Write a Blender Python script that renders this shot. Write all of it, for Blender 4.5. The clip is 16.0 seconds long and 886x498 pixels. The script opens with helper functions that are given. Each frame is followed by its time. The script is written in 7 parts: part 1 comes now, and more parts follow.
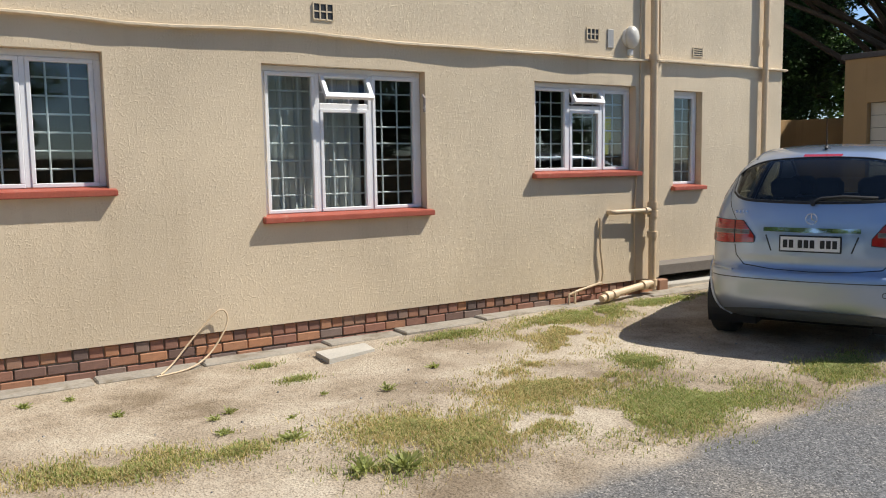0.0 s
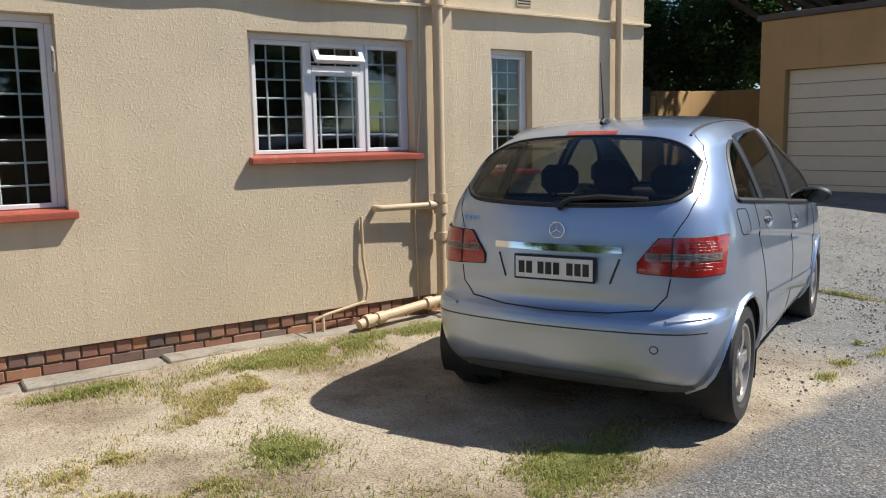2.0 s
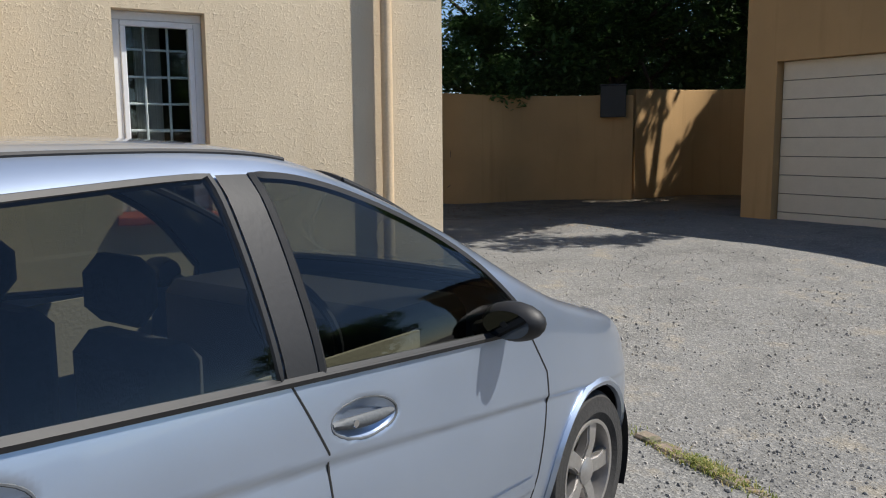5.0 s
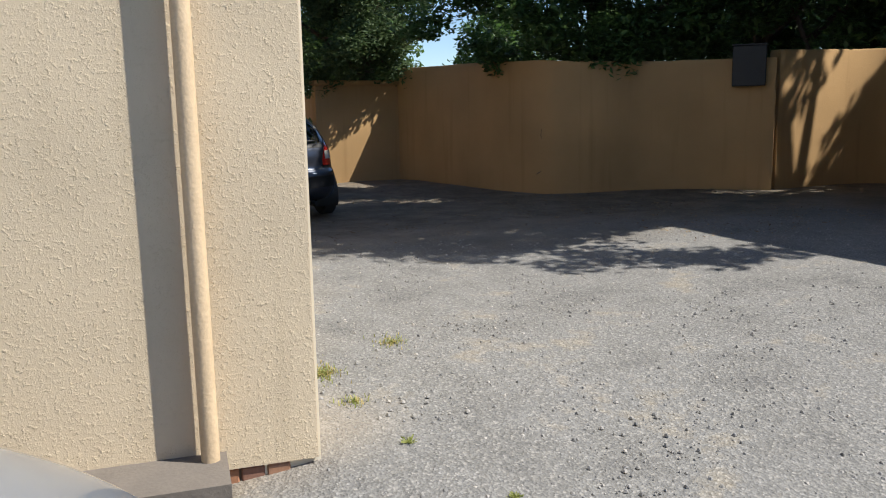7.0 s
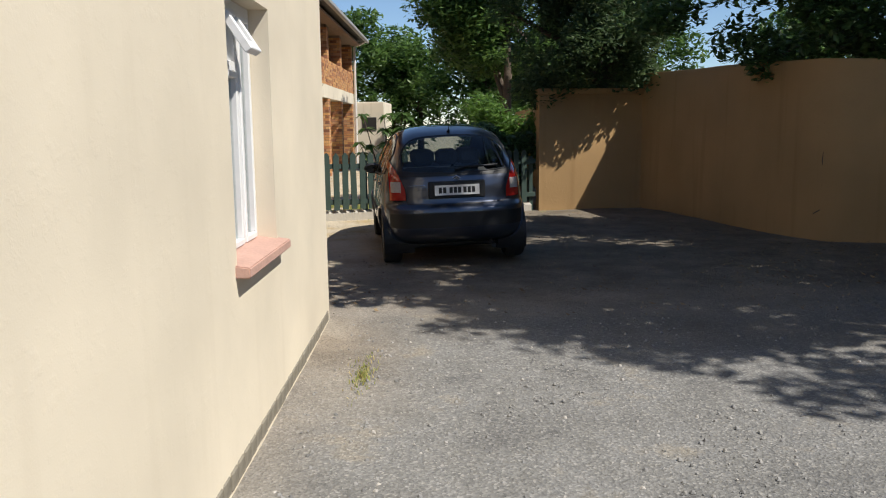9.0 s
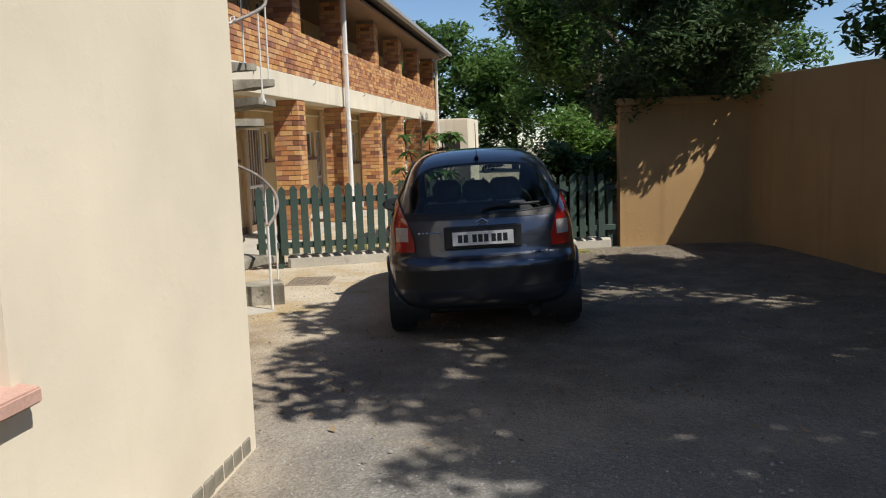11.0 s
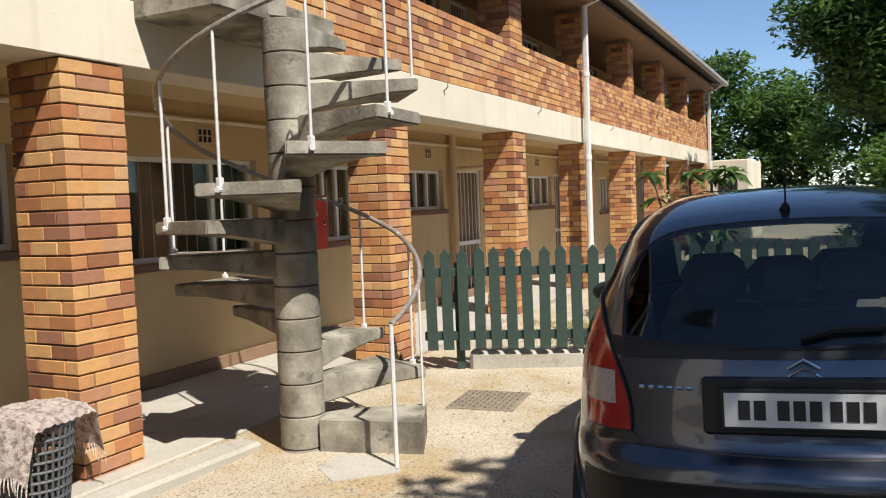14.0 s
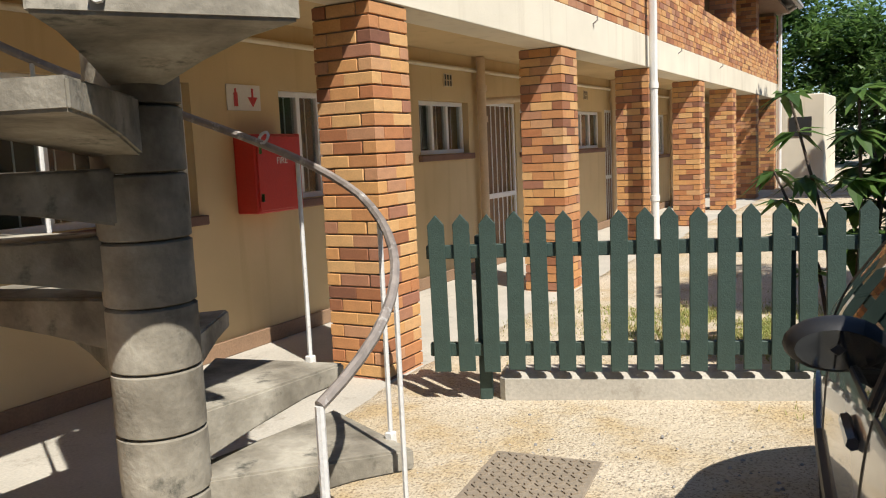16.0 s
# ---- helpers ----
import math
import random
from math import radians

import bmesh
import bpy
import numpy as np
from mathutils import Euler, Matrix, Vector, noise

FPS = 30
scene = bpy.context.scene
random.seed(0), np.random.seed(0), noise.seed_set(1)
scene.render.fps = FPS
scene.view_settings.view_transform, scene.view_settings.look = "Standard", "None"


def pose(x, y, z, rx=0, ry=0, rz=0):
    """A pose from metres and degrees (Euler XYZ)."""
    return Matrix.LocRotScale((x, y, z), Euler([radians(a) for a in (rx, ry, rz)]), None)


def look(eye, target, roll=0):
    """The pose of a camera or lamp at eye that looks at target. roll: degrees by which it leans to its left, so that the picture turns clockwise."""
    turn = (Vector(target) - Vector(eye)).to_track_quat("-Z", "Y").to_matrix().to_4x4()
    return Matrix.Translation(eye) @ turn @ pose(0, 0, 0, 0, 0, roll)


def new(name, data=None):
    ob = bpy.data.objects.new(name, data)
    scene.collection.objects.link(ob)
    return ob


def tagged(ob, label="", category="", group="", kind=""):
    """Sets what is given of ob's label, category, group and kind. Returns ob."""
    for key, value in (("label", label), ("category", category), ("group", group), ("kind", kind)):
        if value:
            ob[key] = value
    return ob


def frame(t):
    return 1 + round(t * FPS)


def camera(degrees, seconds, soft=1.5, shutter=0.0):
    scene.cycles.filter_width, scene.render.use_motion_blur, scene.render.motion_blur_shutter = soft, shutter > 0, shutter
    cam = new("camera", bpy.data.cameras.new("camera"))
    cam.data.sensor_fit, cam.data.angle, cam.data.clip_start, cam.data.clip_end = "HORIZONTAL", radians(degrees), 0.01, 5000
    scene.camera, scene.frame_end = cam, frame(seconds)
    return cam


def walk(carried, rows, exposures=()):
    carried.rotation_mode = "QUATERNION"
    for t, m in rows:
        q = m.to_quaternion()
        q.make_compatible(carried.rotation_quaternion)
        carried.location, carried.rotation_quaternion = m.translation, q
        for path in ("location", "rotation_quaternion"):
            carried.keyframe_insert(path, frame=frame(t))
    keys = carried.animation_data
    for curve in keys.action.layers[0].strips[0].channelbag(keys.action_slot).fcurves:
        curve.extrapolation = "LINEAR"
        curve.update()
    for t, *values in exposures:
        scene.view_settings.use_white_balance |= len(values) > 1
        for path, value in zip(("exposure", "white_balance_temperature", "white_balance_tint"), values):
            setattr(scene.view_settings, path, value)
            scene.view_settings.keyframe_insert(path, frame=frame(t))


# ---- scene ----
from mathutils.bvhtree import BVHTree

cam = camera(56.9, 16.0, soft=1.1)
METRES, EYE, TILT, LEAN, TURN = 22.2, 1.709, 0.0, 0.0, -32.5
ROWS = [
    (0.0, 0.0, 0.0, 0.0, -0.09, -5.95, 0.87),
    (0.5, 0.0258, 0.0245, -0.0003, 0.91, -6.47, 0.87),
    (1.0, 0.0519, 0.0501, -0.0009, 0.55, -7.01, 1.01),
    (1.5, 0.0761, 0.0746, -0.0006, -1.74, -7.52, 0.93),
    (2.0, 0.1006, 0.1017, 0.0004, -1.82, -7.73, 1.04),
    (2.5, 0.1239, 0.1282, 0.0002, -1.9, -8.11, 0.99),
    (3.0, 0.148, 0.1549, 0.0012, -3.85, -7.94, 0.96),
    (3.5, 0.1707, 0.1811, 0.0018, -3.26, -8.35, 1.03),
    (4.0, 0.1929, 0.2095, 0.0028, -1.25, -8.43, 1.63),
    (4.5, 0.2133, 0.2353, 0.0035, 0.58, -8.03, 1.13),
    (5.0, 0.2332, 0.2623, 0.0052, 2.93, -7.69, 0.44),
    (7.5, 0.2892, 0.4166, 0.0086, 19.41, -9.27, 0.68),
    (8.0, 0.2886, 0.4497, 0.0095, 25.36, -7.66, -0.08),
    (8.5, 0.2875, 0.4819, 0.0101, 30.72, -8.5, 0.1),
    (11.0, 0.2511, 0.6136, 0.0141, 41.9, -7.28, 1.9),
    (11.5, 0.2375, 0.6384, 0.0144, 44.58, -6.63, 1.9),
    (12.0, 0.224, 0.6628, 0.0136, 48.09, -7.67, 2.12),
    (12.5, 0.2054, 0.6851, 0.013, 52.02, -8.09, 2.02),
    (13.0, 0.1862, 0.7054, 0.0125, 55.01, -7.71, 2.0),
    (13.5, 0.1655, 0.7209, 0.0126, 58.45, -2.87, 1.94),
    (14.0, 0.1443, 0.7354, 0.0117, 60.43, -3.23, 2.17),
    (14.5, 0.1219, 0.7492, 0.0108, 63.11, -3.76, 2.31),
    (15.0, 0.0963, 0.7652, 0.0108, 63.6, -4.87, 2.07),
    (15.5, 0.0718, 0.7807, 0.0101, 63.58, -6.4, 2.47),
    (16.0, 0.0464, 0.7966, 0.0101, 62.85, -6.98, 2.53),
]
walk(cam, [(t, pose(0, 0, EYE, TILT, LEAN, TURN) @ pose(METRES * x, METRES * y, METRES * z, 90 + pitch, roll, yaw)) for t, x, y, z, yaw, pitch, roll in ROWS],
     exposures=[(0.0, 0.36), (1.5, 0.36), (2.5, 0.42), (3.5, 0.75), (4.2, 0.78), (5.0, 0.32), (7.5, 0.58), (8.0, 0.5), (8.5, 0.27), (11.0, 0.18), (12.0, 0.2), (13.0, 0.22), (13.5, 0.25), (14.0, 0.44), (15.0, 0.5), (16.0, 0.48)])

# ---- light ----
SUN = Vector((0.68, -0.36, 1.0)).normalized()
world = bpy.data.worlds.new("sky")
scene.world = world
world.use_nodes = True
wn = world.node_tree
wn.nodes.clear()
sky = wn.nodes.new("ShaderNodeTexSky")
sky.sky_type = "NISHITA"
sky.sun_disc = False
sky.sun_elevation = math.asin(SUN.z)
sky.sun_rotation = math.atan2(SUN.x, SUN.y)
sky.altitude = 1500
sky.dust_density = 0.0
sky.ozone_density = 4.0
bg = wn.nodes.new("ShaderNodeBackground")
bg.inputs[1].default_value = 0.105
wo = wn.nodes.new("ShaderNodeOutputWorld")
wn.links.new(sky.outputs[0], bg.inputs[0])
wn.links.new(bg.outputs[0], wo.inputs[0])
sun_data = bpy.data.lights.new("sun", "SUN")
sun_data.energy = 5.0
sun_data.angle = radians(0.53)
sun_data.color = (1.0, 0.95, 0.87)
sun = new("sun", sun_data)
sun.matrix_world = look(tuple(SUN * 40), (0, 0, 0))

# ---- materials ----
def mat(name, color, rough=0.8, metal=0.0, var=0.15, scale=6.0, fine=60.0, bump=0.3, dist=0.01, spread="", coat=0.0, spec=0.5, dirt=None):
    """A surface with two scales of colour variation and a fine relief. spread: '' none, 'object' or 'island' for a random tone per piece."""
    m = bpy.data.materials.new(name)
    m.use_nodes = True
    nt = m.node_tree
    n, link = nt.nodes, nt.links.new
    b = n["Principled BSDF"]
    b.inputs["Roughness"].default_value = rough
    b.inputs["Metallic"].default_value = metal
    b.inputs["Coat Weight"].default_value = coat
    b.inputs["Specular IOR Level"].default_value = spec
    pos = n.new("ShaderNodeTexCoord")
    big = n.new("ShaderNodeTexNoise")
    big.inputs["Scale"].default_value = scale
    big.inputs["Detail"].default_value = 6
    small = n.new("ShaderNodeTexNoise")
    small.inputs["Scale"].default_value = fine
    small.inputs["Detail"].default_value = 4
    for t in (big, small):
        link(pos.outputs["Object"], t.inputs["Vector"])
    mix = n.new("ShaderNodeMath")
    mix.operation = "ADD"
    link(big.outputs["Fac"], mix.inputs[0])
    link(small.outputs["Fac"], mix.inputs[1])
    mr = n.new("ShaderNodeMapRange")
    mr.inputs["From Min"].default_value = 0.6
    mr.inputs["From Max"].default_value = 1.4
    mr.inputs["To Min"].default_value = 1 - var
    mr.inputs["To Max"].default_value = 1 + var
    link(mix.outputs[0], mr.inputs["Value"])
    mul = n.new("ShaderNodeVectorMath")
    mul.operation = "SCALE"
    link(mr.outputs[0], mul.inputs["Scale"])
    if isinstance(color, list):
        ramp = n.new("ShaderNodeValToRGB")
        el = ramp.color_ramp.elements
        while len(el) < len(color):
            el.new(0.5)
        for i, c in enumerate(color):
            el[i].position = i / (len(color) - 1)
            el[i].color = (*c, 1)
        if spread == "object":
            src = n.new("ShaderNodeObjectInfo").outputs["Random"]
        elif spread == "island":
            src = n.new("ShaderNodeNewGeometry").outputs["Random Per Island"]
        else:
            tone = n.new("ShaderNodeMapRange")
            tone.inputs["From Min"].default_value = 0.35
            tone.inputs["From Max"].default_value = 0.65
            link(big.outputs["Fac"], tone.inputs["Value"])
            src = tone.outputs[0]
        link(src, ramp.inputs[0])
        link(ramp.outputs[0], mul.inputs[0])
    else:
        mul.inputs[0].default_value = color
    out = mul.outputs[0]
    if dirt:
        blot = n.new("ShaderNodeTexNoise")
        blot.inputs["Scale"].default_value = dirt[2]
        blot.inputs["Detail"].default_value = 8
        blot.inputs["Roughness"].default_value = 0.7
        link(pos.outputs["Object"], blot.inputs["Vector"])
        amount = n.new("ShaderNodeMapRange")
        amount.inputs["From Min"].default_value = dirt[1]
        amount.inputs["From Max"].default_value = dirt[1] + 0.12
        link(blot.outputs["Fac"], amount.inputs["Value"])
        blend = n.new("ShaderNodeMix")
        blend.data_type = "RGBA"
        link(amount.outputs[0], blend.inputs["Factor"])
        link(out, blend.inputs["A"])
        blend.inputs["B"].default_value = (*dirt[0], 1)
        out = blend.outputs["Result"]
    link(out, b.inputs["Base Color"])
    if bump:
        bp = n.new("ShaderNodeBump")
        bp.inputs["Strength"].default_value = bump
        bp.inputs["Distance"].default_value = dist
        link(mix.outputs[0], bp.inputs["Height"])
        link(bp.outputs[0], b.inputs["Normal"])
    return m


def plaster(name, color, bump_dist, lump, streak=0.5):
    """Rough-cast paint: worm-like lumps, patches of fading and thin drip stains."""
    m = bpy.data.materials.new(name)
    m.use_nodes = True
    nt = m.node_tree
    n, link = nt.nodes, nt.links.new
    b = n["Principled BSDF"]
    b.inputs["Roughness"].default_value = 0.9
    b.inputs["Specular IOR Level"].default_value = 0.25
    pos = n.new("ShaderNodeTexCoord")
    warp = n.new("ShaderNodeTexNoise")
    warp.inputs["Scale"].default_value = lump
    warp.inputs["Detail"].default_value = 5
    warp.inputs["Roughness"].default_value = 0.62
    warp.inputs["Distortion"].default_value = 0.0
    dabs = n.new("ShaderNodeTexNoise")
    dabs.inputs["Scale"].default_value = lump * 0.27
    dabs.inputs["Detail"].default_value = 3
    grain = n.new("ShaderNodeTexNoise")
    grain.inputs["Scale"].default_value = 140
    patch = n.new("ShaderNodeTexNoise")
    patch.inputs["Scale"].default_value = 0.9
    patch.inputs["Detail"].default_value = 7
    drip = n.new("ShaderNodeTexNoise")
    drip.inputs["Scale"].default_value = 1.0
    drip.inputs["Detail"].default_value = 6
    stretch = n.new("ShaderNodeMapping")
    stretch.inputs["Scale"].default_value = (7, 7, 0.5)
    link(pos.outputs["Object"], stretch.inputs["Vector"])
    link(stretch.outputs[0], drip.inputs["Vector"])
    for t in (warp, grain, patch, dabs):
        link(pos.outputs["Object"], t.inputs["Vector"])
    crest = n.new("ShaderNodeMapRange")
    crest.inputs["From Min"].default_value = 0.50
    crest.inputs["From Max"].default_value = 0.80
    link(warp.outputs["Fac"], crest.inputs["Value"])
    share = n.new("ShaderNodeMapRange")
    share.inputs["From Min"].default_value = 0.35
    share.inputs["From Max"].default_value = 0.65
    share.inputs["To Min"].default_value = 0.35
    share.inputs["To Max"].default_value = 1.3
    link(dabs.outputs["Fac"], share.inputs["Value"])
    lumps = n.new("ShaderNodeMath")
    lumps.operation = "MULTIPLY"
    link(crest.outputs[0], lumps.inputs[0])
    link(share.outputs[0], lumps.inputs[1])
    height = n.new("ShaderNodeMath")
    height.operation = "MULTIPLY_ADD"
    link(grain.outputs["Fac"], height.inputs[0])
    height.inputs[1].default_value = 0.35
    link(lumps.outputs[0], height.inputs[2])
    bp = n.new("ShaderNodeBump")
    bp.inputs["Strength"].default_value = 0.8
    bp.inputs["Distance"].default_value = bump_dist
    link(height.outputs[0], bp.inputs["Height"])
    link(bp.outputs[0], b.inputs["Normal"])
    ramp = n.new("ShaderNodeValToRGB")
    el = ramp.color_ramp.elements
    el[0].position, el[1].position = 0.3, 0.7
    el[0].color = (*[c * 0.86 for c in color], 1)
    el[1].color = (*[min(1, c * 1.06) for c in color], 1)
    link(patch.outputs["Fac"], ramp.inputs[0])
    amount = n.new("ShaderNodeMapRange")
    amount.inputs["From Min"].default_value = 0.56
    amount.inputs["From Max"].default_value = 0.80
    amount.inputs["To Max"].default_value = streak
    link(drip.outputs["Fac"], amount.inputs["Value"])
    blend = n.new("ShaderNodeMix")
    blend.data_type = "RGBA"
    link(amount.outputs[0], blend.inputs["Factor"])
    link(ramp.outputs[0], blend.inputs["A"])
    blend.inputs["B"].default_value = (color[0] * 0.62, color[1] * 0.58, color[2] * 0.52, 1)
    link(blend.outputs["Result"], b.inputs["Base Color"])
    return m


def glass(name, tint, clear, rough=0.02):
    """A thin pane: lets part of the light through, tinted, and mirrors by Fresnel."""
    m = bpy.data.materials.new(name)
    m.use_nodes = True
    nt = m.node_tree
    n, link = nt.nodes, nt.links.new
    n.clear()
    out = n.new("ShaderNodeOutputMaterial")
    tr = n.new("ShaderNodeBsdfTransparent")
    tr.inputs[0].default_value = (*[c * clear for c in tint], 1)
    gl = n.new("ShaderNodeBsdfGlossy")
    gl.inputs["Roughness"].default_value = rough
    face = n.new("ShaderNodeLayerWeight")
    face.inputs["Blend"].default_value = 0.5
    rise = n.new("ShaderNodeMath")
    rise.operation = "POWER"
    rise.inputs[1].default_value = 4.5
    boost = n.new("ShaderNodeMath")
    boost.operation = "MULTIPLY_ADD"
    boost.inputs[1].default_value = 0.9
    boost.inputs[2].default_value = 0.055
    mx = n.new("ShaderNodeMixShader")
    link(face.outputs["Facing"], rise.inputs[0])
    link(rise.outputs[0], boost.inputs[0])
    link(boost.outputs[0], mx.inputs[0])
    link(tr.outputs[0], mx.inputs[1])
    link(gl.outputs[0], mx.inputs[2])
    link(mx.outputs[0], out.inputs[0])
    return m


WALL = (0.66, 0.545, 0.385)
M_house = plaster("rough_cast_paint", WALL, 0.0055, 46, 0.25)
# Smooth finish; the gable's sunlit brightness is put into the paler colour.
M_side = plaster("sunlit_smooth_cast", (0.74, 0.66, 0.52), 0.0012, 14, 0.12)
M_yard = plaster("yard_wall_paint", (0.43, 0.275, 0.13), 0.002, 18, 0.45)
M_flat = plaster("flats_paint", (0.64, 0.49, 0.28), 0.0015, 26, 0.4)
M_beam = plaster("beam_paint", (0.76, 0.69, 0.55), 0.002, 26, 0.5)
M_red = mat("red_sill_paint", (0.36, 0.085, 0.05), 0.55, var=0.2, dirt=((0.45, 0.25, 0.18), 0.6, 9))
M_dark_sill = mat("brown_sill_tile", (0.16, 0.08, 0.055), 0.5)
M_white = mat("white_frame_paint", (0.78, 0.78, 0.78), 0.4, var=0.05, bump=0.05)
M_iron = mat("white_iron_paint", (0.70, 0.69, 0.66), 0.5, var=0.1, dirt=((0.20, 0.10, 0.05), 0.63, 30))
M_rail = mat("worn_rail_iron", (0.30, 0.26, 0.23), 0.55, metal=0.3, var=0.35, fine=30, dirt=((0.62, 0.60, 0.56), 0.56, 14))
M_pane = glass("window_pane", (0.9, 0.95, 0.95), 0.9)
M_curtain = mat("grey_net_curtain", (0.62, 0.62, 0.60), 0.95, var=0.1)
# Dark tone: the dimness of the unlit rooms is put into the colour.
M_room = mat("dim_room_tone", (0.16, 0.14, 0.12), 0.9)
M_pipe = mat("cream_pipe_paint", (0.62, 0.47, 0.30), 0.5, var=0.12, dirt=((0.36, 0.25, 0.16), 0.66, 7))
M_wpipe = mat("white_pipe_paint", (0.74, 0.72, 0.68), 0.45, var=0.08)
M_conc = mat("grey_concrete", [(0.14, 0.122, 0.092), (0.26, 0.235, 0.185), (0.38, 0.35, 0.285)], 0.92, var=0.18, scale=3.5, fine=45, bump=0.6, dist=0.006, dirt=((0.085, 0.082, 0.065), 0.57, 6))
M_slab = mat("pale_concrete", (0.44, 0.41, 0.35), 0.92, var=0.2, scale=2.5, fine=60, bump=0.4, dist=0.004, dirt=((0.28, 0.25, 0.20), 0.58, 3))
BRICK = [(0.20, 0.085, 0.05), (0.42, 0.17, 0.07), (0.52, 0.25, 0.10), (0.58, 0.31, 0.115), (0.62, 0.37, 0.16), (0.48, 0.25, 0.13), (0.32, 0.14, 0.085)]
M_brick = mat("face_brick", BRICK, 0.8, var=0.16, scale=14, fine=90, bump=0.35, dist=0.004, spread="object")
M_brick_far = mat("face_brick_row", BRICK, 0.8, var=0.16, scale=14, fine=90, bump=0.35, dist=0.004, spread="island")
PLINTH = [(0.13, 0.09, 0.075), (0.30, 0.14, 0.09), (0.24, 0.12, 0.085), (0.42, 0.20, 0.10), (0.18, 0.14, 0.12)]
M_plinth = mat("plinth_brick", PLINTH, 0.85, var=0.2, scale=14, fine=80, bump=0.4, dist=0.004, spread="object")
# Mortar brown, darkened to carry the shadow in the joints.
M_mortar = mat("shaded_mortar", (0.21, 0.165, 0.12), 0.95, var=0.2)
M_fence = mat("green_fence_paint", (0.035, 0.062, 0.05), 0.6, var=0.25, scale=8, fine=120, bump=0.25, dirt=((0.10, 0.12, 0.095), 0.64, 12))
M_gdoor = mat("cream_garage_door", (0.58, 0.52, 0.42), 0.5, var=0.06, bump=0.05)
M_roof = mat("dark_roof_tile", (0.09, 0.075, 0.065), 0.8, var=0.25)
M_ceil = mat("timber_ceiling_brown", (0.24, 0.15, 0.09), 0.7, var=0.2)
M_gutter = mat("grey_gutter_paint", (0.36, 0.35, 0.33), 0.45, var=0.1)
M_box_red = mat("red_box_paint", (0.50, 0.03, 0.02), 0.4, var=0.1)
M_sign = mat("sign_board", (0.70, 0.66, 0.58), 0.5, var=0.05)
M_black = mat("black_rubber", (0.02, 0.02, 0.02), 0.6, var=0.15)
M_gplast = mat("grey_plastic", (0.10, 0.11, 0.12), 0.6, var=0.15)
M_trim_dark = mat("black_box_paint", (0.022, 0.023, 0.025), 0.6, var=0.2)
M_yellow = mat("yellow_paper", (0.75, 0.62, 0.03), 0.8, var=0.1)
M_rug = mat("woven_rag_rug", [(0.42, 0.32, 0.30), (0.60, 0.50, 0.46), (0.72, 0.65, 0.60), (0.66, 0.56, 0.52)], 0.95, var=0.22, scale=34, fine=120, bump=0.8, dist=0.006, dirt=((0.16, 0.12, 0.13), 0.66, 26))


def leaves(name, colors, shine=0.45):
    m = mat(name, colors, shine, var=0.2, scale=3, fine=40, bump=0.0, spread="island")
    b = m.node_tree.nodes["Principled BSDF"]
    tr = m.node_tree.nodes.new("ShaderNodeBsdfTranslucent")
    mx = m.node_tree.nodes.new("ShaderNodeMixShader")
    mx.inputs[0].default_value = 0.45
    src = b.inputs["Base Color"].links[0].from_socket
    m.node_tree.links.new(src, tr.inputs[0])
    m.node_tree.links.new(b.outputs[0], mx.inputs[1])
    m.node_tree.links.new(tr.outputs[0], mx.inputs[2])
    m.node_tree.links.new(mx.outputs[0], m.node_tree.nodes["Material Output"].inputs[0])
    return m


M_leaf_mid = leaves("leaf_mid", [(0.05, 0.10, 0.026), (0.09, 0.17, 0.04), (0.15, 0.25, 0.06)])
M_leaf_dark = leaves("leaf_dark", [(0.05, 0.10, 0.032), (0.085, 0.16, 0.05), (0.13, 0.22, 0.075)])
M_leaf_bright = leaves("leaf_bright", [(0.06, 0.13, 0.02), (0.11, 0.21, 0.035), (0.16, 0.27, 0.06)])
M_needle = leaves("cypress_green", [(0.045, 0.08, 0.032), (0.075, 0.125, 0.05), (0.12, 0.17, 0.07)], 0.7)
M_grass_green = leaves("grass_green", [(0.20, 0.26, 0.06), (0.32, 0.36, 0.10), (0.46, 0.44, 0.17)], 0.6)
M_grass_dry = leaves("grass_dry", [(0.48, 0.37, 0.15), (0.62, 0.50, 0.24), (0.44, 0.40, 0.15)], 0.7)
M_bark = mat("bark", (0.10, 0.075, 0.055), 0.95, var=0.4, scale=5, fine=40, bump=0.8, dist=0.02)

# ---- mesh helpers ----
def thing(name, m, label, category, group="", kind=""):
    ob = new(name)
    ob.matrix_world = m
    ob.empty_display_size = 0.1
    return tagged(ob, label, category, group, kind)


def mesh_of(name, bm, material, smooth=False):
    me = bpy.data.meshes.new(name)
    bm.normal_update()
    bm.to_mesh(me)
    bm.free()
    for x in material if isinstance(material, (list, tuple)) else [material]:
        me.materials.append(x)
    if smooth:
        me.polygons.foreach_set("use_smooth", [True] * len(me.polygons))
        me.set_sharp_from_angle(angle=radians(40))
    return me


def part(name, bm, material, parent, label="", smooth=False, m=None):
    ob = new(name, mesh_of(name, bm, material, smooth))
    ob.parent = parent
    if m is not None:
        ob.matrix_local = m
    return tagged(ob, label)


def solo(name, bm, material, label, category, group="", kind="", smooth=False, m=None):
    ob = new(name, mesh_of(name, bm, material, smooth))
    if m is not None:
        ob.matrix_world = m
    return tagged(ob, label, category, group, kind)


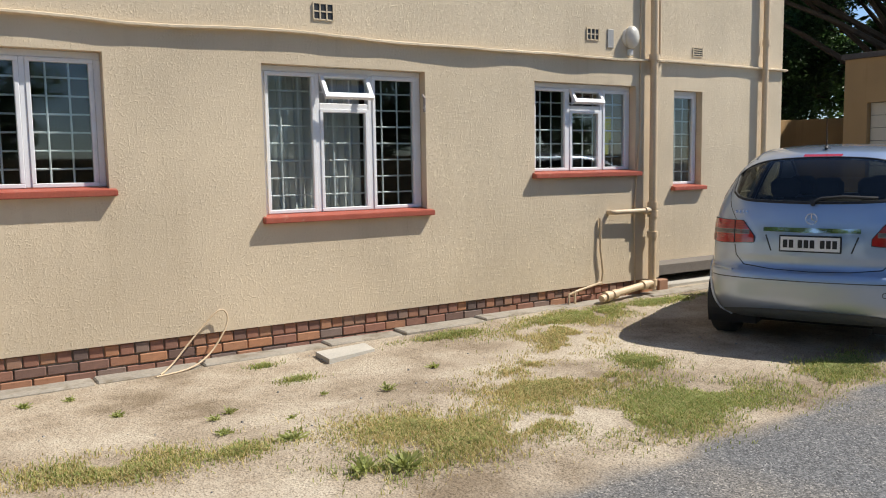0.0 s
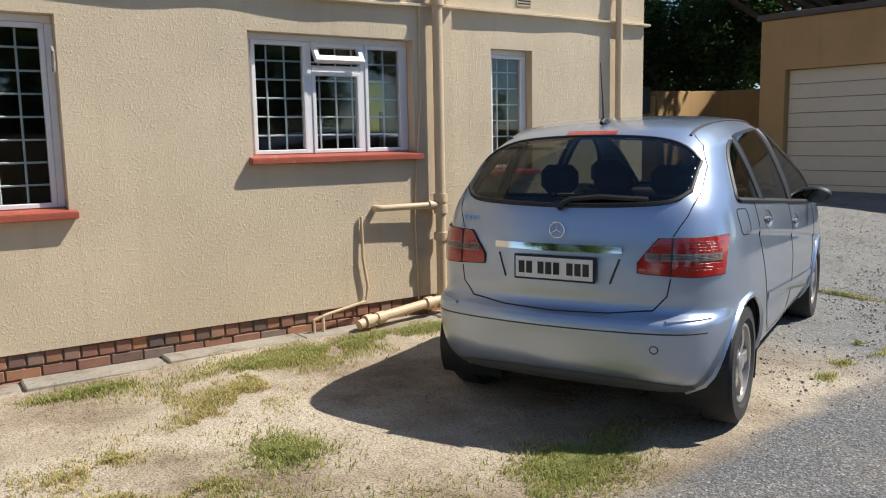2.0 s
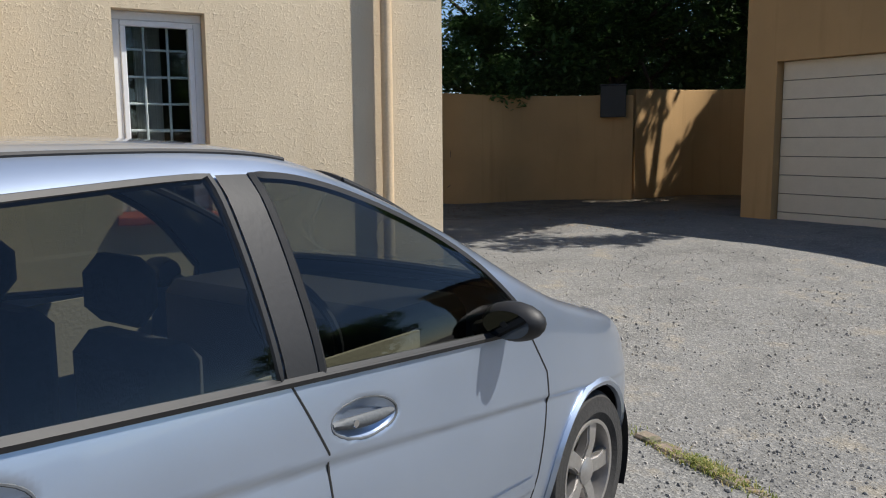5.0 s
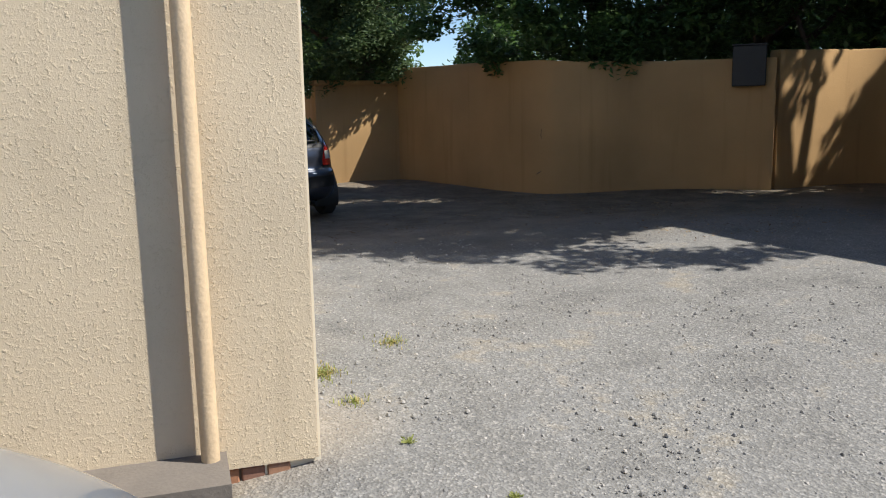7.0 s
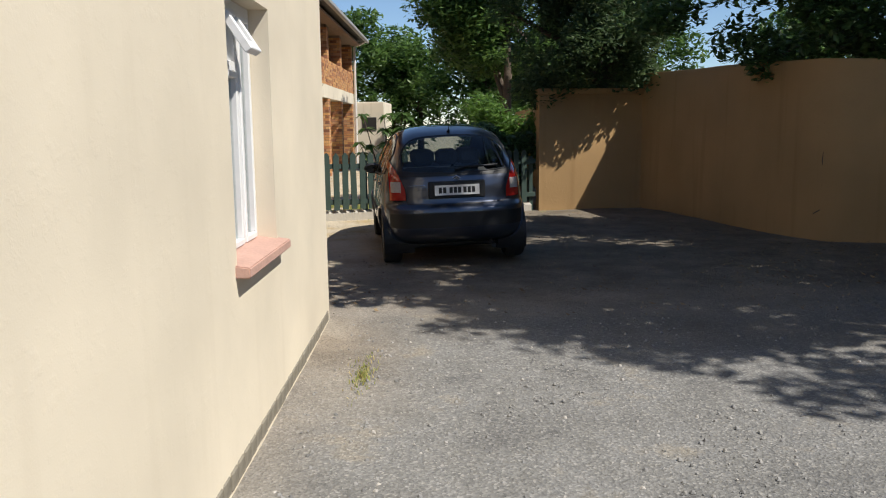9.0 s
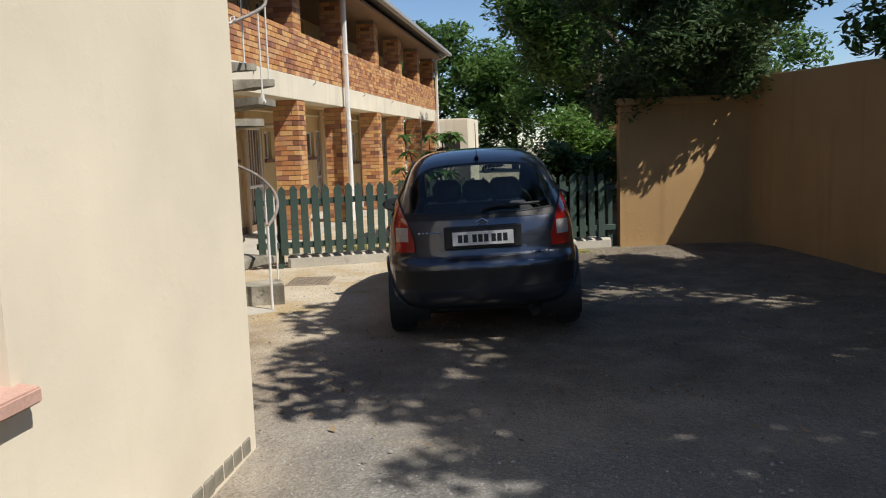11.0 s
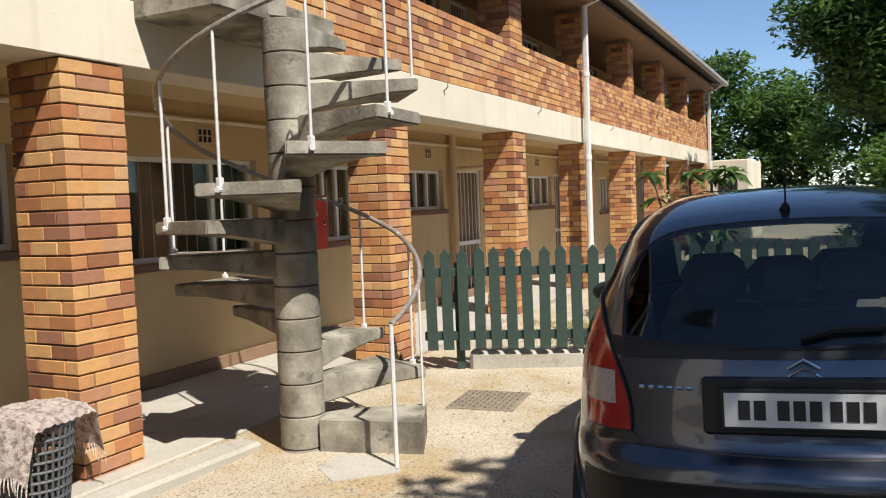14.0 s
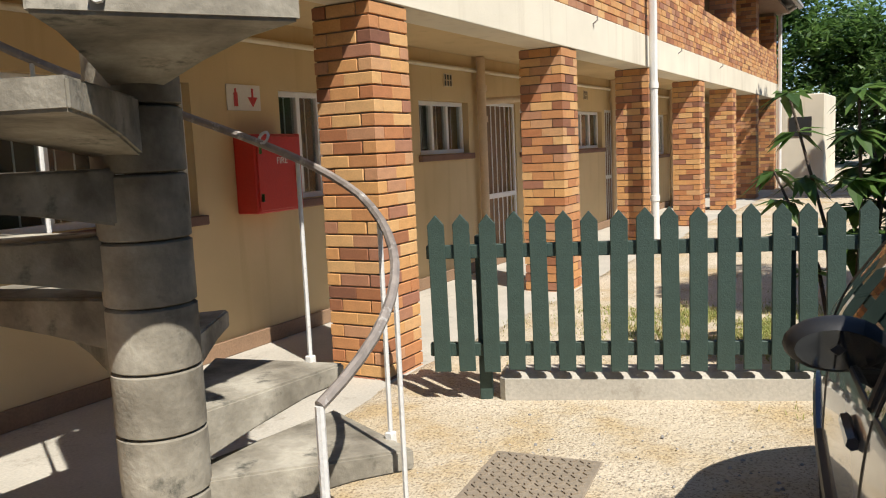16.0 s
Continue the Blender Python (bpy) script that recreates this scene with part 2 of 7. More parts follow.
def bx(x0, y0, z0, x1, y1, z1, bevel=0.0, bm=None, m=None):
    """A box between two corners, with softened edges."""
    own = bm if bm is not None else bmesh.new()
    c = Vector(((x0 + x1) / 2, (y0 + y1) / 2, (z0 + z1) / 2))
    mm = Matrix.Translation(c) @ Matrix.Diagonal((abs(x1 - x0), abs(y1 - y0), abs(z1 - z0), 1))
    if m is not None:
        mm = m @ mm
    r = bmesh.ops.create_cube(own, size=1.0, matrix=mm)
    if bevel:
        edges = list({e for v in r["verts"] for e in v.link_edges})
        bmesh.ops.bevel(own, geom=edges, offset=bevel, segments=1, affect="EDGES")
    return own


def tube(points, radius, bm=None, sides=10, cap=True, taper=None):
    """A round bar along a line of points."""
    own = bm if bm is not None else bmesh.new()
    pts = [Vector(p) for p in points]
    rings, side = [], None
    for i, p in enumerate(pts):
        d = (pts[min(i + 1, len(pts) - 1)] - pts[max(i - 1, 0)]).normalized()
        if side is None:
            side = d.orthogonal().normalized()
        side = (side - d * side.dot(d)).normalized()
        up = d.cross(side)
        r = radius if taper is None else radius + (taper - radius) * i / (len(pts) - 1)
        rings.append([own.verts.new(p + (side * math.cos(a) + up * math.sin(a)) * r) for a in [2 * math.pi * k / sides for k in range(sides)]])
    for a, b in zip(rings, rings[1:]):
        for k in range(sides):
            own.faces.new((a[k], a[(k + 1) % sides], b[(k + 1) % sides], b[k]))
    if cap:
        own.faces.new(rings[0][::-1])
        own.faces.new(rings[-1])
    return own


def prism(outline, z0, z1, bm=None, m=None):
    """An upright block over a plan outline given anticlockwise."""
    own = bm if bm is not None else bmesh.new()
    f = (lambda p: m @ Vector(p)) if m is not None else Vector
    lo = [own.verts.new(f((x, y, z0))) for x, y in outline]
    hi = [own.verts.new(f((x, y, z1))) for x, y in outline]
    k = len(outline)
    own.faces.new(lo[::-1])
    own.faces.new(hi)
    for i in range(k):
        own.faces.new((lo[i], lo[(i + 1) % k], hi[(i + 1) % k], hi[i]))
    return own


def lathe(profile, bm=None, sides=24, m=None):
    """A turned form round z from (radius, height) pairs."""
    own = bm if bm is not None else bmesh.new()
    f = (lambda p: m @ Vector(p)) if m is not None else Vector
    rings = [[own.verts.new(f((r * math.cos(2 * math.pi * k / sides), r * math.sin(2 * math.pi * k / sides), z))) for k in range(sides)] for r, z in profile]
    for a, b in zip(rings, rings[1:]):
        for k in range(sides):
            own.faces.new((a[k], a[(k + 1) % sides], b[(k + 1) % sides], b[k]))
    own.faces.new(rings[0][::-1])
    own.faces.new(rings[-1])
    return own


def wall_mesh(length, z0, z1, thick, holes=()):
    """A wall along local x, its outer face at y = 0 and its inner one at y = thick, with openings (u0, u1, z0, z1) right through."""
    bm = bmesh.new()
    us = sorted({0, length, *[h[0] for h in holes], *[h[1] for h in holes]})
    zs = sorted({z0, z1, *[h[2] for h in holes], *[h[3] for h in holes]})
    solid = lambda i, j: 0 <= i < len(us) - 1 and 0 <= j < len(zs) - 1 and not any(h[0] <= us[i] < h[1] and h[2] <= zs[j] < h[3] for h in holes)
    def quad(*p):
        bm.faces.new([bm.verts.new(v) for v in p])
    for i in range(len(us) - 1):
        for j in range(len(zs) - 1):
            if not solid(i, j):
                continue
            a, b, c, d = us[i], us[i + 1], zs[j], zs[j + 1]
            quad((a, 0, c), (b, 0, c), (b, 0, d), (a, 0, d))
            quad((a, thick, c), (a, thick, d), (b, thick, d), (b, thick, c))
            if not solid(i - 1, j):
                quad((a, 0, c), (a, 0, d), (a, thick, d), (a, thick, c))
            if not solid(i + 1, j):
                quad((b, 0, c), (b, thick, c), (b, thick, d), (b, 0, d))
            if not solid(i, j - 1):
                quad((a, 0, c), (a, thick, c), (b, thick, c), (b, 0, c))
            if not solid(i, j + 1):
                quad((a, 0, d), (b, 0, d), (b, thick, d), (a, thick, d))
    bmesh.ops.remove_doubles(bm, verts=bm.verts, dist=0.0005)
    return bm


def along(x0, y0, x1, y1, z=0.0):
    """The pose whose x runs from one plan point to another; its -y side faces out."""
    return pose(x0, y0, z, 0, 0, math.degrees(math.atan2(y1 - y0, x1 - x0)))


# ---- the ground ----
def ramp_at(v, stops):
    for (a, p), (b, q) in zip(stops, stops[1:]):
        if v <= b:
            k = max(0.0, min(1.0, (v - a) / (b - a)))
            return p + (q - p) * k * k * (3 - 2 * k)
    return stops[-1][1]


def front_line(y):
    """Where the front of the flats stands."""
    return 7.60 - 0.028 * (y - 15.25)


def ground_z(x, y):
    z = ramp_at(y, [(-8, -0.05), (0, 0.02), (3, 0.11), (4.9, 0.15), (9, 0.40), (15, 0.48), (21, 0.55), (60, 0.55)])
    if y < 7.5:
        low = min(z, 0.15) - 0.075 * max(0.0, min(1.0, (5.0 - x) / 3.5)) * max(0.0, min(1.0, (y - 3.6) / 2.0))
        k = max(0.0, min(1.0, (x - 9.0) / 1.6))
        z = low + (z - low) * k
    if y > 11.0:
        z -= 0.16 * max(0.0, min(1.0, (front_line(y) + 0.06 - x) / 0.10))
    far = max(0.0, min(1.0, (x - 12.5) / 5.0)) * max(0.0, min(1.0, (y - 3) / 6))
    z += (0.57 - z) * far * (1 if z < 0.57 else 0)
    return z


def asphalt_edge(x):
    return 2.95 + max(0.0, x - 4.0) * 0.10 + 0.10 * noise.noise((x * 0.9, 3.1, 0)) + 0.05 * noise.noise((x * 4.0, 7.7, 0))


def build_ground():
    xs = [-400, -120, -40, -15] + list(np.arange(-6, 22.01, 0.12)) + [26, 40, 120, 400]
    ys = [-400, -120, -40, -12] + list(np.arange(-4, 24.01, 0.12)) + [28, 40, 60, 120, 400]
    verts = []
    zone = []
    for y in ys:
        for x in xs:
            bump = 0.012 * noise.noise((x * 1.3, y * 1.3, 0)) + 0.005 * noise.noise((x * 5, y * 5, 1))
            e = asphalt_edge(x) - y
            if e > 0:
                bump *= 0.3
            verts.append((x, y, ground_z(x, y) + bump))
            start = 7.3 if y < 6.0 else 7.3 + min(2.0, (y - 6.0) * 1.2)
            gravel = max(0.0, min(1.0, (x - start + 0.9 * noise.noise((x * 0.8, y * 0.8, 4))) / 1.8)) * max(0.0, min(1.0, (15.0 - y + 1.2 * noise.noise((x * .7, y * .7, 9))) / 3.0))
            pale = max(0.0, min(1.0, (11.2 - x + 0.8 * noise.noise((x * 1.5, y * 1.5, 2))) / 1.2)) * max(0.0, min(1.0, (y - 14.6 + 0.8 * noise.noise((x * 1.3, y * 1.3, 8))) / 1.2))
            # Mask of the tree-shaded back yard, whose shade is deepened in the ground colour.
            ground_shade = max(0.0, min(1.0, (x - 10.0 + 0.8 * noise.noise((x * 1.1, y * 1.1, 6))) / 1.2)) * max(0.0, min(1.0, (y - 11.6 + 1.4 * noise.noise((x * 0.8, y * 0.8, 12))) / 2.2))
            zone.append((max(0.0, min(1.0, e * 12 + 0.5)), gravel, pale, ground_shade * 0.85))
    nx, ny = len(xs), len(ys)
    faces = [(j * nx + i, j * nx + i + 1, (j + 1) * nx + i + 1, (j + 1) * nx + i) for j in range(ny - 1) for i in range(nx - 1)]
    me = bpy.data.meshes.new("ground")
    me.from_pydata(verts, [], faces)
    for k, nm in enumerate(("asphalt", "gravel", "pale", "ground_shade")):
        at = me.attributes.new(nm, "FLOAT", "POINT")
        at.data.foreach_set("value", [z[k] for z in zone])
    me.polygons.foreach_set("use_smooth", [True] * len(me.polygons))
    m = bpy.data.materials.new("yard_ground")
    m.use_nodes = True
    nt = m.node_tree
    n, link = nt.nodes, nt.links.new
    b = n["Principled BSDF"]
    b.inputs["Roughness"].default_value = 0.95
    b.inputs["Specular IOR Level"].default_value = 0.2
    pos = n.new("ShaderNodeTexCoord")
    def tex(scale, detail=6, rough=0.6):
        t = n.new("ShaderNodeTexNoise")
        t.inputs["Scale"].default_value = scale
        t.inputs["Detail"].default_value = detail
        t.inputs["Roughness"].default_value = rough
        link(pos.outputs["Object"], t.inputs["Vector"])
        return t.outputs["Fac"]
    def ramp(src, stops):
        r = n.new("ShaderNodeValToRGB")
        el = r.color_ramp.elements
        while len(el) < len(stops):
            el.new(0.5)
        for i, (p, c) in enumerate(stops):
            el[i].position = p
            el[i].color = (*c, 1)
        link(src, r.inputs[0])
        return r.outputs[0]
    def blend(f, a, c):
        x = n.new("ShaderNodeMix")
        x.data_type = "RGBA"
        link(f, x.inputs["Factor"])
        link(a, x.inputs["A"])
        link(c, x.inputs["B"])
        return x.outputs["Result"]
    def stones(scale):
        v = n.new("ShaderNodeTexVoronoi")
        v.inputs["Scale"].default_value = scale
        link(pos.outputs["Object"], v.inputs["Vector"])
        return v
    sand = ramp(tex(1.1, 9, 0.65), [(0.36, (0.22, 0.17, 0.115)), (0.5, (0.37, 0.305, 0.225)), (0.64, (0.48, 0.415, 0.32))])
    speck = ramp(tex(70, 3), [(0.36, (0.55, 0.52, 0.5)), (0.46, (1, 1, 1)), (0.7, (1.12, 1.1, 1.08))])
    v1 = stones(75)
    chip = n.new("ShaderNodeSeparateColor")
    link(v1.outputs["Color"], chip.inputs[0])
    gravel = ramp(chip.outputs[0], [(0.0, (0.11, 0.11, 0.11)), (0.5, (0.20, 0.197, 0.19)), (0.85, (0.28, 0.275, 0.26)), (1.0, (0.46, 0.44, 0.41))])
    gravel_patch = ramp(tex(1.7, 9, 0.68), [(0.34, (0.12, 0.118, 0.115)), (0.45, (0.19, 0.186, 0.174)), (0.56, (0.215, 0.213, 0.205)), (0.66, (0.30, 0.262, 0.20))])
    half = n.new("ShaderNodeValue")
    half.outputs[0].default_value = 0.55
    gravel = blend(half.outputs[0], gravel, gravel_patch)
    v2 = stones(110)
    chip2 = n.new("ShaderNodeSeparateColor")
    link(v2.outputs["Color"], chip2.inputs[0])
    tar = ramp(chip2.outputs[0], [(0.0, (0.07, 0.07, 0.07)), (0.6, (0.15, 0.15, 0.15)), (0.95, (0.22, 0.215, 0.21)), (1.0, (0.36, 0.35, 0.33))])
    dust = ramp(tex(0.7, 8), [(0.45, (1, 1, 1)), (0.7, (1.5, 1.35, 1.15))])
    ga = n.new("ShaderNodeAttribute")
    ga.attribute_name = "gravel"
    aa = n.new("ShaderNodeAttribute")
    aa.attribute_name = "asphalt"
    def times(a, c):
        x = n.new("ShaderNodeMix")
        x.data_type = "RGBA"
        x.blend_type = "MULTIPLY"
        x.inputs["Factor"].default_value = 1
        link(a, x.inputs["A"])
        link(c, x.inputs["B"])
        return x.outputs["Result"]
    pa = n.new("ShaderNodeAttribute")
    pa.attribute_name = "pale"
    dusty = ramp(tex(1.6, 8, 0.6), [(0.36, (0.44, 0.34, 0.20)), (0.48, (0.49, 0.42, 0.31)), (0.65, (0.56, 0.49, 0.38))])
    sand = blend(pa.outputs["Fac"], sand, dusty)
    full = blend(ga.outputs["Fac"], times(sand, speck), gravel)
    ea = n.new("ShaderNodeAttribute")
    ea.attribute_name = "ground_shade"
    # Brown ground tones, darkened to deepen the shade under the trees.
    soil = ramp(tex(2.3, 9, 0.7), [(0.34, (0.10, 0.085, 0.066)), (0.5, (0.155, 0.135, 0.108)), (0.66, (0.23, 0.20, 0.16))])
    full = blend(ea.outputs["Fac"], full, times(soil, speck))
    full = blend(aa.outputs["Fac"], full, times(tar, dust))
    link(full, b.inputs["Base Color"])
    hgt = n.new("ShaderNodeMath")
    hgt.operation = "ADD"
    v3 = stones(24)
    lump = n.new("ShaderNodeMath")
    lump.operation = "MULTIPLY_ADD"
    link(v3.outputs["Distance"], lump.inputs[0])
    lump.inputs[1].default_value = -1.1
    link(v1.outputs["Distance"], lump.inputs[2])
    rough = n.new("ShaderNodeMath")
    rough.operation = "MULTIPLY_ADD"
    link(tex(7, 8, 0.7), rough.inputs[0])
    rough.inputs[1].default_value = 3.0
    link(lump.outputs[0], rough.inputs[2])
    link(rough.outputs[0], hgt.inputs[0])
    link(tex(55, 5), hgt.inputs[1])
    bp = n.new("ShaderNodeBump")
    bp.inputs["Strength"].default_value = 0.7
    bp.inputs["Distance"].default_value = 0.008
    link(hgt.outputs[0], bp.inputs["Height"])
    link(bp.outputs[0], b.inputs["Normal"])
    me.materials.append(m)
    tagged(new("ground", me), "sandy yard ground running into grey gravel and worn asphalt", "ground", kind="structure")


build_ground()

# ---- house ----
FY, SY = 6.74, 7.36          # the two front faces
CX, CY, NX, NY = 10.47, 7.36, 10.30, 12.45   # side wall from the front corner to the back one
STEP = 7.33                  # where the front steps back


def house_window(m, w, h, lights, depth=0.10, bars=(3, 6), sill=True, curtain=False, mat_sill=None, name="window_1", lintel=0.0, open_top=True):
    """A casement window in an opening: m is its lower left outer corner, x along the wall, y inwards.
    lights: widths of its lights, as shares; a middle light has an awning pane over it."""
    win = thing(name, m, "white-framed casement window with burglar bars behind the panes", "window", kind="structure")
    f = 0.055
    bm = bmesh.new()
    for a in ((0, 0, w, f), (0, h - f, w, h)):
        bx(a[0], depth, a[1], a[2], depth + 0.06, a[3], 0.006, bm)
    for a in ((0, f, f, h - f), (w - f, f, w, h - f)):
        bx(a[0], depth, a[1], a[2], depth + 0.06, a[3], 0.006, bm)
    part("window_frame", bm, M_white, win)
    u = f
    inner = w - 2 * f
    total = sum(lights)
    for i, s in enumerate(lights):
        v = u + inner * s / total
        if i < len(lights) - 1:
            part("mullion", bx(v - 0.022, depth - 0.004, f, v + 0.022, depth + 0.055, h - f, 0.005), M_white, win)
        a, b = u + (0.022 if i else 0), v - (0.022 if i < len(lights) - 1 else 0)
        top = h - f
        if i == 1 and len(lights) == 3 and open_top:
            tz = f + (h - 2 * f) * 0.77
            part("transom", bx(a, depth - 0.002, tz - 0.025, b, depth + 0.055, tz + 0.025, 0.005), M_white, win)
            # the awning pane, pushed open at the bottom
            aw = part("awning_sash", bmesh.new(), M_white, win)
            bm = bmesh.new()
            hh = top - tz - 0.02
            for q in ((a, 0, b, 0.05), (a, hh - 0.04, b, hh)):
                bx(q[0], -0.02, q[1], q[2], 0.02, q[3], 0.004, bm)
            for q in ((a, 0.04, a + 0.04, hh - 0.04), (b - 0.04, 0.04, b, hh - 0.04)):
                bx(q[0], -0.02, q[1], q[2], 0.02, q[3], 0.004, bm)
            turn = Matrix.Translation((0, depth + 0.01, top)) @ pose(0, 0, 0, -33) @ Matrix.Translation((0, 0, -hh))
            aw.data = mesh_of("awning_sash", bm, M_white)
            aw.matrix_local = turn
            part("pane", bx(a + 0.04, -0.003, 0.04, b - 0.04, 0.003, hh - 0.04), M_pane, aw).visible_shadow = False
            top = tz - 0.025
        sash = part("sash", bmesh.new(), M_white, win)
        bm = bmesh.new()
        k = 0.032
        for q in ((a, f, b, f + k), (a, top - k, b, top)):
            bx(q[0], depth - 0.012, q[1], q[2], depth + 0.045, q[3], 0.004, bm)
        for q in ((a, f + k, a + k, top - k), (b - k, f + k, b, top - k)):
            bx(q[0], depth - 0.012, q[1], q[2], depth + 0.045, q[3], 0.004, bm)
        sash.data = mesh_of("sash", bm, M_white)
        part("pane", bx(a + k, depth + 0.015, f + k, b - k, depth + 0.021, top - k), M_pane, sash).visible_shadow = False
        u = v
    # bars
    if bars:
        for i in range(1, bars[0] * len(lights)):
            x = f + inner * i / (bars[0] * len(lights))
            part("burglar_bar", tube([(x, depth + 0.065, f), (x, depth + 0.065, h - f)], 0.008, sides=6), M_white, win)
        for j in range(1, bars[1] + 1):
            z = f + (h - 2 * f) * j / (bars[1] + 1)
            part("burglar_bar", tube([(f, depth + 0.075, z), (w - f, depth + 0.075, z)], 0.008, sides=6), M_white, win)
    if sill:
        bm = bmesh.new()
        outline = [(-0.07, -0.02), (-0.07, 0.028), (depth + 0.02, 0.055), (depth + 0.02, -0.02)]
        a = [bm.verts.new((-0.035, y, z)) for y, z in outline]
        b = [bm.verts.new((w + 0.05, y, z)) for y, z in outline]
        bm.faces.new(a)
        bm.faces.new(b[::-1])
        for i in range(4):
            bm.faces.new((a[i], b[i], b[(i + 1) % 4], a[(i + 1) % 4]))
        bmesh.ops.recalc_face_normals(bm, faces=bm.faces)
        bmesh.ops.bevel(bm, geom=list(bm.edges), offset=0.006, segments=2, affect="EDGES")
        part("window_sill", bm, mat_sill or M_red, win, "red painted window sill" if mat_sill is None else "")
    if curtain:
        bm = bmesh.new()
        prev = None
        c0, c1 = curtain
        n = 60
        for i in range(n + 1):
            x = w * (c0 + (c1 - c0) * i / n)
            y = depth + 0.22 + 0.022 * math.sin(i * 1.35) + 0.01 * math.sin(i * 0.47)
            cur = (bm.verts.new((x, y, 0.0)), bm.verts.new((x, y - 0.006 * math.sin(i), h)))
            if prev:
                bm.faces.new((prev[0], cur[0], cur[1], prev[1]))
            prev = cur
        part("curtain", bm, M_curtain, win, "pale grey net curtain", smooth=True)
    return win


M_faded = mat("faded_sill_paint", (0.50, 0.31, 0.25), 0.8, var=0.15)
WTOP = 5.6
W1, W2, WK, WN, WE = (-0.35, 1.24, 1.52, 2.60), (2.50, 4.12, 1.24, 2.58), (5.45, 6.92, 1.56, 2.55), (8.24, 8.78, 1.34, 2.60), (2.35, 3.22, 1.32, 2.57)
X0 = -7.0
pl = 0.33
solo("wall_south", wall_mesh(STEP - X0, pl, WTOP, 0.26, [(a - X0, b - X0, c, d) for a, b, c, d in (W1, W2, WK)]), M_house, "cream rough-cast house wall with a brick plinth", "wall", kind="structure", m=pose(X0, FY, 0))
solo("wall_south_return", wall_mesh(SY - FY - 0.0, pl, WTOP, 0.26), M_house, "short cream return wall of the house", "wall", kind="structure", m=pose(STEP, FY + 0.002, 0, 0, 0, 90))
solo("wall_south_set_back", wall_mesh(CX - STEP + 0.248, pl, WTOP, 0.26, [(WN[0] - STEP + 0.26, WN[1] - STEP + 0.26, WN[2], WN[3])]), M_house, "cream rough-cast wall set back behind the downpipes", "wall", kind="structure", m=pose(STEP - 0.26, SY, 0))
side = along(CX, CY, NX, NY)
SL = math.hypot(NX - CX, NY - CY)
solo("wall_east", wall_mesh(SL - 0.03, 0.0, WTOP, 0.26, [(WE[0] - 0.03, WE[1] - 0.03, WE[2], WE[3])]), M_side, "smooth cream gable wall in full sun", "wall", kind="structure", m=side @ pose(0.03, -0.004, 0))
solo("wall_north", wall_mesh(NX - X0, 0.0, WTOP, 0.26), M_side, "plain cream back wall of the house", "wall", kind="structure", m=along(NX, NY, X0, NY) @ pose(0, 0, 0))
solo("wall_west", wall_mesh(NY - FY - 0.3, 0.0, WTOP, 0.26), M_house, "plain cream end wall of the house", "wall", kind="structure", m=along(X0, NY - 0.27, X0, FY))
solo("house_roof", prism([(X0, FY), (STEP, FY), (STEP, SY), (CX, CY), (NX, NY), (X0, NY)], WTOP, WTOP + 0.2), M_roof, "dark flat roof slab of the house", "roof", kind="structure")
# Inner surfaces, unseen but for the panes, coloured dark for unlit rooms.
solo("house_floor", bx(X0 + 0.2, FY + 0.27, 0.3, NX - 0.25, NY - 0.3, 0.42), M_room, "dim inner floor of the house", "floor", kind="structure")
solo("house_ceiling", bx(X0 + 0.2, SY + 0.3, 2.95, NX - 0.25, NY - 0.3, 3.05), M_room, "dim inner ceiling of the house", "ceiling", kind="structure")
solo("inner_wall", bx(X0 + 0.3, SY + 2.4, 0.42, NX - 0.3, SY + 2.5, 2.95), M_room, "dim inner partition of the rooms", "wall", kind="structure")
house_window(pose(W1[0], FY, W1[2]), W1[1] - W1[0], W1[3] - W1[2], (1, 1.0, 1), bars=(3, 6), open_top=False, name="window_1")
house_window(pose(W2[0], FY, W2[2]), W2[1] - W2[0], W2[3] - W2[2], (1, 1.08, 1), bars=(3, 7), curtain=(0.0, 0.66), name="window_2")
house_window(pose(WK[0], FY, WK[2]), WK[1] - WK[0], WK[3] - WK[2], (1.25, 1.25, 1), bars=(3, 5), name="window_3")
house_window(pose(WN[0], SY, WN[2]), WN[1] - WN[0], WN[3] - WN[2], (1,), bars=(3, 6), curtain=(0.3, 0.6), name="window_4")
house_window(side @ pose(WE[0], 0, WE[2]), WE[1] - WE[0], WE[3] - WE[2], (1, 1, 1), bars=(3, 5), name="window_5", mat_sill=M_faded)
bm = bx(6.52, FY + 0.19, 1.95, 6.72, FY + 0.194, 2.22)
bx(6.54, FY + 0.186, 1.78, 6.68, FY + 0.192, 1.98, 0, bm)
solo("paper_notice", bm, M_yellow, "yellow paper sheets stuck inside the kitchen window", "paper")

# ---- flats ----
LEAN_X = -0.028
def front_x(y):
    return 7.60 + LEAN_X * (y - 15.25)
PIER_Y = [15.24, 18.69, 21.90, 25.0, 28.1, 31.15, 34.2, 37.35]
PW = 0.43
Z_FLOOR, Z_BEAM, Z_BT, Z_PAR, Z_EAVE = 0.47, 2.84, 3.23, 3.93, 5.2
Y0, Y1 = 11.2, 37.7
turn_flat = math.degrees(math.atan2(1, LEAN_X))
FLAT = pose(front_x(Y0), Y0, 0, 0, 0, turn_flat)   # x along the front, y into the building
LF = Y1 - Y0
BACK = 1.50
def fu(y):
    return y - Y0
DOORS = []
solo("flats_floor", bx(0, -0.13, 0.2, LF, BACK, Z_FLOOR + 0.03, 0.012), M_slab, "pale concrete veranda floor of the flats", "floor", kind="structure", m=FLAT)
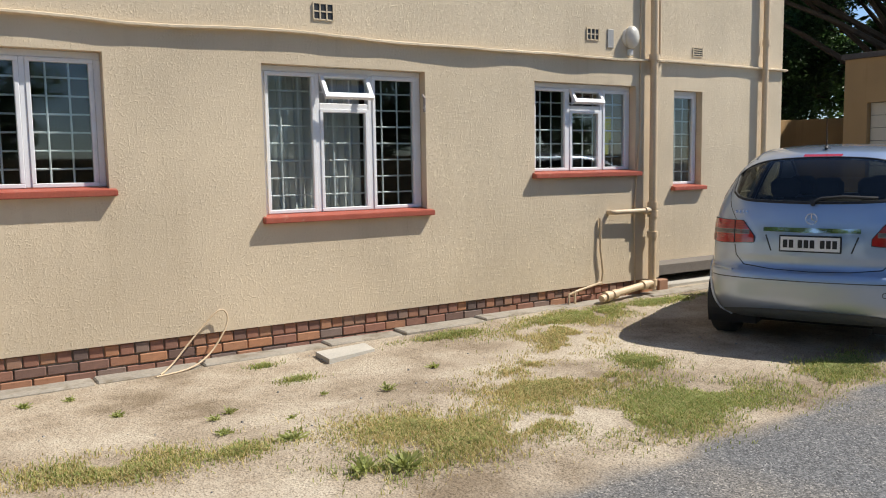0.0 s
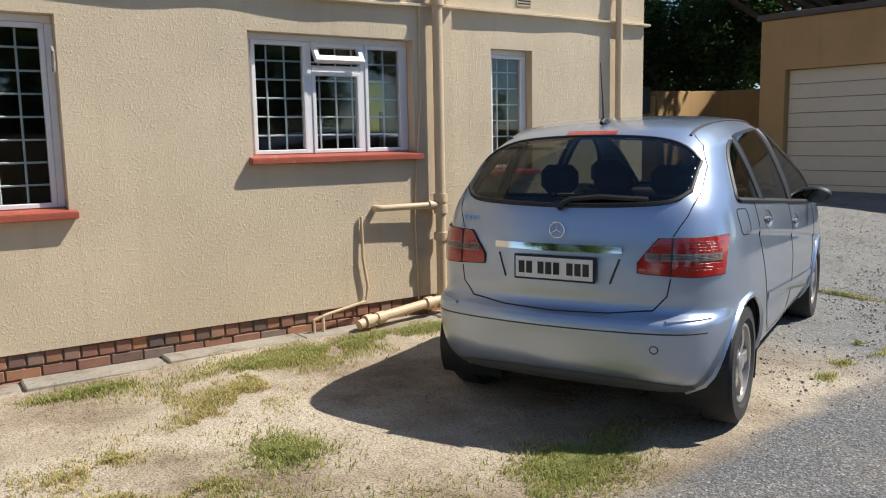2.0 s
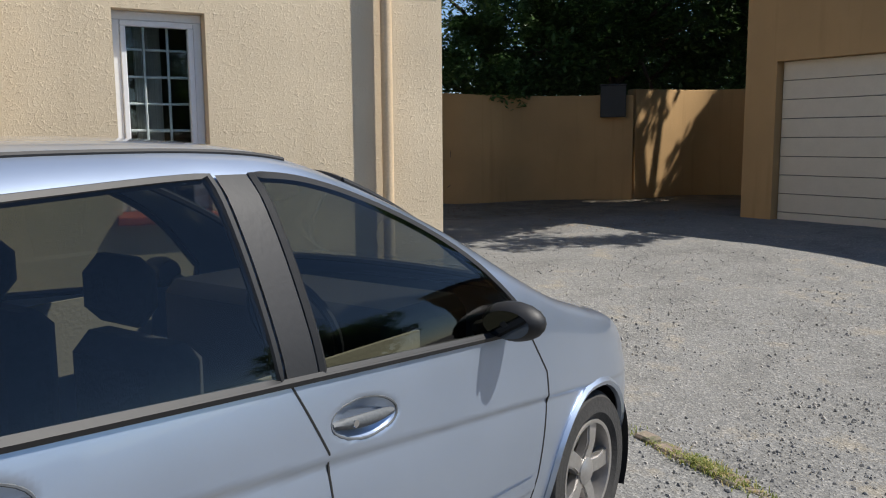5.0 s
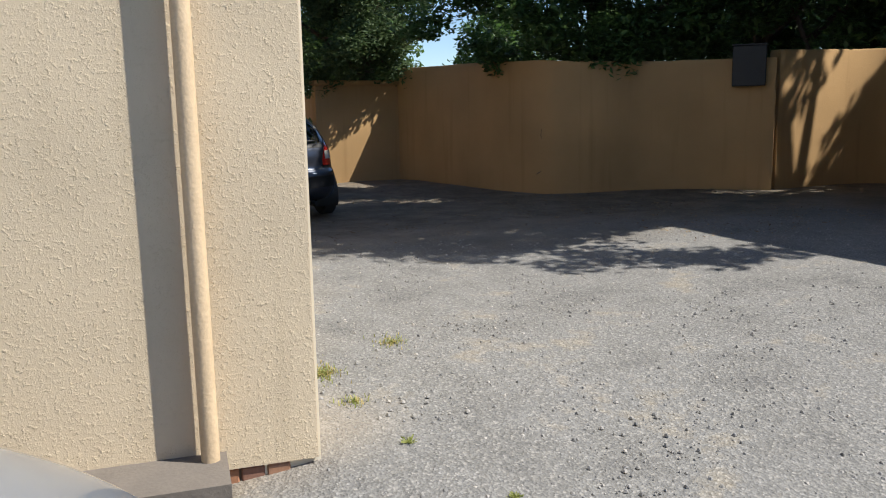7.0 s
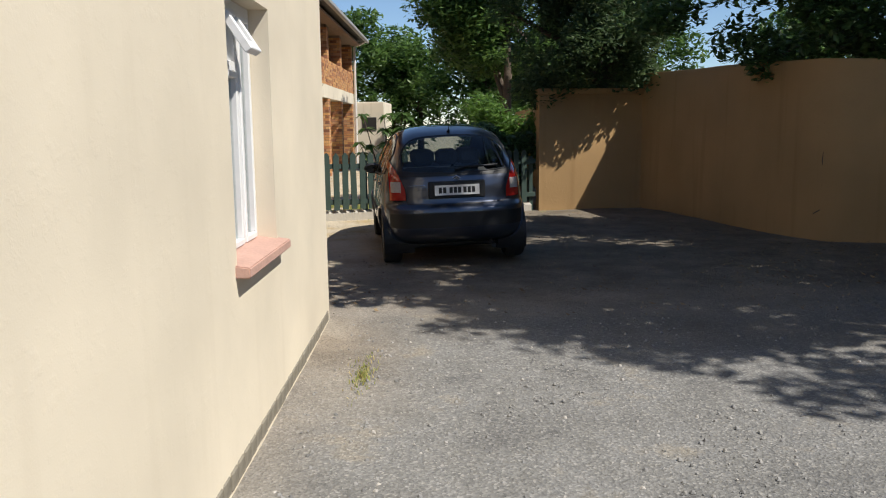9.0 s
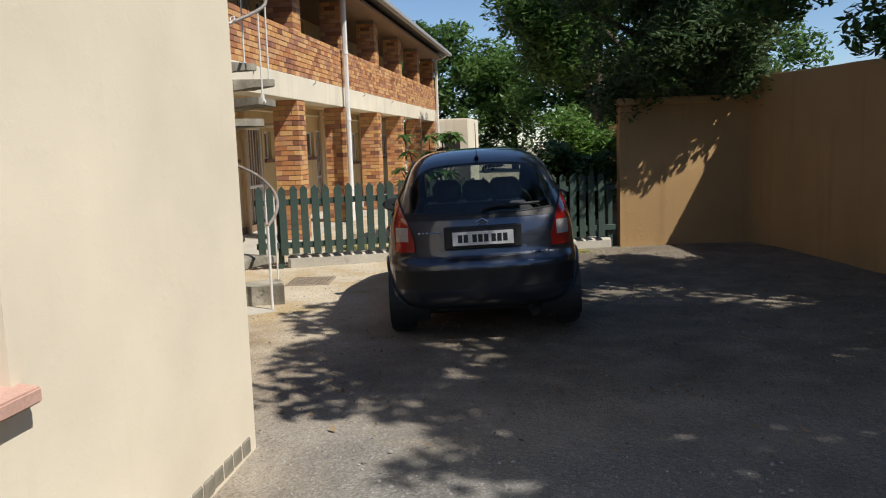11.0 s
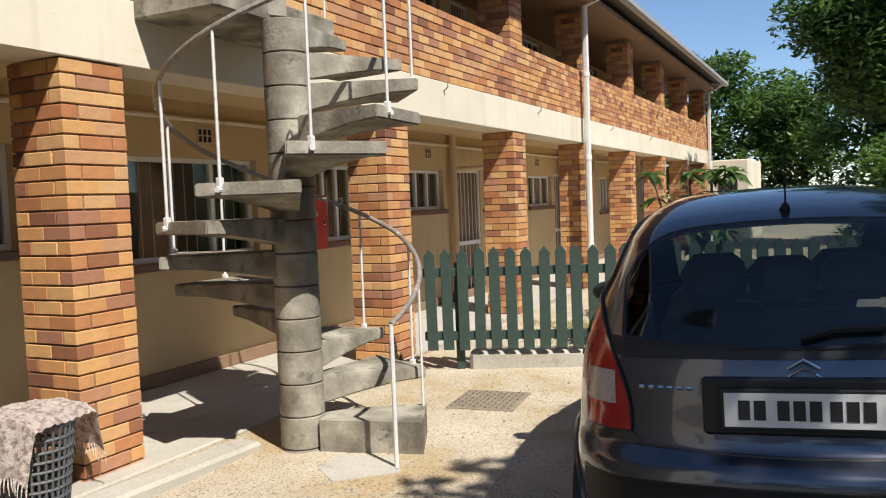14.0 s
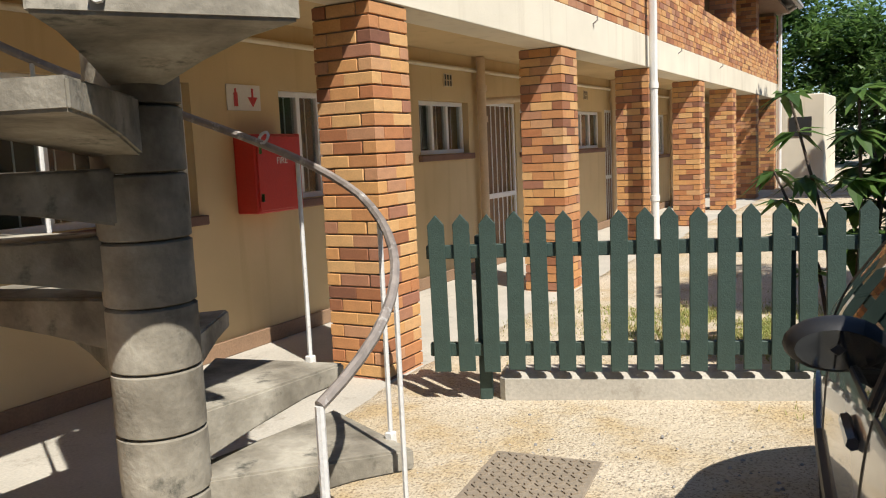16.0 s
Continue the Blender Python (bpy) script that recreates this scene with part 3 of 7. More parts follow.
solo("flats_beam", bx(0, 0.0, Z_BEAM, LF, 0.34, Z_BT, 0.006), M_beam, "cream painted concrete edge beam of the upper gallery", "beam", kind="structure", m=FLAT)
solo("gallery_slab", bx(0, 0.342, Z_BEAM + 0.12, LF, BACK, Z_BT - 0.05), M_flat, "cream underside of the upper gallery", "ceiling", kind="structure", m=FLAT)
solo("gallery_ceiling", bx(0, -0.3, 5.0, LF, BACK, 5.06), M_ceil, "brown boarded ceiling over the upper gallery", "ceiling", kind="structure", m=FLAT)
HOLES = [(16.78, 18.45, 1.55, 2.46), (19.38, 20.28, 1.58, 2.45), (21.55, 22.65, 1.88, 2.44), (23.05, 23.98, Z_FLOOR, 2.46), (24.12, 24.50, 1.85, 2.40), (26.2, 27.5, 1.84, 2.42), (27.65, 28.40, Z_FLOOR, 2.46), (31.0, 31.9, 1.62, 2.44), (14.6, 15.8, 1.75, 2.5),
         (33.9, 34.7, Z_FLOOR, 2.46), (35.2, 36.2, 1.7, 2.44)]
UP = [(22.05, 22.75, 4.1, 4.95), (23.1, 23.75, 3.2, 4.98), (24.1, 24.85, 4.2, 4.95), (26.2, 27.2, 4.2, 4.95), (30.0, 31.0, 4.2, 4.95), (33.0, 34.0, 4.2, 4.95), (19.3, 20.4, 4.1, 4.95)]
bw = FLAT @ pose(0, BACK, 0)
solo("flats_wall", wall_mesh(LF, 0.2, 5.6, 0.24, [(fu(a), fu(b), c, d) for a, b, c, d in HOLES + UP]), M_flat, "ochre plastered front wall of the flats under the gallery", "wall", kind="structure", m=bw)
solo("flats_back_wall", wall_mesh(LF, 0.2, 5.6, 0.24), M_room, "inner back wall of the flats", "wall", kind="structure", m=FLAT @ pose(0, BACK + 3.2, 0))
solo("flats_end_wall", bx(0.02, BACK + 0.25, 0.2, 0.24, BACK + 3.19, 5.6), M_flat, "plain end wall of the flats", "wall", kind="structure", m=FLAT)
solo("flats_far_wall", bx(LF - 0.24, BACK + 0.25, 0.2, LF - 0.02, BACK + 3.19, 5.6), M_flat, "plain far end wall of the flats", "wall", kind="structure", m=FLAT)
bm = prism([(0, -0.45), (LF + 0.4, -0.45), (LF + 0.4, BACK + 3.6), (0, BACK + 3.6)], 5.2, 5.32)
solo("flats_roof", bm, M_roof, "dark roof over the flats with a deep eave", "roof", kind="structure", m=FLAT)
gut = thing("gutter", FLAT, "grey painted eaves gutter with its downpipe bend", "gutter")
part("channel", bx(0, -0.58, 5.14, LF + 0.4, -0.452, 5.26, 0.02), M_gutter, gut)


def flat_window(u, z0, w, h, n, name, dark=True):
    win = thing(name, bw @ pose(u, 0, z0), "white-framed window under the gallery with barred panes", "window", kind="structure")
    bm = bmesh.new()
    f = 0.045
    for a in ((0, 0, w, f), (0, h - f, w, h), (0, f, f, h - f), (w - f, f, w, h - f)):
        bx(a[0], 0.07, a[1], a[2], 0.13, a[3], 0.005, bm)
    part("window_frame", bm, M_white, win)
    for i in range(n):
        a, b = f + (w - 2 * f) * i / n, f + (w - 2 * f) * (i + 1) / n
        if i:
            part("mullion", bx(a - 0.025, 0.065, f, a + 0.025, 0.125, h - f, 0.005), M_white, win)
        part("pane", bx(a + (0.025 if i else 0), 0.095, f, b - (0.025 if i < n - 1 else 0), 0.101, h - f), M_pane, win).visible_shadow = False
        for k in range(1, 4):
            x = a + (b - a) * k / 4
            part("burglar_bar", tube([(x, 0.16, f), (x, 0.16, h - f)], 0.006, sides=6), M_white, win)
    part("window_sill", bx(-0.05, -0.05, -0.07, w + 0.05, 0.06, -0.003, 0.008), M_dark_sill, win, "brown tiled window sill")
    # Not real cloth: a dark sheet added as the shade of the room behind.
    part("curtain", bx(0, 0.30, 0, w, 0.31, h), M_room, win, "dark sheet in place of the unlit room")
    return win


wi = 6
for k, (a, b, c, d) in enumerate(HOLES + UP):
    if c <= Z_FLOOR or abs(c - 3.2) < 0.01:
        door = thing("door_%d" % (k + 1), bw @ pose(fu(a), 0, c), "dark door behind a white barred security gate", "door", kind="structure")
        w, h = b - a, d - c
        part("door_leaf", bx(0.03, 0.12, 0.0, w - 0.03, 0.16, h - 0.03, 0.004), M_ceil, door, "brown door leaf")
        bm = bmesh.new()
        for q in ((0, 0, 0.04, h), (w - 0.04, 0, w, h), (0.04, h - 0.04, w - 0.04, h), (0.04, 0.02, w - 0.04, 0.06), (0.04, h * 0.42, w - 0.04, h * 0.45)):
            bx(q[0], 0.02, q[1], q[2], 0.05, q[3], 0.004, bm)
        part("gate_frame", bm, M_white, door, "white steel gate frame")
        for i in range(1, 7):
            x = w * i / 7
            part("gate_bar", tube([(x, 0.035, 0.05), (x, 0.035, h - 0.04)], 0.007, sides=6), M_white, door)
    else:
        flat_window(fu(a), c, b - a, d - c, 3 if b - a > 0.8 else 1 if b - a < 0.5 else 2, "window_%d" % wi)
        wi += 1

# ---- boundary walls ----
BW = [(12.56, 19.95), (14.3, 20.2)]


def curved_wall(name, plan, tops, label, thick=0.23, round_steps=10):
    """A plastered wall along a smooth plan line, its outer side on the right of the way, with an uneven softened top."""
    bm = bmesh.new()
    pts = []
    for i in range(len(plan) - 1):
        p0, p1, p2, p3 = [Vector((*plan[max(0, min(len(plan) - 1, i + k))], tops[max(0, min(len(plan) - 1, i + k))])) for k in (-1, 0, 1, 2)]
        for k in range(round_steps):
            t = k / round_steps
            pts.append(0.5 * ((2 * p1) + (p2 - p0) * t + (2 * p0 - 5 * p1 + 4 * p2 - p3) * t * t + (3 * p1 - p0 - 3 * p2 + p3) * t**3))
    pts.append(Vector((*plan[-1], tops[-1])))
    rings = []
    for i, p in enumerate(pts):
        d = pts[min(i + 1, len(pts) - 1)] - pts[max(0, i - 1)]
        q = Vector((-d.y, d.x, 0)).normalized()
        top = p.z + 0.010 * noise.noise((p.x * 2.1, p.y * 2.1, 3))
        base = Vector((p.x, p.y, 0))
        prof = [(0.0, 0.25), (0.008 * noise.noise((p.x * 3, p.y * 3, 1)), 1.3), (0.0, top - 0.03), (0.02, top), (thick - 0.02, top), (thick, top - 0.03), (thick, 0.25)]
        rings.append([bm.verts.new(base + q * o + Vector((0, 0, z))) for o, z in prof])
    for a, b in zip(rings, rings[1:]):
        for k in range(6):
            bm.faces.new((a[k], b[k], b[k + 1], a[k + 1]))
    bm.faces.new(rings[0])
    bm.faces.new(rings[-1][::-1])
    bmesh.ops.recalc_face_normals(bm, faces=bm.faces)
    return solo(name, bm, M_yard, label, "wall", "yard walls", "structure", smooth=True)


curved_wall("boundary_wall", BW, [2.46, 2.50], "short ochre plastered yard wall beside the fence, half in sun")
curved_wall("boundary_wall", [(14.3, 20.2), (14.72, 19.1), (15.12, 17.5), (15.62, 16.2), (16.35, 15.85), (17.3, 15.75), (18.15, 15.3), (18.95, 14.62)], [2.80, 2.78, 2.75, 2.70, 2.67, 2.66, 2.66, 2.66], "curved ochre plastered yard wall, stained and cracked")
curved_wall("boundary_wall", [(19.1, 14.72), (21.5, 14.6), (22.4, 11.3)], [2.78, 2.82, 2.82], "ochre yard wall behind the garages, streaked with sun")
wall_box = thing("meter_box", along(18.15, 15.3, 18.95, 14.62) @ pose(0.40, -0.10, 2.22), "black steel box fixed to the top of the yard wall", "box")
part("case", bx(0, -0.06, 0, 0.50, 0.095, 0.62, 0.01), M_trim_dark, wall_box)
part("lid", bx(-0.015, -0.08, 0.622, 0.515, 0.11, 0.65, 0.006), M_trim_dark, wall_box)
cop = solo("coping", bx(-0.03, -0.05, 2.462, 1.77, 0.26, 2.56, 0.015), M_yard, "plaster coping along the short yard wall", "coping", kind="structure", m=along(*BW[0], *BW[1]))

# ---- garage ----
G0, G1 = (17.85, 10.95), (18.75, 2.2)
gm = along(*G0, *G1)
GL = math.hypot(G1[0] - G0[0], G1[1] - G0[1])
gar = [(0.52, 2.75, 0.4, 2.92), (3.15, 5.4, 0.4, 2.92), (5.8, 8.05, 0.4, 2.92)]
solo("garage_front", wall_mesh(GL, 0.3, 3.90, 0.3, gar), M_yard, "ochre plastered garage front with door openings", "wall", kind="structure", m=gm)
solo("garage_side", bx(0.001, 0.301, 0.3, 0.3, 6.0, 3.90), M_yard, "plain ochre garage side wall", "wall", kind="structure", m=gm)
solo("garage_end", bx(GL - 0.3, 0.301, 0.3, GL - 0.001, 6.0, 3.90), M_yard, "plain ochre garage end wall", "wall", kind="structure", m=gm)
solo("garage_back", bx(0.3, 5.7, 0.3, GL - 0.3, 6.0, 3.90), M_yard, "plain ochre garage back wall", "wall", kind="structure", m=gm)
solo("garage_roof", bx(-0.06, -0.08, 3.903, GL + 0.06, 6.1, 4.02, 0.01), M_roof, "dark flat roof edge of the garages", "roof", kind="structure", m=gm)
for a, b, c, d in gar:
    g = thing("garage_door", gm @ pose(a, 0, c), "cream sectional garage door, closed", "garage door", "garage doors")
    n = 9
    hh = (d - c) / n
    for k in range(n):
        part("panel", bx(0.01, 0.16, k * hh + 0.004, b - a - 0.01, 0.20, (k + 1) * hh - 0.004, 0.006), M_gdoor, g)
    part("backing", bx(0.0, 0.205, 0, b - a, 0.22, d - c), M_black, g)

# ---- picket fence ----
F0, F1 = (8.02, 18.18), (12.50, 19.95)
fm = along(*F0, *F1)
FL = math.hypot(F1[0] - F0[0], F1[1] - F0[1])
fence = thing("picket_fence", fm, "dark green painted timber picket fence on a low concrete kerb", "fence")
def picket(lean, dz):
    bm = bmesh.new()
    w, h, t = 0.046, 0.88, 0.02
    outline = [(-w, 0), (w, 0), (w, h - 0.055), (0, h), (-w, h - 0.055)]
    a = [bm.verts.new((x, -t, z)) for x, z in outline]
    b = [bm.verts.new((x, 0, z)) for x, z in outline]
    bm.faces.new(a)
    bm.faces.new(b[::-1])
    for i in range(5):
        bm.faces.new((a[i], b[i], b[(i + 1) % 5], a[(i + 1) % 5]))
    bmesh.ops.recalc_face_normals(bm, faces=bm.faces)
    bmesh.ops.bevel(bm, geom=list(bm.edges), offset=0.003, segments=1, affect="EDGES")
    return bm
pk = mesh_of("picket", picket(0, 0), M_fence)
rnd = random.Random(4)
n = int(FL / 0.138)
for i in range(n):
    o = new("picket", pk)
    o.parent = fence
    o.matrix_local = pose(0.05 + i * 0.138, 0, 0.70 + rnd.uniform(-0.008, 0.008), 0, rnd.uniform(-0.8, 0.8), 0)
for z in (0.78, 1.33):
    part("fence_rail", bx(-0.02, 0.001, z, FL, 0.045, z + 0.075, 0.004), M_fence, fence)
for u in (0.28, 1.9, 3.4, FL - 0.06):
    part("post", bx(u - 0.035, 0.046, 0.3, u + 0.035, 0.12, 1.45, 0.005), M_fence, fence)
solo("kerb_wall", bx(0.36, 0.012, 0.2, FL - 0.05, 0.24, 0.675, 0.03), M_slab, "low worn concrete kerb wall under the fence", "kerb", kind="structure", m=fm)

# ---- spiral stair ----
SC = (8.31, 16.05)
SZ = 0.45
stair = thing("spiral_stair", pose(SC[0], SC[1], 0), "weathered precast concrete spiral staircase with a worn white railing", "staircase")
RISE, A0, DA, WA, RT = 0.20, 6.0, 37.5, 46.0, 0.75
for k in range(14):
    z = 0.30 + k * RISE
    part("column_drum", lathe([(0.128, z + 0.002), (0.138, z + 0.008), (0.138, z + RISE - 0.008), (0.128, z + RISE - 0.002)], sides=28), M_conc, stair, smooth=True)
def tread(r0, r1, w, t0, t1):
    """A wedge-shaped step whose underside thickens towards the column."""
    bm = bmesh.new()
    prof = []
    for r in (r0, r0 + (r1 - r0) * 0.35, r0 + (r1 - r0) * 0.7, r1):
        k = (r - r0) / (r1 - r0)
        th = t0 + (t1 - t0) * min(1, k * 1.25) ** 0.8
        half = 0.075 + (r1 * math.sin(radians(w / 2)) - 0.075) * k
        prof.append((r, half, th))
    rings = [[bm.verts.new((r, -h, 0)), bm.verts.new((r, h, 0)), bm.verts.new((r, h, -th)), bm.verts.new((r, -h, -th))] for r, h, th in prof]
    bm.faces.new(rings[0])
    bm.faces.new(rings[-1][::-1])
    for a, b in zip(rings, rings[1:]):
        for i in range(4):
            bm.faces.new((a[i], b[i], b[(i + 1) % 4], a[(i + 1) % 4]))
    bmesh.ops.recalc_face_normals(bm, faces=bm.faces)
    bmesh.ops.bevel(bm, geom=list(bm.edges), offset=0.008, segments=2, affect="EDGES")
    return bm
tm = mesh_of("tread", tread(0.10, RT, WA, 0.17, 0.075), M_conc)
def step_z(i):
    return 0.68 + RISE * i + 0.04 * min(1, i)
for i in range(14):
    a = A0 + DA * i + 22
    if i == 0:
        o = part("bottom_step", prism([(0.12, -0.12), (RT * 1.0, -0.26), (RT * 1.02, 0.20), (0.14, 0.14)], 0.42, step_z(0)), M_conc, stair, "solid concrete bottom step", m=pose(0, 0, 0, 0, 0, a))
    else:
        o = new("tread", tm)
        o.parent = stair
        o.matrix_local = pose(0, 0, step_z(i), 0, 0, a)
RR = RT + 0.01
def rail_point(i, h):
    a = radians(A0 + DA * i + 22)
    return Vector((RR * math.cos(a), RR * math.sin(a), step_z(i) + h))
pts = [rail_point(k / 6, 0.86) for k in range(-6, 13 * 6 + 1)]
part("handrail", tube(pts, 0.016, sides=8), M_rail, stair, "flaking painted steel handrail", smooth=True)
for i in range(14):
    for q in (-0.30,) if i else (0.3,):
        p0, p1 = rail_point(i + q, 0.86), rail_point(i + q, 0)
        p1.z = step_z(i) - 0.05
        bal = part("baluster", tube([p1, p0], 0.009, sides=6), M_iron, stair)
        if i:
            out = Vector((p1.x, p1.y, 0)).normalized()
            part("fixing_bolt", tube([p1 - out * 0.02 + Vector((0, 0, 0.012)), p1 + out * 0.03 + Vector((0, 0, 0.012))], 0.016, sides=8), M_iron, bal)
            part("foot_clip", bx(p1.x - 0.016, p1.y - 0.016, p1.z + 0.02, p1.x + 0.016, p1.y + 0.016, p1.z + 0.075, 0.004), M_iron, bal)
for i in (2, 5, 8):
    q = rail_point(i, 0.875)
    ring = [q + Vector((0.022 * math.cos(a), 0.012 * math.sin(a), 0.022 * math.sin(a) + 0.012)) for a in [2 * math.pi * k / 12 for k in range(13)]]
    part("rail_shackle", tube(ring, 0.006, sides=6, cap=False), M_iron, stair, "flaking white rail shackle", smooth=True)
p = rail_point(-1, 0.86)
part("newel_post", tube([(p.x, p.y, 0.42), p], 0.013, sides=8), M_iron, stair, "flaking white newel post")

# ---- brick piers and parapet ----
BL, BH, BD, JT = 0.215, 0.073, 0.10, 0.010
brick_long = bx(0, 0, 0, BL, BD, BH, 0.004)
me_long = mesh_of("brick", brick_long, M_brick)
me_half = mesh_of("brick", bx(0, 0, 0, BD, BD, BH, 0.004), M_brick)
rnd = random.Random(11)


def pier_bricks(z0, courses):
    """Corner poses (x along the front, y inwards) and kinds of the bricks of a square pier, course by course."""
    out = []
    for c in range(courses):
        z = z0 + c * (BH + JT)
        s = PW
        if c % 2 == 0:
            out += [(0, 0, z, 0, 1), (BL + JT - 0.012, 0, z, 0, 1)]
            out += [(BD, BD + JT, z, 90, 1), (s, BD + JT, z, 90, 1)]
            out += [(0, s - BD, z, 0, 1), (BL + JT - 0.012, s - BD, z, 0, 1)]
        else:
            out += [(BD, 0, z, 90, 1), (BD, BL + JT - 0.012, z, 90, 1)]
            out += [(s, 0, z, 90, 1), (s, BL + JT - 0.012, z, 90, 1)]
            out += [(BD + JT, 0, z, 0, 1), (BD + JT, s - BD, z, 0, 1)]
    return out


def brick_box(bm_data, m, l, d, h):
    verts, faces = bm_data
    b = len(verts)
    for p in ((0, 0, 0), (l, 0, 0), (l, d, 0), (0, d, 0), (0, 0, h), (l, 0, h), (l, d, h), (0, d, h)):
        verts.append(tuple(m @ Vector(p)))
    for f in ((0, 3, 2, 1), (4, 5, 6, 7), (0, 1, 5, 4), (1, 2, 6, 5), (2, 3, 7, 6), (3, 0, 4, 7)):
        faces.append(tuple(b + k for k in f))


def joined(name, data, material, parent, label):
    me = bpy.data.meshes.new(name)
    me.from_pydata(data[0], [], data[1])
    me.materials.append(material)
    o = new(name, me)
    o.parent = parent
    return tagged(o, label, kind="stuff")


for i, y in enumerate(PIER_Y):
    for level in (0, 1):
        z0, z1 = (Z_FLOOR - 0.04, Z_BEAM - 0.002) if level == 0 else (Z_PAR + 0.002, 5.0)
        pier = thing("brick_pier", FLAT @ pose(fu(y) - PW / 2, 0.012, 0), "square face-brick pier in mixed orange and brown bricks", "pier", "gallery piers", "structure")
        part("mortar_core", bx(0.012, 0.012, z0, PW - 0.012, PW - 0.012, z1), M_mortar, pier)
        courses = int((z1 - z0) / (BH + JT))
        lay = pier_bricks(z0 + 0.003, courses)
        if level == 0 and i < 2:
            for x, yy, z, r, kind in lay:
                o = new("brick", me_long if kind else me_half)
                o.parent = pier
                o.matrix_local = pose(x + rnd.uniform(-0.002, 0.002), yy + rnd.uniform(-0.002, 0.002), z, 0, 0, r)
        else:
            data = ([], [])
            for x, yy, z, r, kind in lay:
                brick_box(data, pose(x + rnd.uniform(-0.002, 0.002), yy + rnd.uniform(-0.002, 0.002), z, 0, 0, r), BL if kind else BD, BD, BH)
            joined("brick_courses", data, M_brick_far, pier, "")
par = thing("gallery_parapet", FLAT, "face-brick parapet of the upper gallery in mixed orange bricks", "parapet", kind="structure")
part("mortar_core", bx(0, 0.012, Z_BT, LF, 0.22, Z_PAR - 0.01), M_mortar, par)
data = ([], [])
count = 0
for c in range(int((Z_PAR - Z_BT) / (BH + JT)) + 1):
    u = -(c % 2) * 0.11 + 0.12
    while u < LF - 0.22:
        z = Z_BT + 0.004 + c * (BH + JT)
        j = rnd.uniform(-0.003, 0.003)
        l = BL if rnd.random() > 0.12 else BL
        if fu(17.0) < u < fu(23.6) and count < 290:
            o = new("brick", me_long)
            o.parent = par
            o.matrix_local = pose(u, 0.002 + j, z)
            count += 1
        else:
            brick_box(data, pose(u, 0.002 + j, z), l, BD, BH)
        u += BL + JT
joined("brick_courses", data, M_brick_far, par, "")
# house plinth
plinth = thing("brick_plinth", pose(0, 0, 0), "courses of worn red and grey plinth brick along the house", "plinth", kind="structure")
part("mortar_core", bx(X0, FY + 0.035, -0.05, STEP, FY + 0.2, pl - 0.001), M_mortar, plinth)
me_pl = mesh_of("brick", bx(0, 0, 0, BL, BD, BH, 0.006), M_plinth)
me_ph = mesh_of("brick", bx(0, 0, 0, 0.105, BD, 0.088, 0.007), M_plinth)
for c in range(3):
    u = -3.0 - 0.1 * c
    while u < STEP - 0.2:
        o = new("brick", me_pl if c else me_ph)
        o.parent = plinth
        o.matrix_local = pose(u, FY + 0.018 + rnd.uniform(-0.006, 0.006), pl - 0.095 - c * 0.085 + rnd.uniform(-0.002, 0.002))
        u += (BL if c else 0.105) + JT
part("mortar_core", bx(STEP, SY + 0.035, -0.05, CX - 0.03, SY + 0.2, pl - 0.001), M_mortar, plinth)
u = STEP + 0.02
while u < CX - 0.15:
    o = new("brick", me_ph)
    o.parent = plinth
    o.matrix_local = pose(u, SY + 0.012 + rnd.uniform(-0.005, 0.005), pl - 0.095)
    u += 0.105 + JT

# ---- trees ----
def leaf_cloud(blobs, count, size, rng, flat=0.5):
    """Many small bent leaves spread through a set of ellipsoids (centre, radii), denser towards their shells."""
    verts, faces = [], []
    vol = [b[3] * b[4] * b[5] for b in blobs]
    for _ in range(count):
        b = rng.choices(blobs, vol)[0]
        d = Vector((rng.gauss(0, 1), rng.gauss(0, 1), rng.gauss(0, 1))).normalized()
        r = rng.random() ** 0.45
        p = Vector((b[0] + d.x * r * b[3], b[1] + d.y * r * b[4], b[2] + d.z * r * b[5]))
        if noise.noise(p * 1.1) < -0.12 and rng.random() < 0.8:
            continue
        s = size * rng.uniform(0.6, 1.4)
        u = Vector((rng.gauss(0, 1), rng.gauss(0, 1), rng.gauss(0, flat))).normalized()
        v = u.cross(Vector((rng.gauss(0, 0.5), rng.gauss(0, 0.5), 1))).normalized()
        w = u.cross(v)
        k = len(verts)
        verts += [tuple(p - u * s), tuple(p + v * s * 0.45 + w * s * 0.1), tuple(p + u * s), tuple(p - v * s * 0.45 + w * s * 0.1)]
        faces.append((k, k + 1, k + 2, k + 3))
    me = bpy.data.meshes.new("crown")
    me.from_pydata(verts, [], faces)
    return me


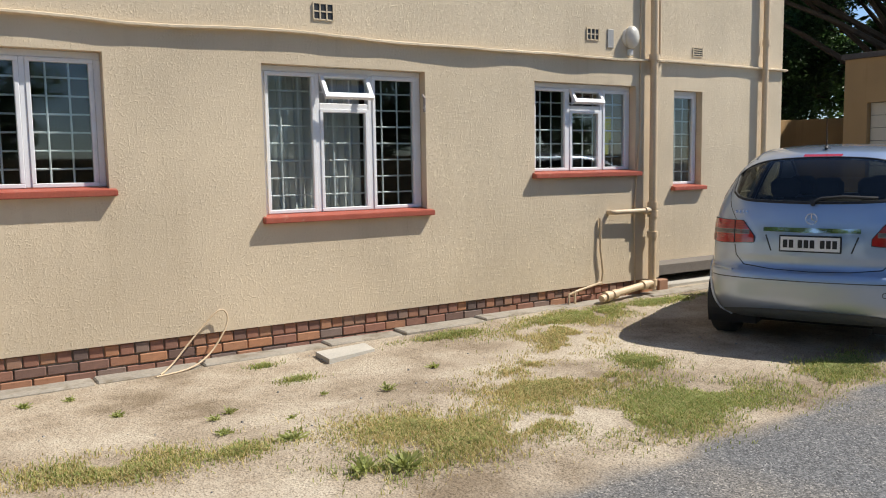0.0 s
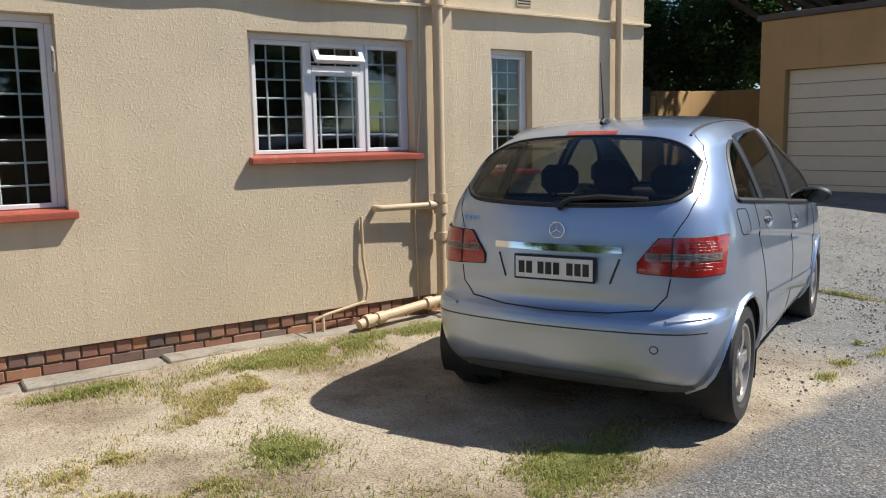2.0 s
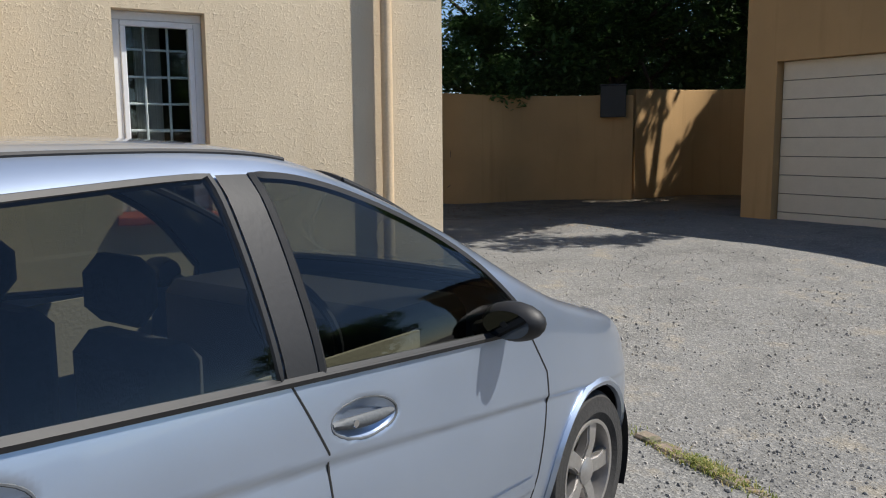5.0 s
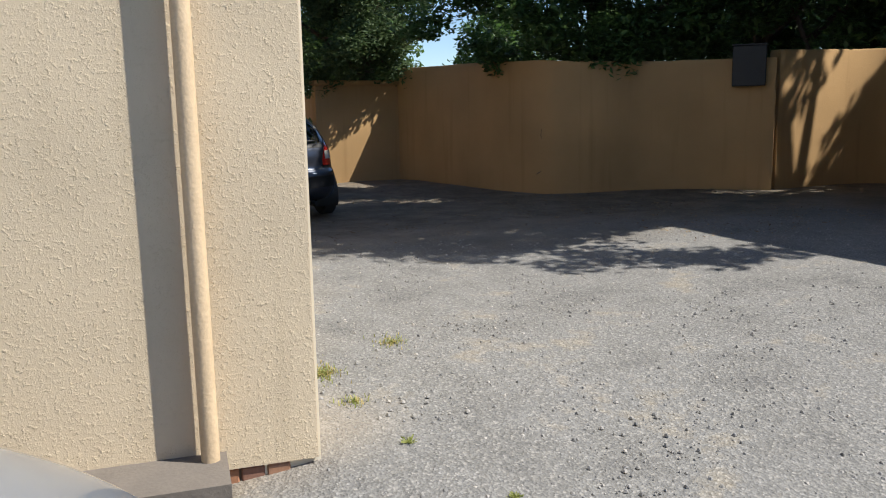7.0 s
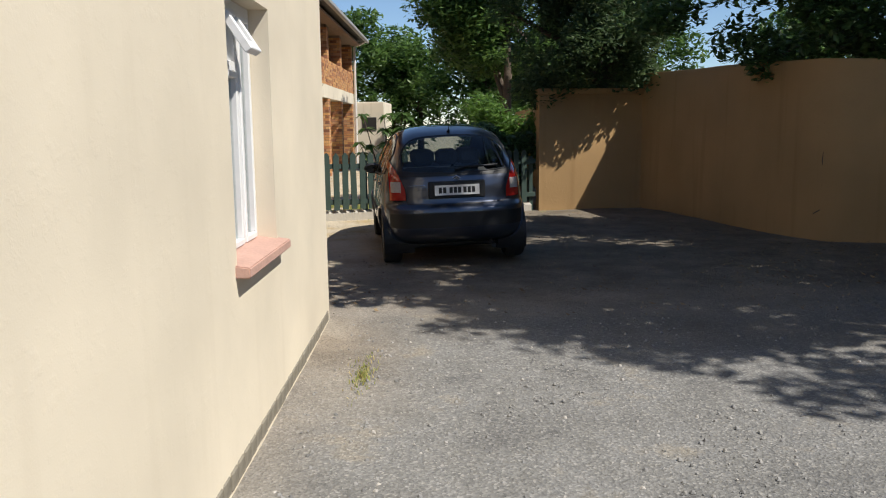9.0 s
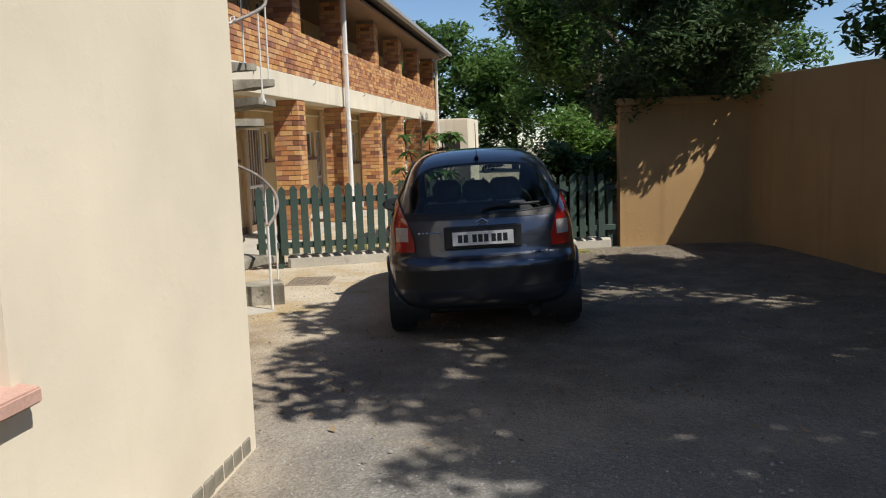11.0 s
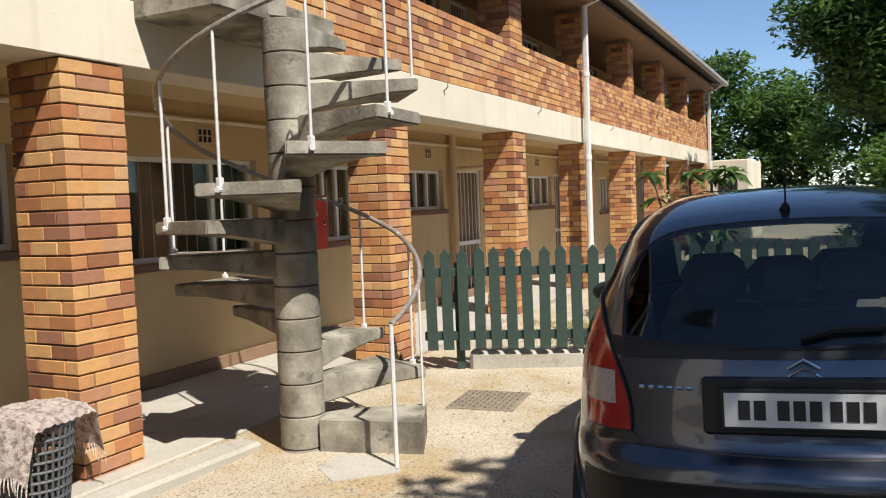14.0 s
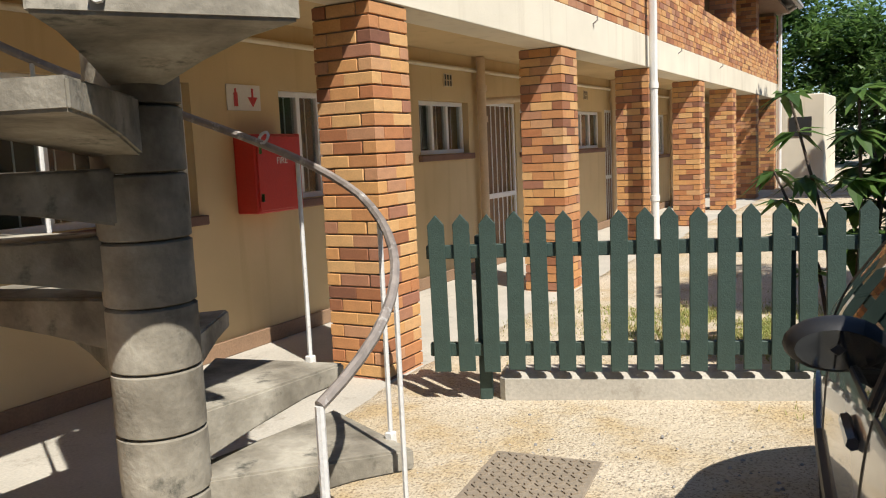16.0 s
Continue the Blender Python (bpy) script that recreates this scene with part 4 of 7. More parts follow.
def tree(name, x, y, z, height, trunk_r, blobs, count, size, leaf, label, seed, category="tree"):
    rng = random.Random(seed)
    t = thing(name, pose(x, y, z), label, category)
    bm = bmesh.new()
    lean = (rng.uniform(-0.3, 0.3), rng.uniform(-0.3, 0.3))
    spine = [(lean[0] * k * k, lean[1] * k * k, height * 0.75 * k) for k in (0, 0.2, 0.45, 0.7, 1.0)]
    tube([(0, 0, -0.3)] + spine, trunk_r, bm, 9, taper=trunk_r * 0.3)
    for b in blobs[:12]:
        k = rng.uniform(0.3, 0.8)
        s = Vector((lean[0] * k * k, lean[1] * k * k, height * 0.75 * k))
        e = Vector((b[0], b[1], b[2]))
        mid = (s + e) / 2 + Vector((0, 0, 0.2))
        tube([s, mid, e], trunk_r * 0.4, bm, 6, taper=trunk_r * 0.08)
    part("trunk", bm, M_bark, t, "rough brown trunk and limbs", smooth=True)
    me = leaf_cloud(blobs, count, size, rng)
    me.materials.append(leaf)
    o = new("crown", me)
    o.parent = t
    return t


def clumps(rng, n, cx, cy, cz, rx, ry, rz, r):
    out = []
    for _ in range(n):
        d = Vector((rng.gauss(0, 1), rng.gauss(0, 1), rng.gauss(0, 1))).normalized() * rng.random() ** 0.5
        k = rng.uniform(0.7, 1.3) * r
        out.append((cx + d.x * rx, cy + d.y * ry, cz + d.z * rz, k, k, k * 0.8))
    return out


R = random.Random(5)
tree("cypress_tree", 13.9, 21.0, 0.5, 9, 0.22, clumps(R, 78, -0.45, -0.65, 4.3, 1.55, 1.15, 3.1, 0.5), 85000, 0.05, M_needle, "dense dark cypress hanging over the short yard wall", 1)
tree("shade_tree", 17.2, 17.4, 0.5, 6, 0.18, clumps(R, 84, -0.4, -0.75, 3.5, 4.1, 1.0, 1.65, 0.5), 68000, 0.062, M_leaf_dark, "broad dark-leaved tree leaning over the yard wall", 2)


def canopy_clumps(rng, n, base):
    """Clumps of a high canopy, spread so that its shade lies over the back of the yard."""
    out = []
    while len(out) < n:
        gx, gy = rng.uniform(9.9, 17.0), rng.uniform(9.3, 17.6)
        edge = ramp_at(gx, [(9.9, 12.6), (11.2, 12.1), (12.6, 11.3), (13.2, 10.5), (14.1, 9.85), (16.5, 9.7)])
        if gy - 0.45 < edge or math.hypot(gx - 15.4, gy - 11.7) < 0.75 or (gx < 11.5 and gy < 13.45):
            continue
        h = rng.uniform(5.8, 8.2)
        k = rng.uniform(0.42, 0.85)
        out.append((gx + 0.68 * (h - 0.45) - base[0], gy - 0.36 * (h - 0.45) - base[1], h - base[2], k, k, k * 0.7))
    return out


def open_to_sun(blobs, base, spot, gap):
    """The clumps that leave a gap of that radius in the foliage, through which the sun reaches a spot."""
    keep = []
    for b in blobs:
        d = Vector((b[0] + base[0], b[1] + base[1], b[2] + base[2])) - Vector(spot)
        if (d - SUN * d.dot(SUN)).length > gap + b[3] * 0.8:
            keep.append(b)
    return keep


SPOT = (19.9, 14.7, 1.7)
tree("shade_tree", 23.5, 11.6, 0.5, 9, 0.28, canopy_clumps(R, 150, (23.5, 11.6, 0.5)), 66000, 0.085, M_leaf_dark, "tall spreading tree behind the garages, shading the yard", 7)
tree("shade_tree", 21.0, 17.5, 0.5, 8, 0.25, open_to_sun(clumps(R, 50, 0, -0.6, 4.0, 3.6, 2.2, 3.0, 0.9), (21.0, 17.5, 0.5), SPOT, 0.35), 60000, 0.08, M_leaf_dark, "tall dark-leaved tree behind the yard wall", 3)
tree("shade_tree", 24.0, 12.5, 0.5, 11, 0.3, open_to_sun(clumps(R, 46, 0, 0, 6.5, 3.4, 4.2, 4.2, 1.1), (24.0, 12.5, 0.5), SPOT, 0.35), 50000, 0.10, M_leaf_dark, "tall dark-leaved tree behind the garages", 4)
tree("deciduous_tree", 12.6, 33.5, 0.5, 8.5, 0.22, clumps(R, 34, -0.3, 0, 5.0, 2.2, 2.2, 3.0, 0.9), 42000, 0.10, M_leaf_mid, "sunlit green tree along the lane behind the fence", 5)
tree("deciduous_tree", 16.5, 36.0, 0.5, 8, 0.22, clumps(R, 30, 0, 0, 4.6, 2.6, 2.6, 2.8, 1.0), 30000, 0.11, M_leaf_mid, "green tree behind the lane wall", 6)
# The last ten, from (-6, -15) on, are unseen and added to darken reflections.
for k, (x, y, h) in enumerate([(4.0, 52, 9), (8.5, 54, 8.5), (12.0, 50, 8), (16, 54, 9), (20, 50, 9), (0, 56, 9), (27, 46, 9), (31, 30, 10), (29, 20, 10), (27, 14, 9), (28, 7, 9), (-6, -15, 8), (1, -17, 9), (8, -16, 8), (15, -17, 9), (22, -14, 9), (-12, -10, 8), (30, -4, 9), (-17, -6, 9), (-19, -1, 9), (-18, 4, 9)]):
    tree("distant_tree", x, y, 0.5, h, 0.25, clumps(R, 30, 0, 0, h * 0.45, 2.8, 2.4, h * 0.42, 1.2), 18000, 0.17, M_leaf_mid, "green tree in the belt round the yard", 20 + k)
tree("hedge_shrub", 12.0, 20.75, 0.5, 1.6, 0.05, clumps(R, 22, 0, 0, 0.85, 0.75, 0.4, 0.6, 0.35), 14000, 0.06, M_leaf_dark, "dark hedge behind the green fence", 40, "shrub")
tree("lane_shrub", 12.2, 26.0, 0.5, 2.4, 0.06, clumps(R, 16, 0, 0, 1.1, 1.2, 1.6, 0.8, 0.5), 9000, 0.07, M_leaf_bright, "bright green shrub along the lane", 41, "shrub")
# Added out of view, so that panes and car paint mirror less bright sky.
solo("unseen_wall", bx(-16, -11.2, -0.2, 26, -11.0, 2.0), M_yard, "unseen ochre wall added across the drive", "wall", kind="structure")
solo("lane_wall", bx(12.9, 20.6, 0.3, 13.1, 34, 2.4), M_yard, "ochre lane wall behind the fence", "wall", kind="structure")
shed = thing("outbuilding", pose(6.4, 37.75, 0.5), "small cream outbuilding at the end of the flats", "building")
part("wall", bx(0, 0, 0, 1.7, 3, 2.43, 0.02), M_beam, shed)
part("window", bx(0.85, -0.02, 1.35, 1.4, 0.02, 1.85, 0.005), M_black, shed)


# ---- cars ----
def paint(name, base, flake, rough):
    m = bpy.data.materials.new(name)
    m.use_nodes = True
    n, link = m.node_tree.nodes, m.node_tree.links.new
    b = n["Principled BSDF"]
    b.inputs["Metallic"].default_value = 0.75
    b.inputs["Roughness"].default_value = rough
    b.inputs["Coat Weight"].default_value = 1.0
    b.inputs["Coat Roughness"].default_value = 0.04
    pos = n.new("ShaderNodeTexCoord")
    t = n.new("ShaderNodeTexNoise")
    t.inputs["Scale"].default_value = 2.2
    t.inputs["Detail"].default_value = 8
    link(pos.outputs["Object"], t.inputs["Vector"])
    r = n.new("ShaderNodeValToRGB")
    r.color_ramp.elements[0].position, r.color_ramp.elements[1].position = 0.3, 0.75
    r.color_ramp.elements[0].color = (*base, 1)
    r.color_ramp.elements[1].color = (*flake, 1)
    link(t.outputs["Fac"], r.inputs[0])
    link(r.outputs[0], b.inputs["Base Color"])
    d = n.new("ShaderNodeMapRange")
    d.inputs["To Min"].default_value = rough * 0.85
    d.inputs["To Max"].default_value = rough * 1.3
    link(t.outputs["Fac"], d.inputs["Value"])
    link(d.outputs[0], b.inputs["Roughness"])
    return m


M_blue = paint("pale_blue_metallic", (0.40, 0.475, 0.60), (0.44, 0.515, 0.64), 0.32)
M_dark_blue = paint("dark_slate_metallic", (0.06, 0.07, 0.098), (0.075, 0.085, 0.112), 0.28)
M_tint = glass("tinted_car_glass", (0.78, 0.84, 0.83), 0.74, 0.01)
M_privacy = glass("dark_car_glass", (0.80, 0.86, 0.80), 0.46, 0.01)
M_trim = mat("matt_black_trim", (0.014, 0.0145, 0.016), 0.55, var=0.1, bump=0.05)
M_tyre = mat("dusty_tyre", (0.035, 0.034, 0.033), 0.85, var=0.3, bump=0.3)
M_alloy = mat("dull_alloy", (0.52, 0.50, 0.48), 0.38, metal=0.8, var=0.1, bump=0.05)
M_chrome = mat("chrome", (0.8, 0.8, 0.8), 0.08, metal=1.0, var=0.02, bump=0)
M_lens = mat("red_lens", (0.42, 0.018, 0.015), 0.12, var=0.1, scale=30, bump=0.1, dist=0.002, coat=1.0)
M_lens_deep = mat("deep_red_lens", (0.16, 0.006, 0.006), 0.2, var=0.1, coat=1.0)
M_lens_white = mat("pale_clear_lens", (0.52, 0.46, 0.42), 0.15, var=0.15, scale=60, bump=0.3, dist=0.003, coat=1.0)
M_lens_clear = mat("clear_lens", (0.24, 0.19, 0.17), 0.15, var=0.15, scale=60, bump=0.3, dist=0.003, coat=1.0)
# Mirror metal toned down: a dark reflection is put into its colour.
M_mirror = mat("dark_reflection", (0.12, 0.13, 0.14), 0.05, metal=1.0, var=0.02, bump=0)
M_plate = mat("number_plate_white", (0.78, 0.78, 0.76), 0.4, var=0.03, bump=0.02)
M_ink = mat("plate_black", (0.02, 0.02, 0.02), 0.5, var=0.05, bump=0)
M_seat = mat("dark_seat_cloth", (0.055, 0.057, 0.06), 0.9, var=0.2)
M_beige = mat("beige_cabin_trim", (0.22, 0.20, 0.15), 0.8, var=0.1)


def curve(v, stops):
    """A smooth line through (place, value) stops."""
    if v <= stops[0][0]:
        return stops[0][1]
    if v >= stops[-1][0]:
        return stops[-1][1]
    for i in range(len(stops) - 1):
        (x0, y0), (x1, y1) = stops[i], stops[i + 1]
        if x0 <= v <= x1:
            sl = lambda j: 0 if j <= 0 or j >= len(stops) - 1 else (stops[j + 1][1] - stops[j - 1][1]) / (stops[j + 1][0] - stops[j - 1][0])
            m0 = sl(i) if i > 0 else (y1 - y0) / (x1 - x0)
            m1 = sl(i + 1) if i + 1 < len(stops) - 1 else (y1 - y0) / (x1 - x0)
            h, t = x1 - x0, (v - x0) / (x1 - x0)
            return (2 * t**3 - 3 * t**2 + 1) * y0 + (t**3 - 2 * t**2 + t) * h * m0 + (-2 * t**3 + 3 * t**2) * y1 + (t**3 - t**2) * h * m1


class Car:
    """A car body as a rounded block bent to its side, end and plan lines. x runs forward from the rear axle, y to its left, z up from the ground."""

    def __init__(self, m, spec, label, material):
        self.s, self.m, self.mat = spec, m, material
        self.ob = thing("car", m, label, "car")
        self.glass_areas, self.cut = [], []
        self.verts, self.faces = self.grid()
        self.tree = BVHTree.FromPolygons([Vector(v) for v in self.verts], self.faces)

    def point(self, a, b, c):
        s = self.s
        p = s.get("p", 9)
        q = (abs(a) ** p + abs(b) ** p + abs(c) ** p) ** (1 / p)
        a, b, c = a / q, b / q, c / q
        k = (c + 1) / 2
        top = curve((a + 1) / 2, s["top"])
        bot = s["bottom"]
        z = bot + k * (top - bot)
        xr, xf = curve(z, s["rear"]), curve(z, s["front"])
        x = xr + (a + 1) / 2 * (xf - xr)
        w = curve(z, s["side"]) * curve((a + 1) / 2, s["plan"])
        if k > 0.9:
            z += 0.03 * (1 - b * b) * (k - 0.9) * 10 - 0.03 * (k - 0.9) * 10
        fold = s.get("crease")
        if fold and 0.12 < (a + 1) / 2 < 0.93:
            below = fold(x) - z
            if below > 0:
                w -= 0.016 * min(1.0, below / 0.02) * math.exp(-below / 0.11) * min(1.0, ((a + 1) / 2 - 0.12) / 0.12, (0.93 - (a + 1) / 2) / 0.10)
        for hx, hz in s.get("bowls", ()):
            e = ((x - hx) / 0.128) ** 2 + ((z - hz + 0.10 * (x - hx)) / 0.052) ** 2
            if e < 1:
                w -= 0.026 * (1 - e) ** 0.6
        bow = s.get("bow", 0.06)
        if a < 0:
            x += bow * (b * b) * (-a) ** 6
        else:
            x -= 0.16 * (b * b) * a ** 6
        return (x, b * w, z)

    def grid(self):
        verts, faces, index = [], [], {}
        na, nb, nc = 300, 64, 130
        def vid(a, b, c):
            key = (round(a, 5), round(b, 5), round(c, 5))
            if key not in index:
                index[key] = len(verts)
                verts.append(self.point(a, b, c))
            return index[key]
        lin = lambda n: [-1 + 2 * i / n for i in range(n + 1)]
        A, B, C = lin(na), lin(nb), lin(nc)
        for sgn in (-1, 1):
            for i in range(na):
                for j in range(nc):
                    f = [vid(A[i], sgn, C[j]), vid(A[i + 1], sgn, C[j]), vid(A[i + 1], sgn, C[j + 1]), vid(A[i], sgn, C[j + 1])]
                    faces.append(f if sgn < 0 else f[::-1])
            for i in range(nb):
                for j in range(nc):
                    f = [vid(sgn, B[i], C[j]), vid(sgn, B[i + 1], C[j]), vid(sgn, B[i + 1], C[j + 1]), vid(sgn, B[i], C[j + 1])]
                    faces.append(f if sgn > 0 else f[::-1])
            for i in range(na):
                for j in range(nb):
                    f = [vid(A[i], B[j], sgn), vid(A[i + 1], B[j], sgn), vid(A[i + 1], B[j + 1], sgn), vid(A[i], B[j + 1], sgn)]
                    faces.append(f if sgn > 0 else f[::-1])
        return verts, faces

    def hit(self, way, u, v):
        """The skin's point and normal seen from the side ('l' or 'r': u along, v up), the back ('b': u across, v up), the front ('f') or above ('t': u along, v across)."""
        o, d = {"l": ((u, 4, v), (0, -1, 0)), "r": ((u, -4, v), (0, 1, 0)), "b": ((-4, u, v), (1, 0, 0)), "f": ((7, u, v), (-1, 0, 0)), "t": ((u, v, 5), (0, 0, -1))}[way]
        p, nrm, _, _ = self.tree.ray_cast(Vector(o), Vector(d))
        if p is None:
            return None
        if nrm.dot(Vector(d)) > 0:
            nrm = -nrm
        return p, nrm

    def patch(self, way, lo, hi, u0, u1, off=0.004, nu=24, nv=10, bm=None, thick=0.0):
        """A sheet that lies off the skin, between the lines lo(u) and hi(u)."""
        own = bm if bm is not None else bmesh.new()
        rows = []
        for i in range(nu + 1):
            u = u0 + (u1 - u0) * i / nu
            row = []
            for j in range(nv + 1):
                k = j / nv
                h = self.hit(way, u, lo(u) + (hi(u) - lo(u)) * k)
                row.append(own.verts.new(h[0] + h[1] * off) if h else None)
            rows.append(row)
        flip = way in ("l", "b")
        for i in range(nu):
            for j in range(nv):
                q = [rows[i][j], rows[i + 1][j], rows[i + 1][j + 1], rows[i][j + 1]]
                if None not in q:
                    own.faces.new(q[::-1] if flip else q)
        return own

    def outline(self, way, pts, r, off=0.002, bm=None, sides=6, step=0.03, closed=False):
        """A bead along a line on the skin, given by (u, v) points."""
        own = bm if bm is not None else bmesh.new()
        seq = pts + [pts[0]] if closed else pts
        fine = []
        for (a, b), (c, d) in zip(seq, seq[1:]):
            n = max(1, int(math.hypot(c - a, d - b) / step))
            fine += [(a + (c - a) * i / n, b + (d - b) * i / n) for i in range(n)]
        fine.append(seq[-1])
        line = []
        for u, v in fine:
            h = self.hit(way, u, v)
            if h:
                line.append(h[0] + h[1] * off)
        if len(line) > 1:
            tube(line, r, own, sides)
        return own

    def body(self):
        keep = []
        for f in self.faces:
            c = sum((Vector(self.verts[i]) for i in f), Vector()) / 4
            if not any(t(c) for t in self.cut):
                keep.append(f)
        me = bpy.data.meshes.new("body")
        me.from_pydata(self.verts, [], keep)
        me.polygons.foreach_set("use_smooth", [True] * len(me.polygons))
        me.materials.append(self.mat)
        o = new("body", me)
        o.parent = self.ob
        return o


def spoke_wheel(parent, x, y, r, spokes, side, label):
    w = new("wheel", mesh_of("wheel", lathe([(r * 0.62, -0.09), (r * 0.9, -0.1), (r, -0.07), (r, 0.07), (r * 0.93, 0.1), (r * 0.74, 0.105), (r * 0.66, 0.085), (r * 0.64, 0.0)], sides=40), M_tyre, True))
    w.parent = parent
    w.matrix_local = Matrix.Translation((x, y, r)) @ pose(0, 0, 0, -90 * side, 0, 0)
    tagged(w, label)
    bm = lathe([(r * 0.60, 0.02), (r * 0.66, 0.075), (r * 0.645, 0.092), (r * 0.60, 0.09), (r * 0.575, 0.02)], sides=40)
    part("rim", bm, M_alloy, w, "dull grey alloy rim", smooth=True)
    part("brake_disc", lathe([(r * 0.05, -0.02), (r * 0.58, -0.02), (r * 0.58, 0.0), (r * 0.05, 0.0)], sides=30), M_trim, w)
    for k in range(spokes):
        a = 2 * math.pi * k / spokes
        bm = bmesh.new()
        prof = [(r * 0.10, r * 0.11, 0.07), (r * 0.35, r * 0.10, 0.085), (r * 0.61, r * 0.13, 0.075)]
        rings = [[bm.verts.new((q, -h, z)), bm.verts.new((q, h, z)), bm.verts.new((q, h * 0.8, z - 0.05)), bm.verts.new((q, -h * 0.8, z - 0.05))] for q, h, z in prof]
        bm.faces.new(rings[0])
        bm.faces.new(rings[-1][::-1])
        for a1, b1 in zip(rings, rings[1:]):
            for i in range(4):
                bm.faces.new((a1[i], b1[i], b1[(i + 1) % 4], a1[(i + 1) % 4]))
        bmesh.ops.recalc_face_normals(bm, faces=bm.faces)
        bmesh.ops.bevel(bm, geom=list(bm.edges), offset=0.008, segments=2, affect="EDGES")
        part("spoke", bm, M_alloy, w, smooth=True, m=pose(0, 0, 0, 0, 0, math.degrees(a)))
    part("hub_cap", lathe([(r * 0.17, 0.05), (r * 0.17, 0.08), (r * 0.10, 0.092), (0.005, 0.093)], sides=20), M_alloy, w, smooth=True)
    return w

def in_band(lo, hi, u0, u1, pad):
    return lambda u, v: u0 + pad < u < u1 - pad and lo(u) + pad < v < hi(u) - pad


def add_panes(car, panes, seal=0.015, tint=None):
    for name, way, lo, hi, u0, u1 in panes:
        for w in ((way, "l") if way == "r" else (way,)):
            test = in_band(lo, hi, u0, u1, 0.006)
            if w in "rl":
                sg = 1 if w == "l" else -1
                car.cut.append(lambda c, test=test, sg=sg: c.y * sg > 0.3 and test(c.x, c.z))
            elif w == "b":
                car.cut.append(lambda c, test=test: c.x < 0.35 and test(c.y, c.z))
            elif w == "t":
                car.cut.append(lambda c, test=test: c.z > 0.9 and test(c.x, c.y))
            g = part(name, car.patch(w, lo, hi, u0, u1, 0.006, 36, 16), tint or M_tint, car.ob, "tinted car window", smooth=True)
            g.visible_shadow = False
            n = 30
            ring = [(u0 + (u1 - u0) * i / n, lo(u0 + (u1 - u0) * i / n)) for i in range(n + 1)] + [(u1 + (u0 - u1) * i / n, hi(u1 + (u0 - u1) * i / n)) for i in range(n + 1)]
            part("window_seal", car.outline(w, ring, seal, -0.002, closed=True), M_trim, car.ob, "black rubber window seal", smooth=True)


def band(car, name, way, pts, half, material, label="", off=0.003):
    """A raised strip along a line on the skin."""
    part(name, car.outline(way, pts, half, off), material, car.ob, label, smooth=True)


def seam(car, way, pts, r=0.0045):
    part("panel_gap", car.outline(way, pts, r, -0.0015, sides=5), M_ink, car.ob)


def arches(car, wheels, r, wheel_z, width):
    for xx in wheels:
        for w, sg in (("r", -1), ("l", 1)):
            arc = [(xx + r * math.cos(a), wheel_z + r * math.sin(a)) for a in [math.pi * (-0.12 + 1.24 * k / 28) for k in range(29)]]
            part("arch_lip", car.outline(w, [p for p in arc if p[1] > 0.215], 0.019, 0.0), car.mat, car.ob, smooth=True)
            bm = bmesh.new()
            rows = []
            for k in range(25):
                a = math.pi * (-0.15 + 1.3 * k / 24)
                rows.append([bm.verts.new((xx + (r + 0.01) * math.cos(a), sg * q, wheel_z + (r + 0.01) * math.sin(a))) for q in (0.45, width)])
            for p, q in zip(rows, rows[1:]):
                bm.faces.new((p[0], q[0], q[1], p[1]))
            c = [bm.verts.new((xx + (r + 0.01) * math.cos(math.pi * (-0.15 + 1.3 * k / 24)), sg * 0.451, wheel_z + (r + 0.01) * math.sin(math.pi * (-0.15 + 1.3 * k / 24)))) for k in range(25)]
            bm.faces.new(c)
            part("wheel_well", bm, M_trim, car.ob, "black wheel well liner")


def cabin(car, x0, x1, half, floor, belt, roof, wheel_side):
    """Seats with headrests, dashboard, steering wheel and floor."""
    part("underbody", bx(x0 - 0.1, -half + 0.05, 0.17, x1 + 0.55, half - 0.05, floor, 0.02), M_trim, car.ob)
    part("dashboard", bx(x1 - 0.12, -half + 0.08, floor, x1 + 0.35, half - 0.08, belt - 0.02, 0.05), M_trim, car.ob, smooth=True)
    for xx, n in ((x0 + 0.36, 3), (x1 - 0.95, 2)):
        for k in range(n):
            y = (-half + 0.34) + (2 * half - 0.68) * (k / (n - 1))
            st = part("seat", bx(xx, y - 0.22, floor, xx + 0.16, y + 0.22, belt + 0.03, 0.05, None, None), M_seat, car.ob, "dark cloth seat", smooth=True)
            part("headrest", bx(xx - 0.01, y - 0.125, belt + 0.07, xx + 0.10, y + 0.125, belt + 0.25, 0.045), M_seat, st, smooth=True)
    part("load_cover", bx(x0 - 0.1, -half + 0.12, belt - 0.22, x0 + 0.36, half - 0.12, belt - 0.20, 0.008), M_trim, car.ob)
    ring = [Vector((x1 - 0.30 - 0.07 * math.cos(a), wheel_side * 0.36 + 0.185 * math.sin(a), belt - 0.05 + 0.17 * math.cos(a))) for a in [2 * math.pi * k / 24 for k in range(25)]]
    part("steering_wheel", tube(ring, 0.016, sides=8, cap=False), M_trim, car.ob, smooth=True)
    for sg in (-1, 1):
        part("inner_door_card", bx(x0 + 0.3, sg * (half - 0.0), belt - 0.35, x1 - 0.1, sg * (half + 0.015), belt - 0.06), M_beige, car.ob, "beige inner door trim")


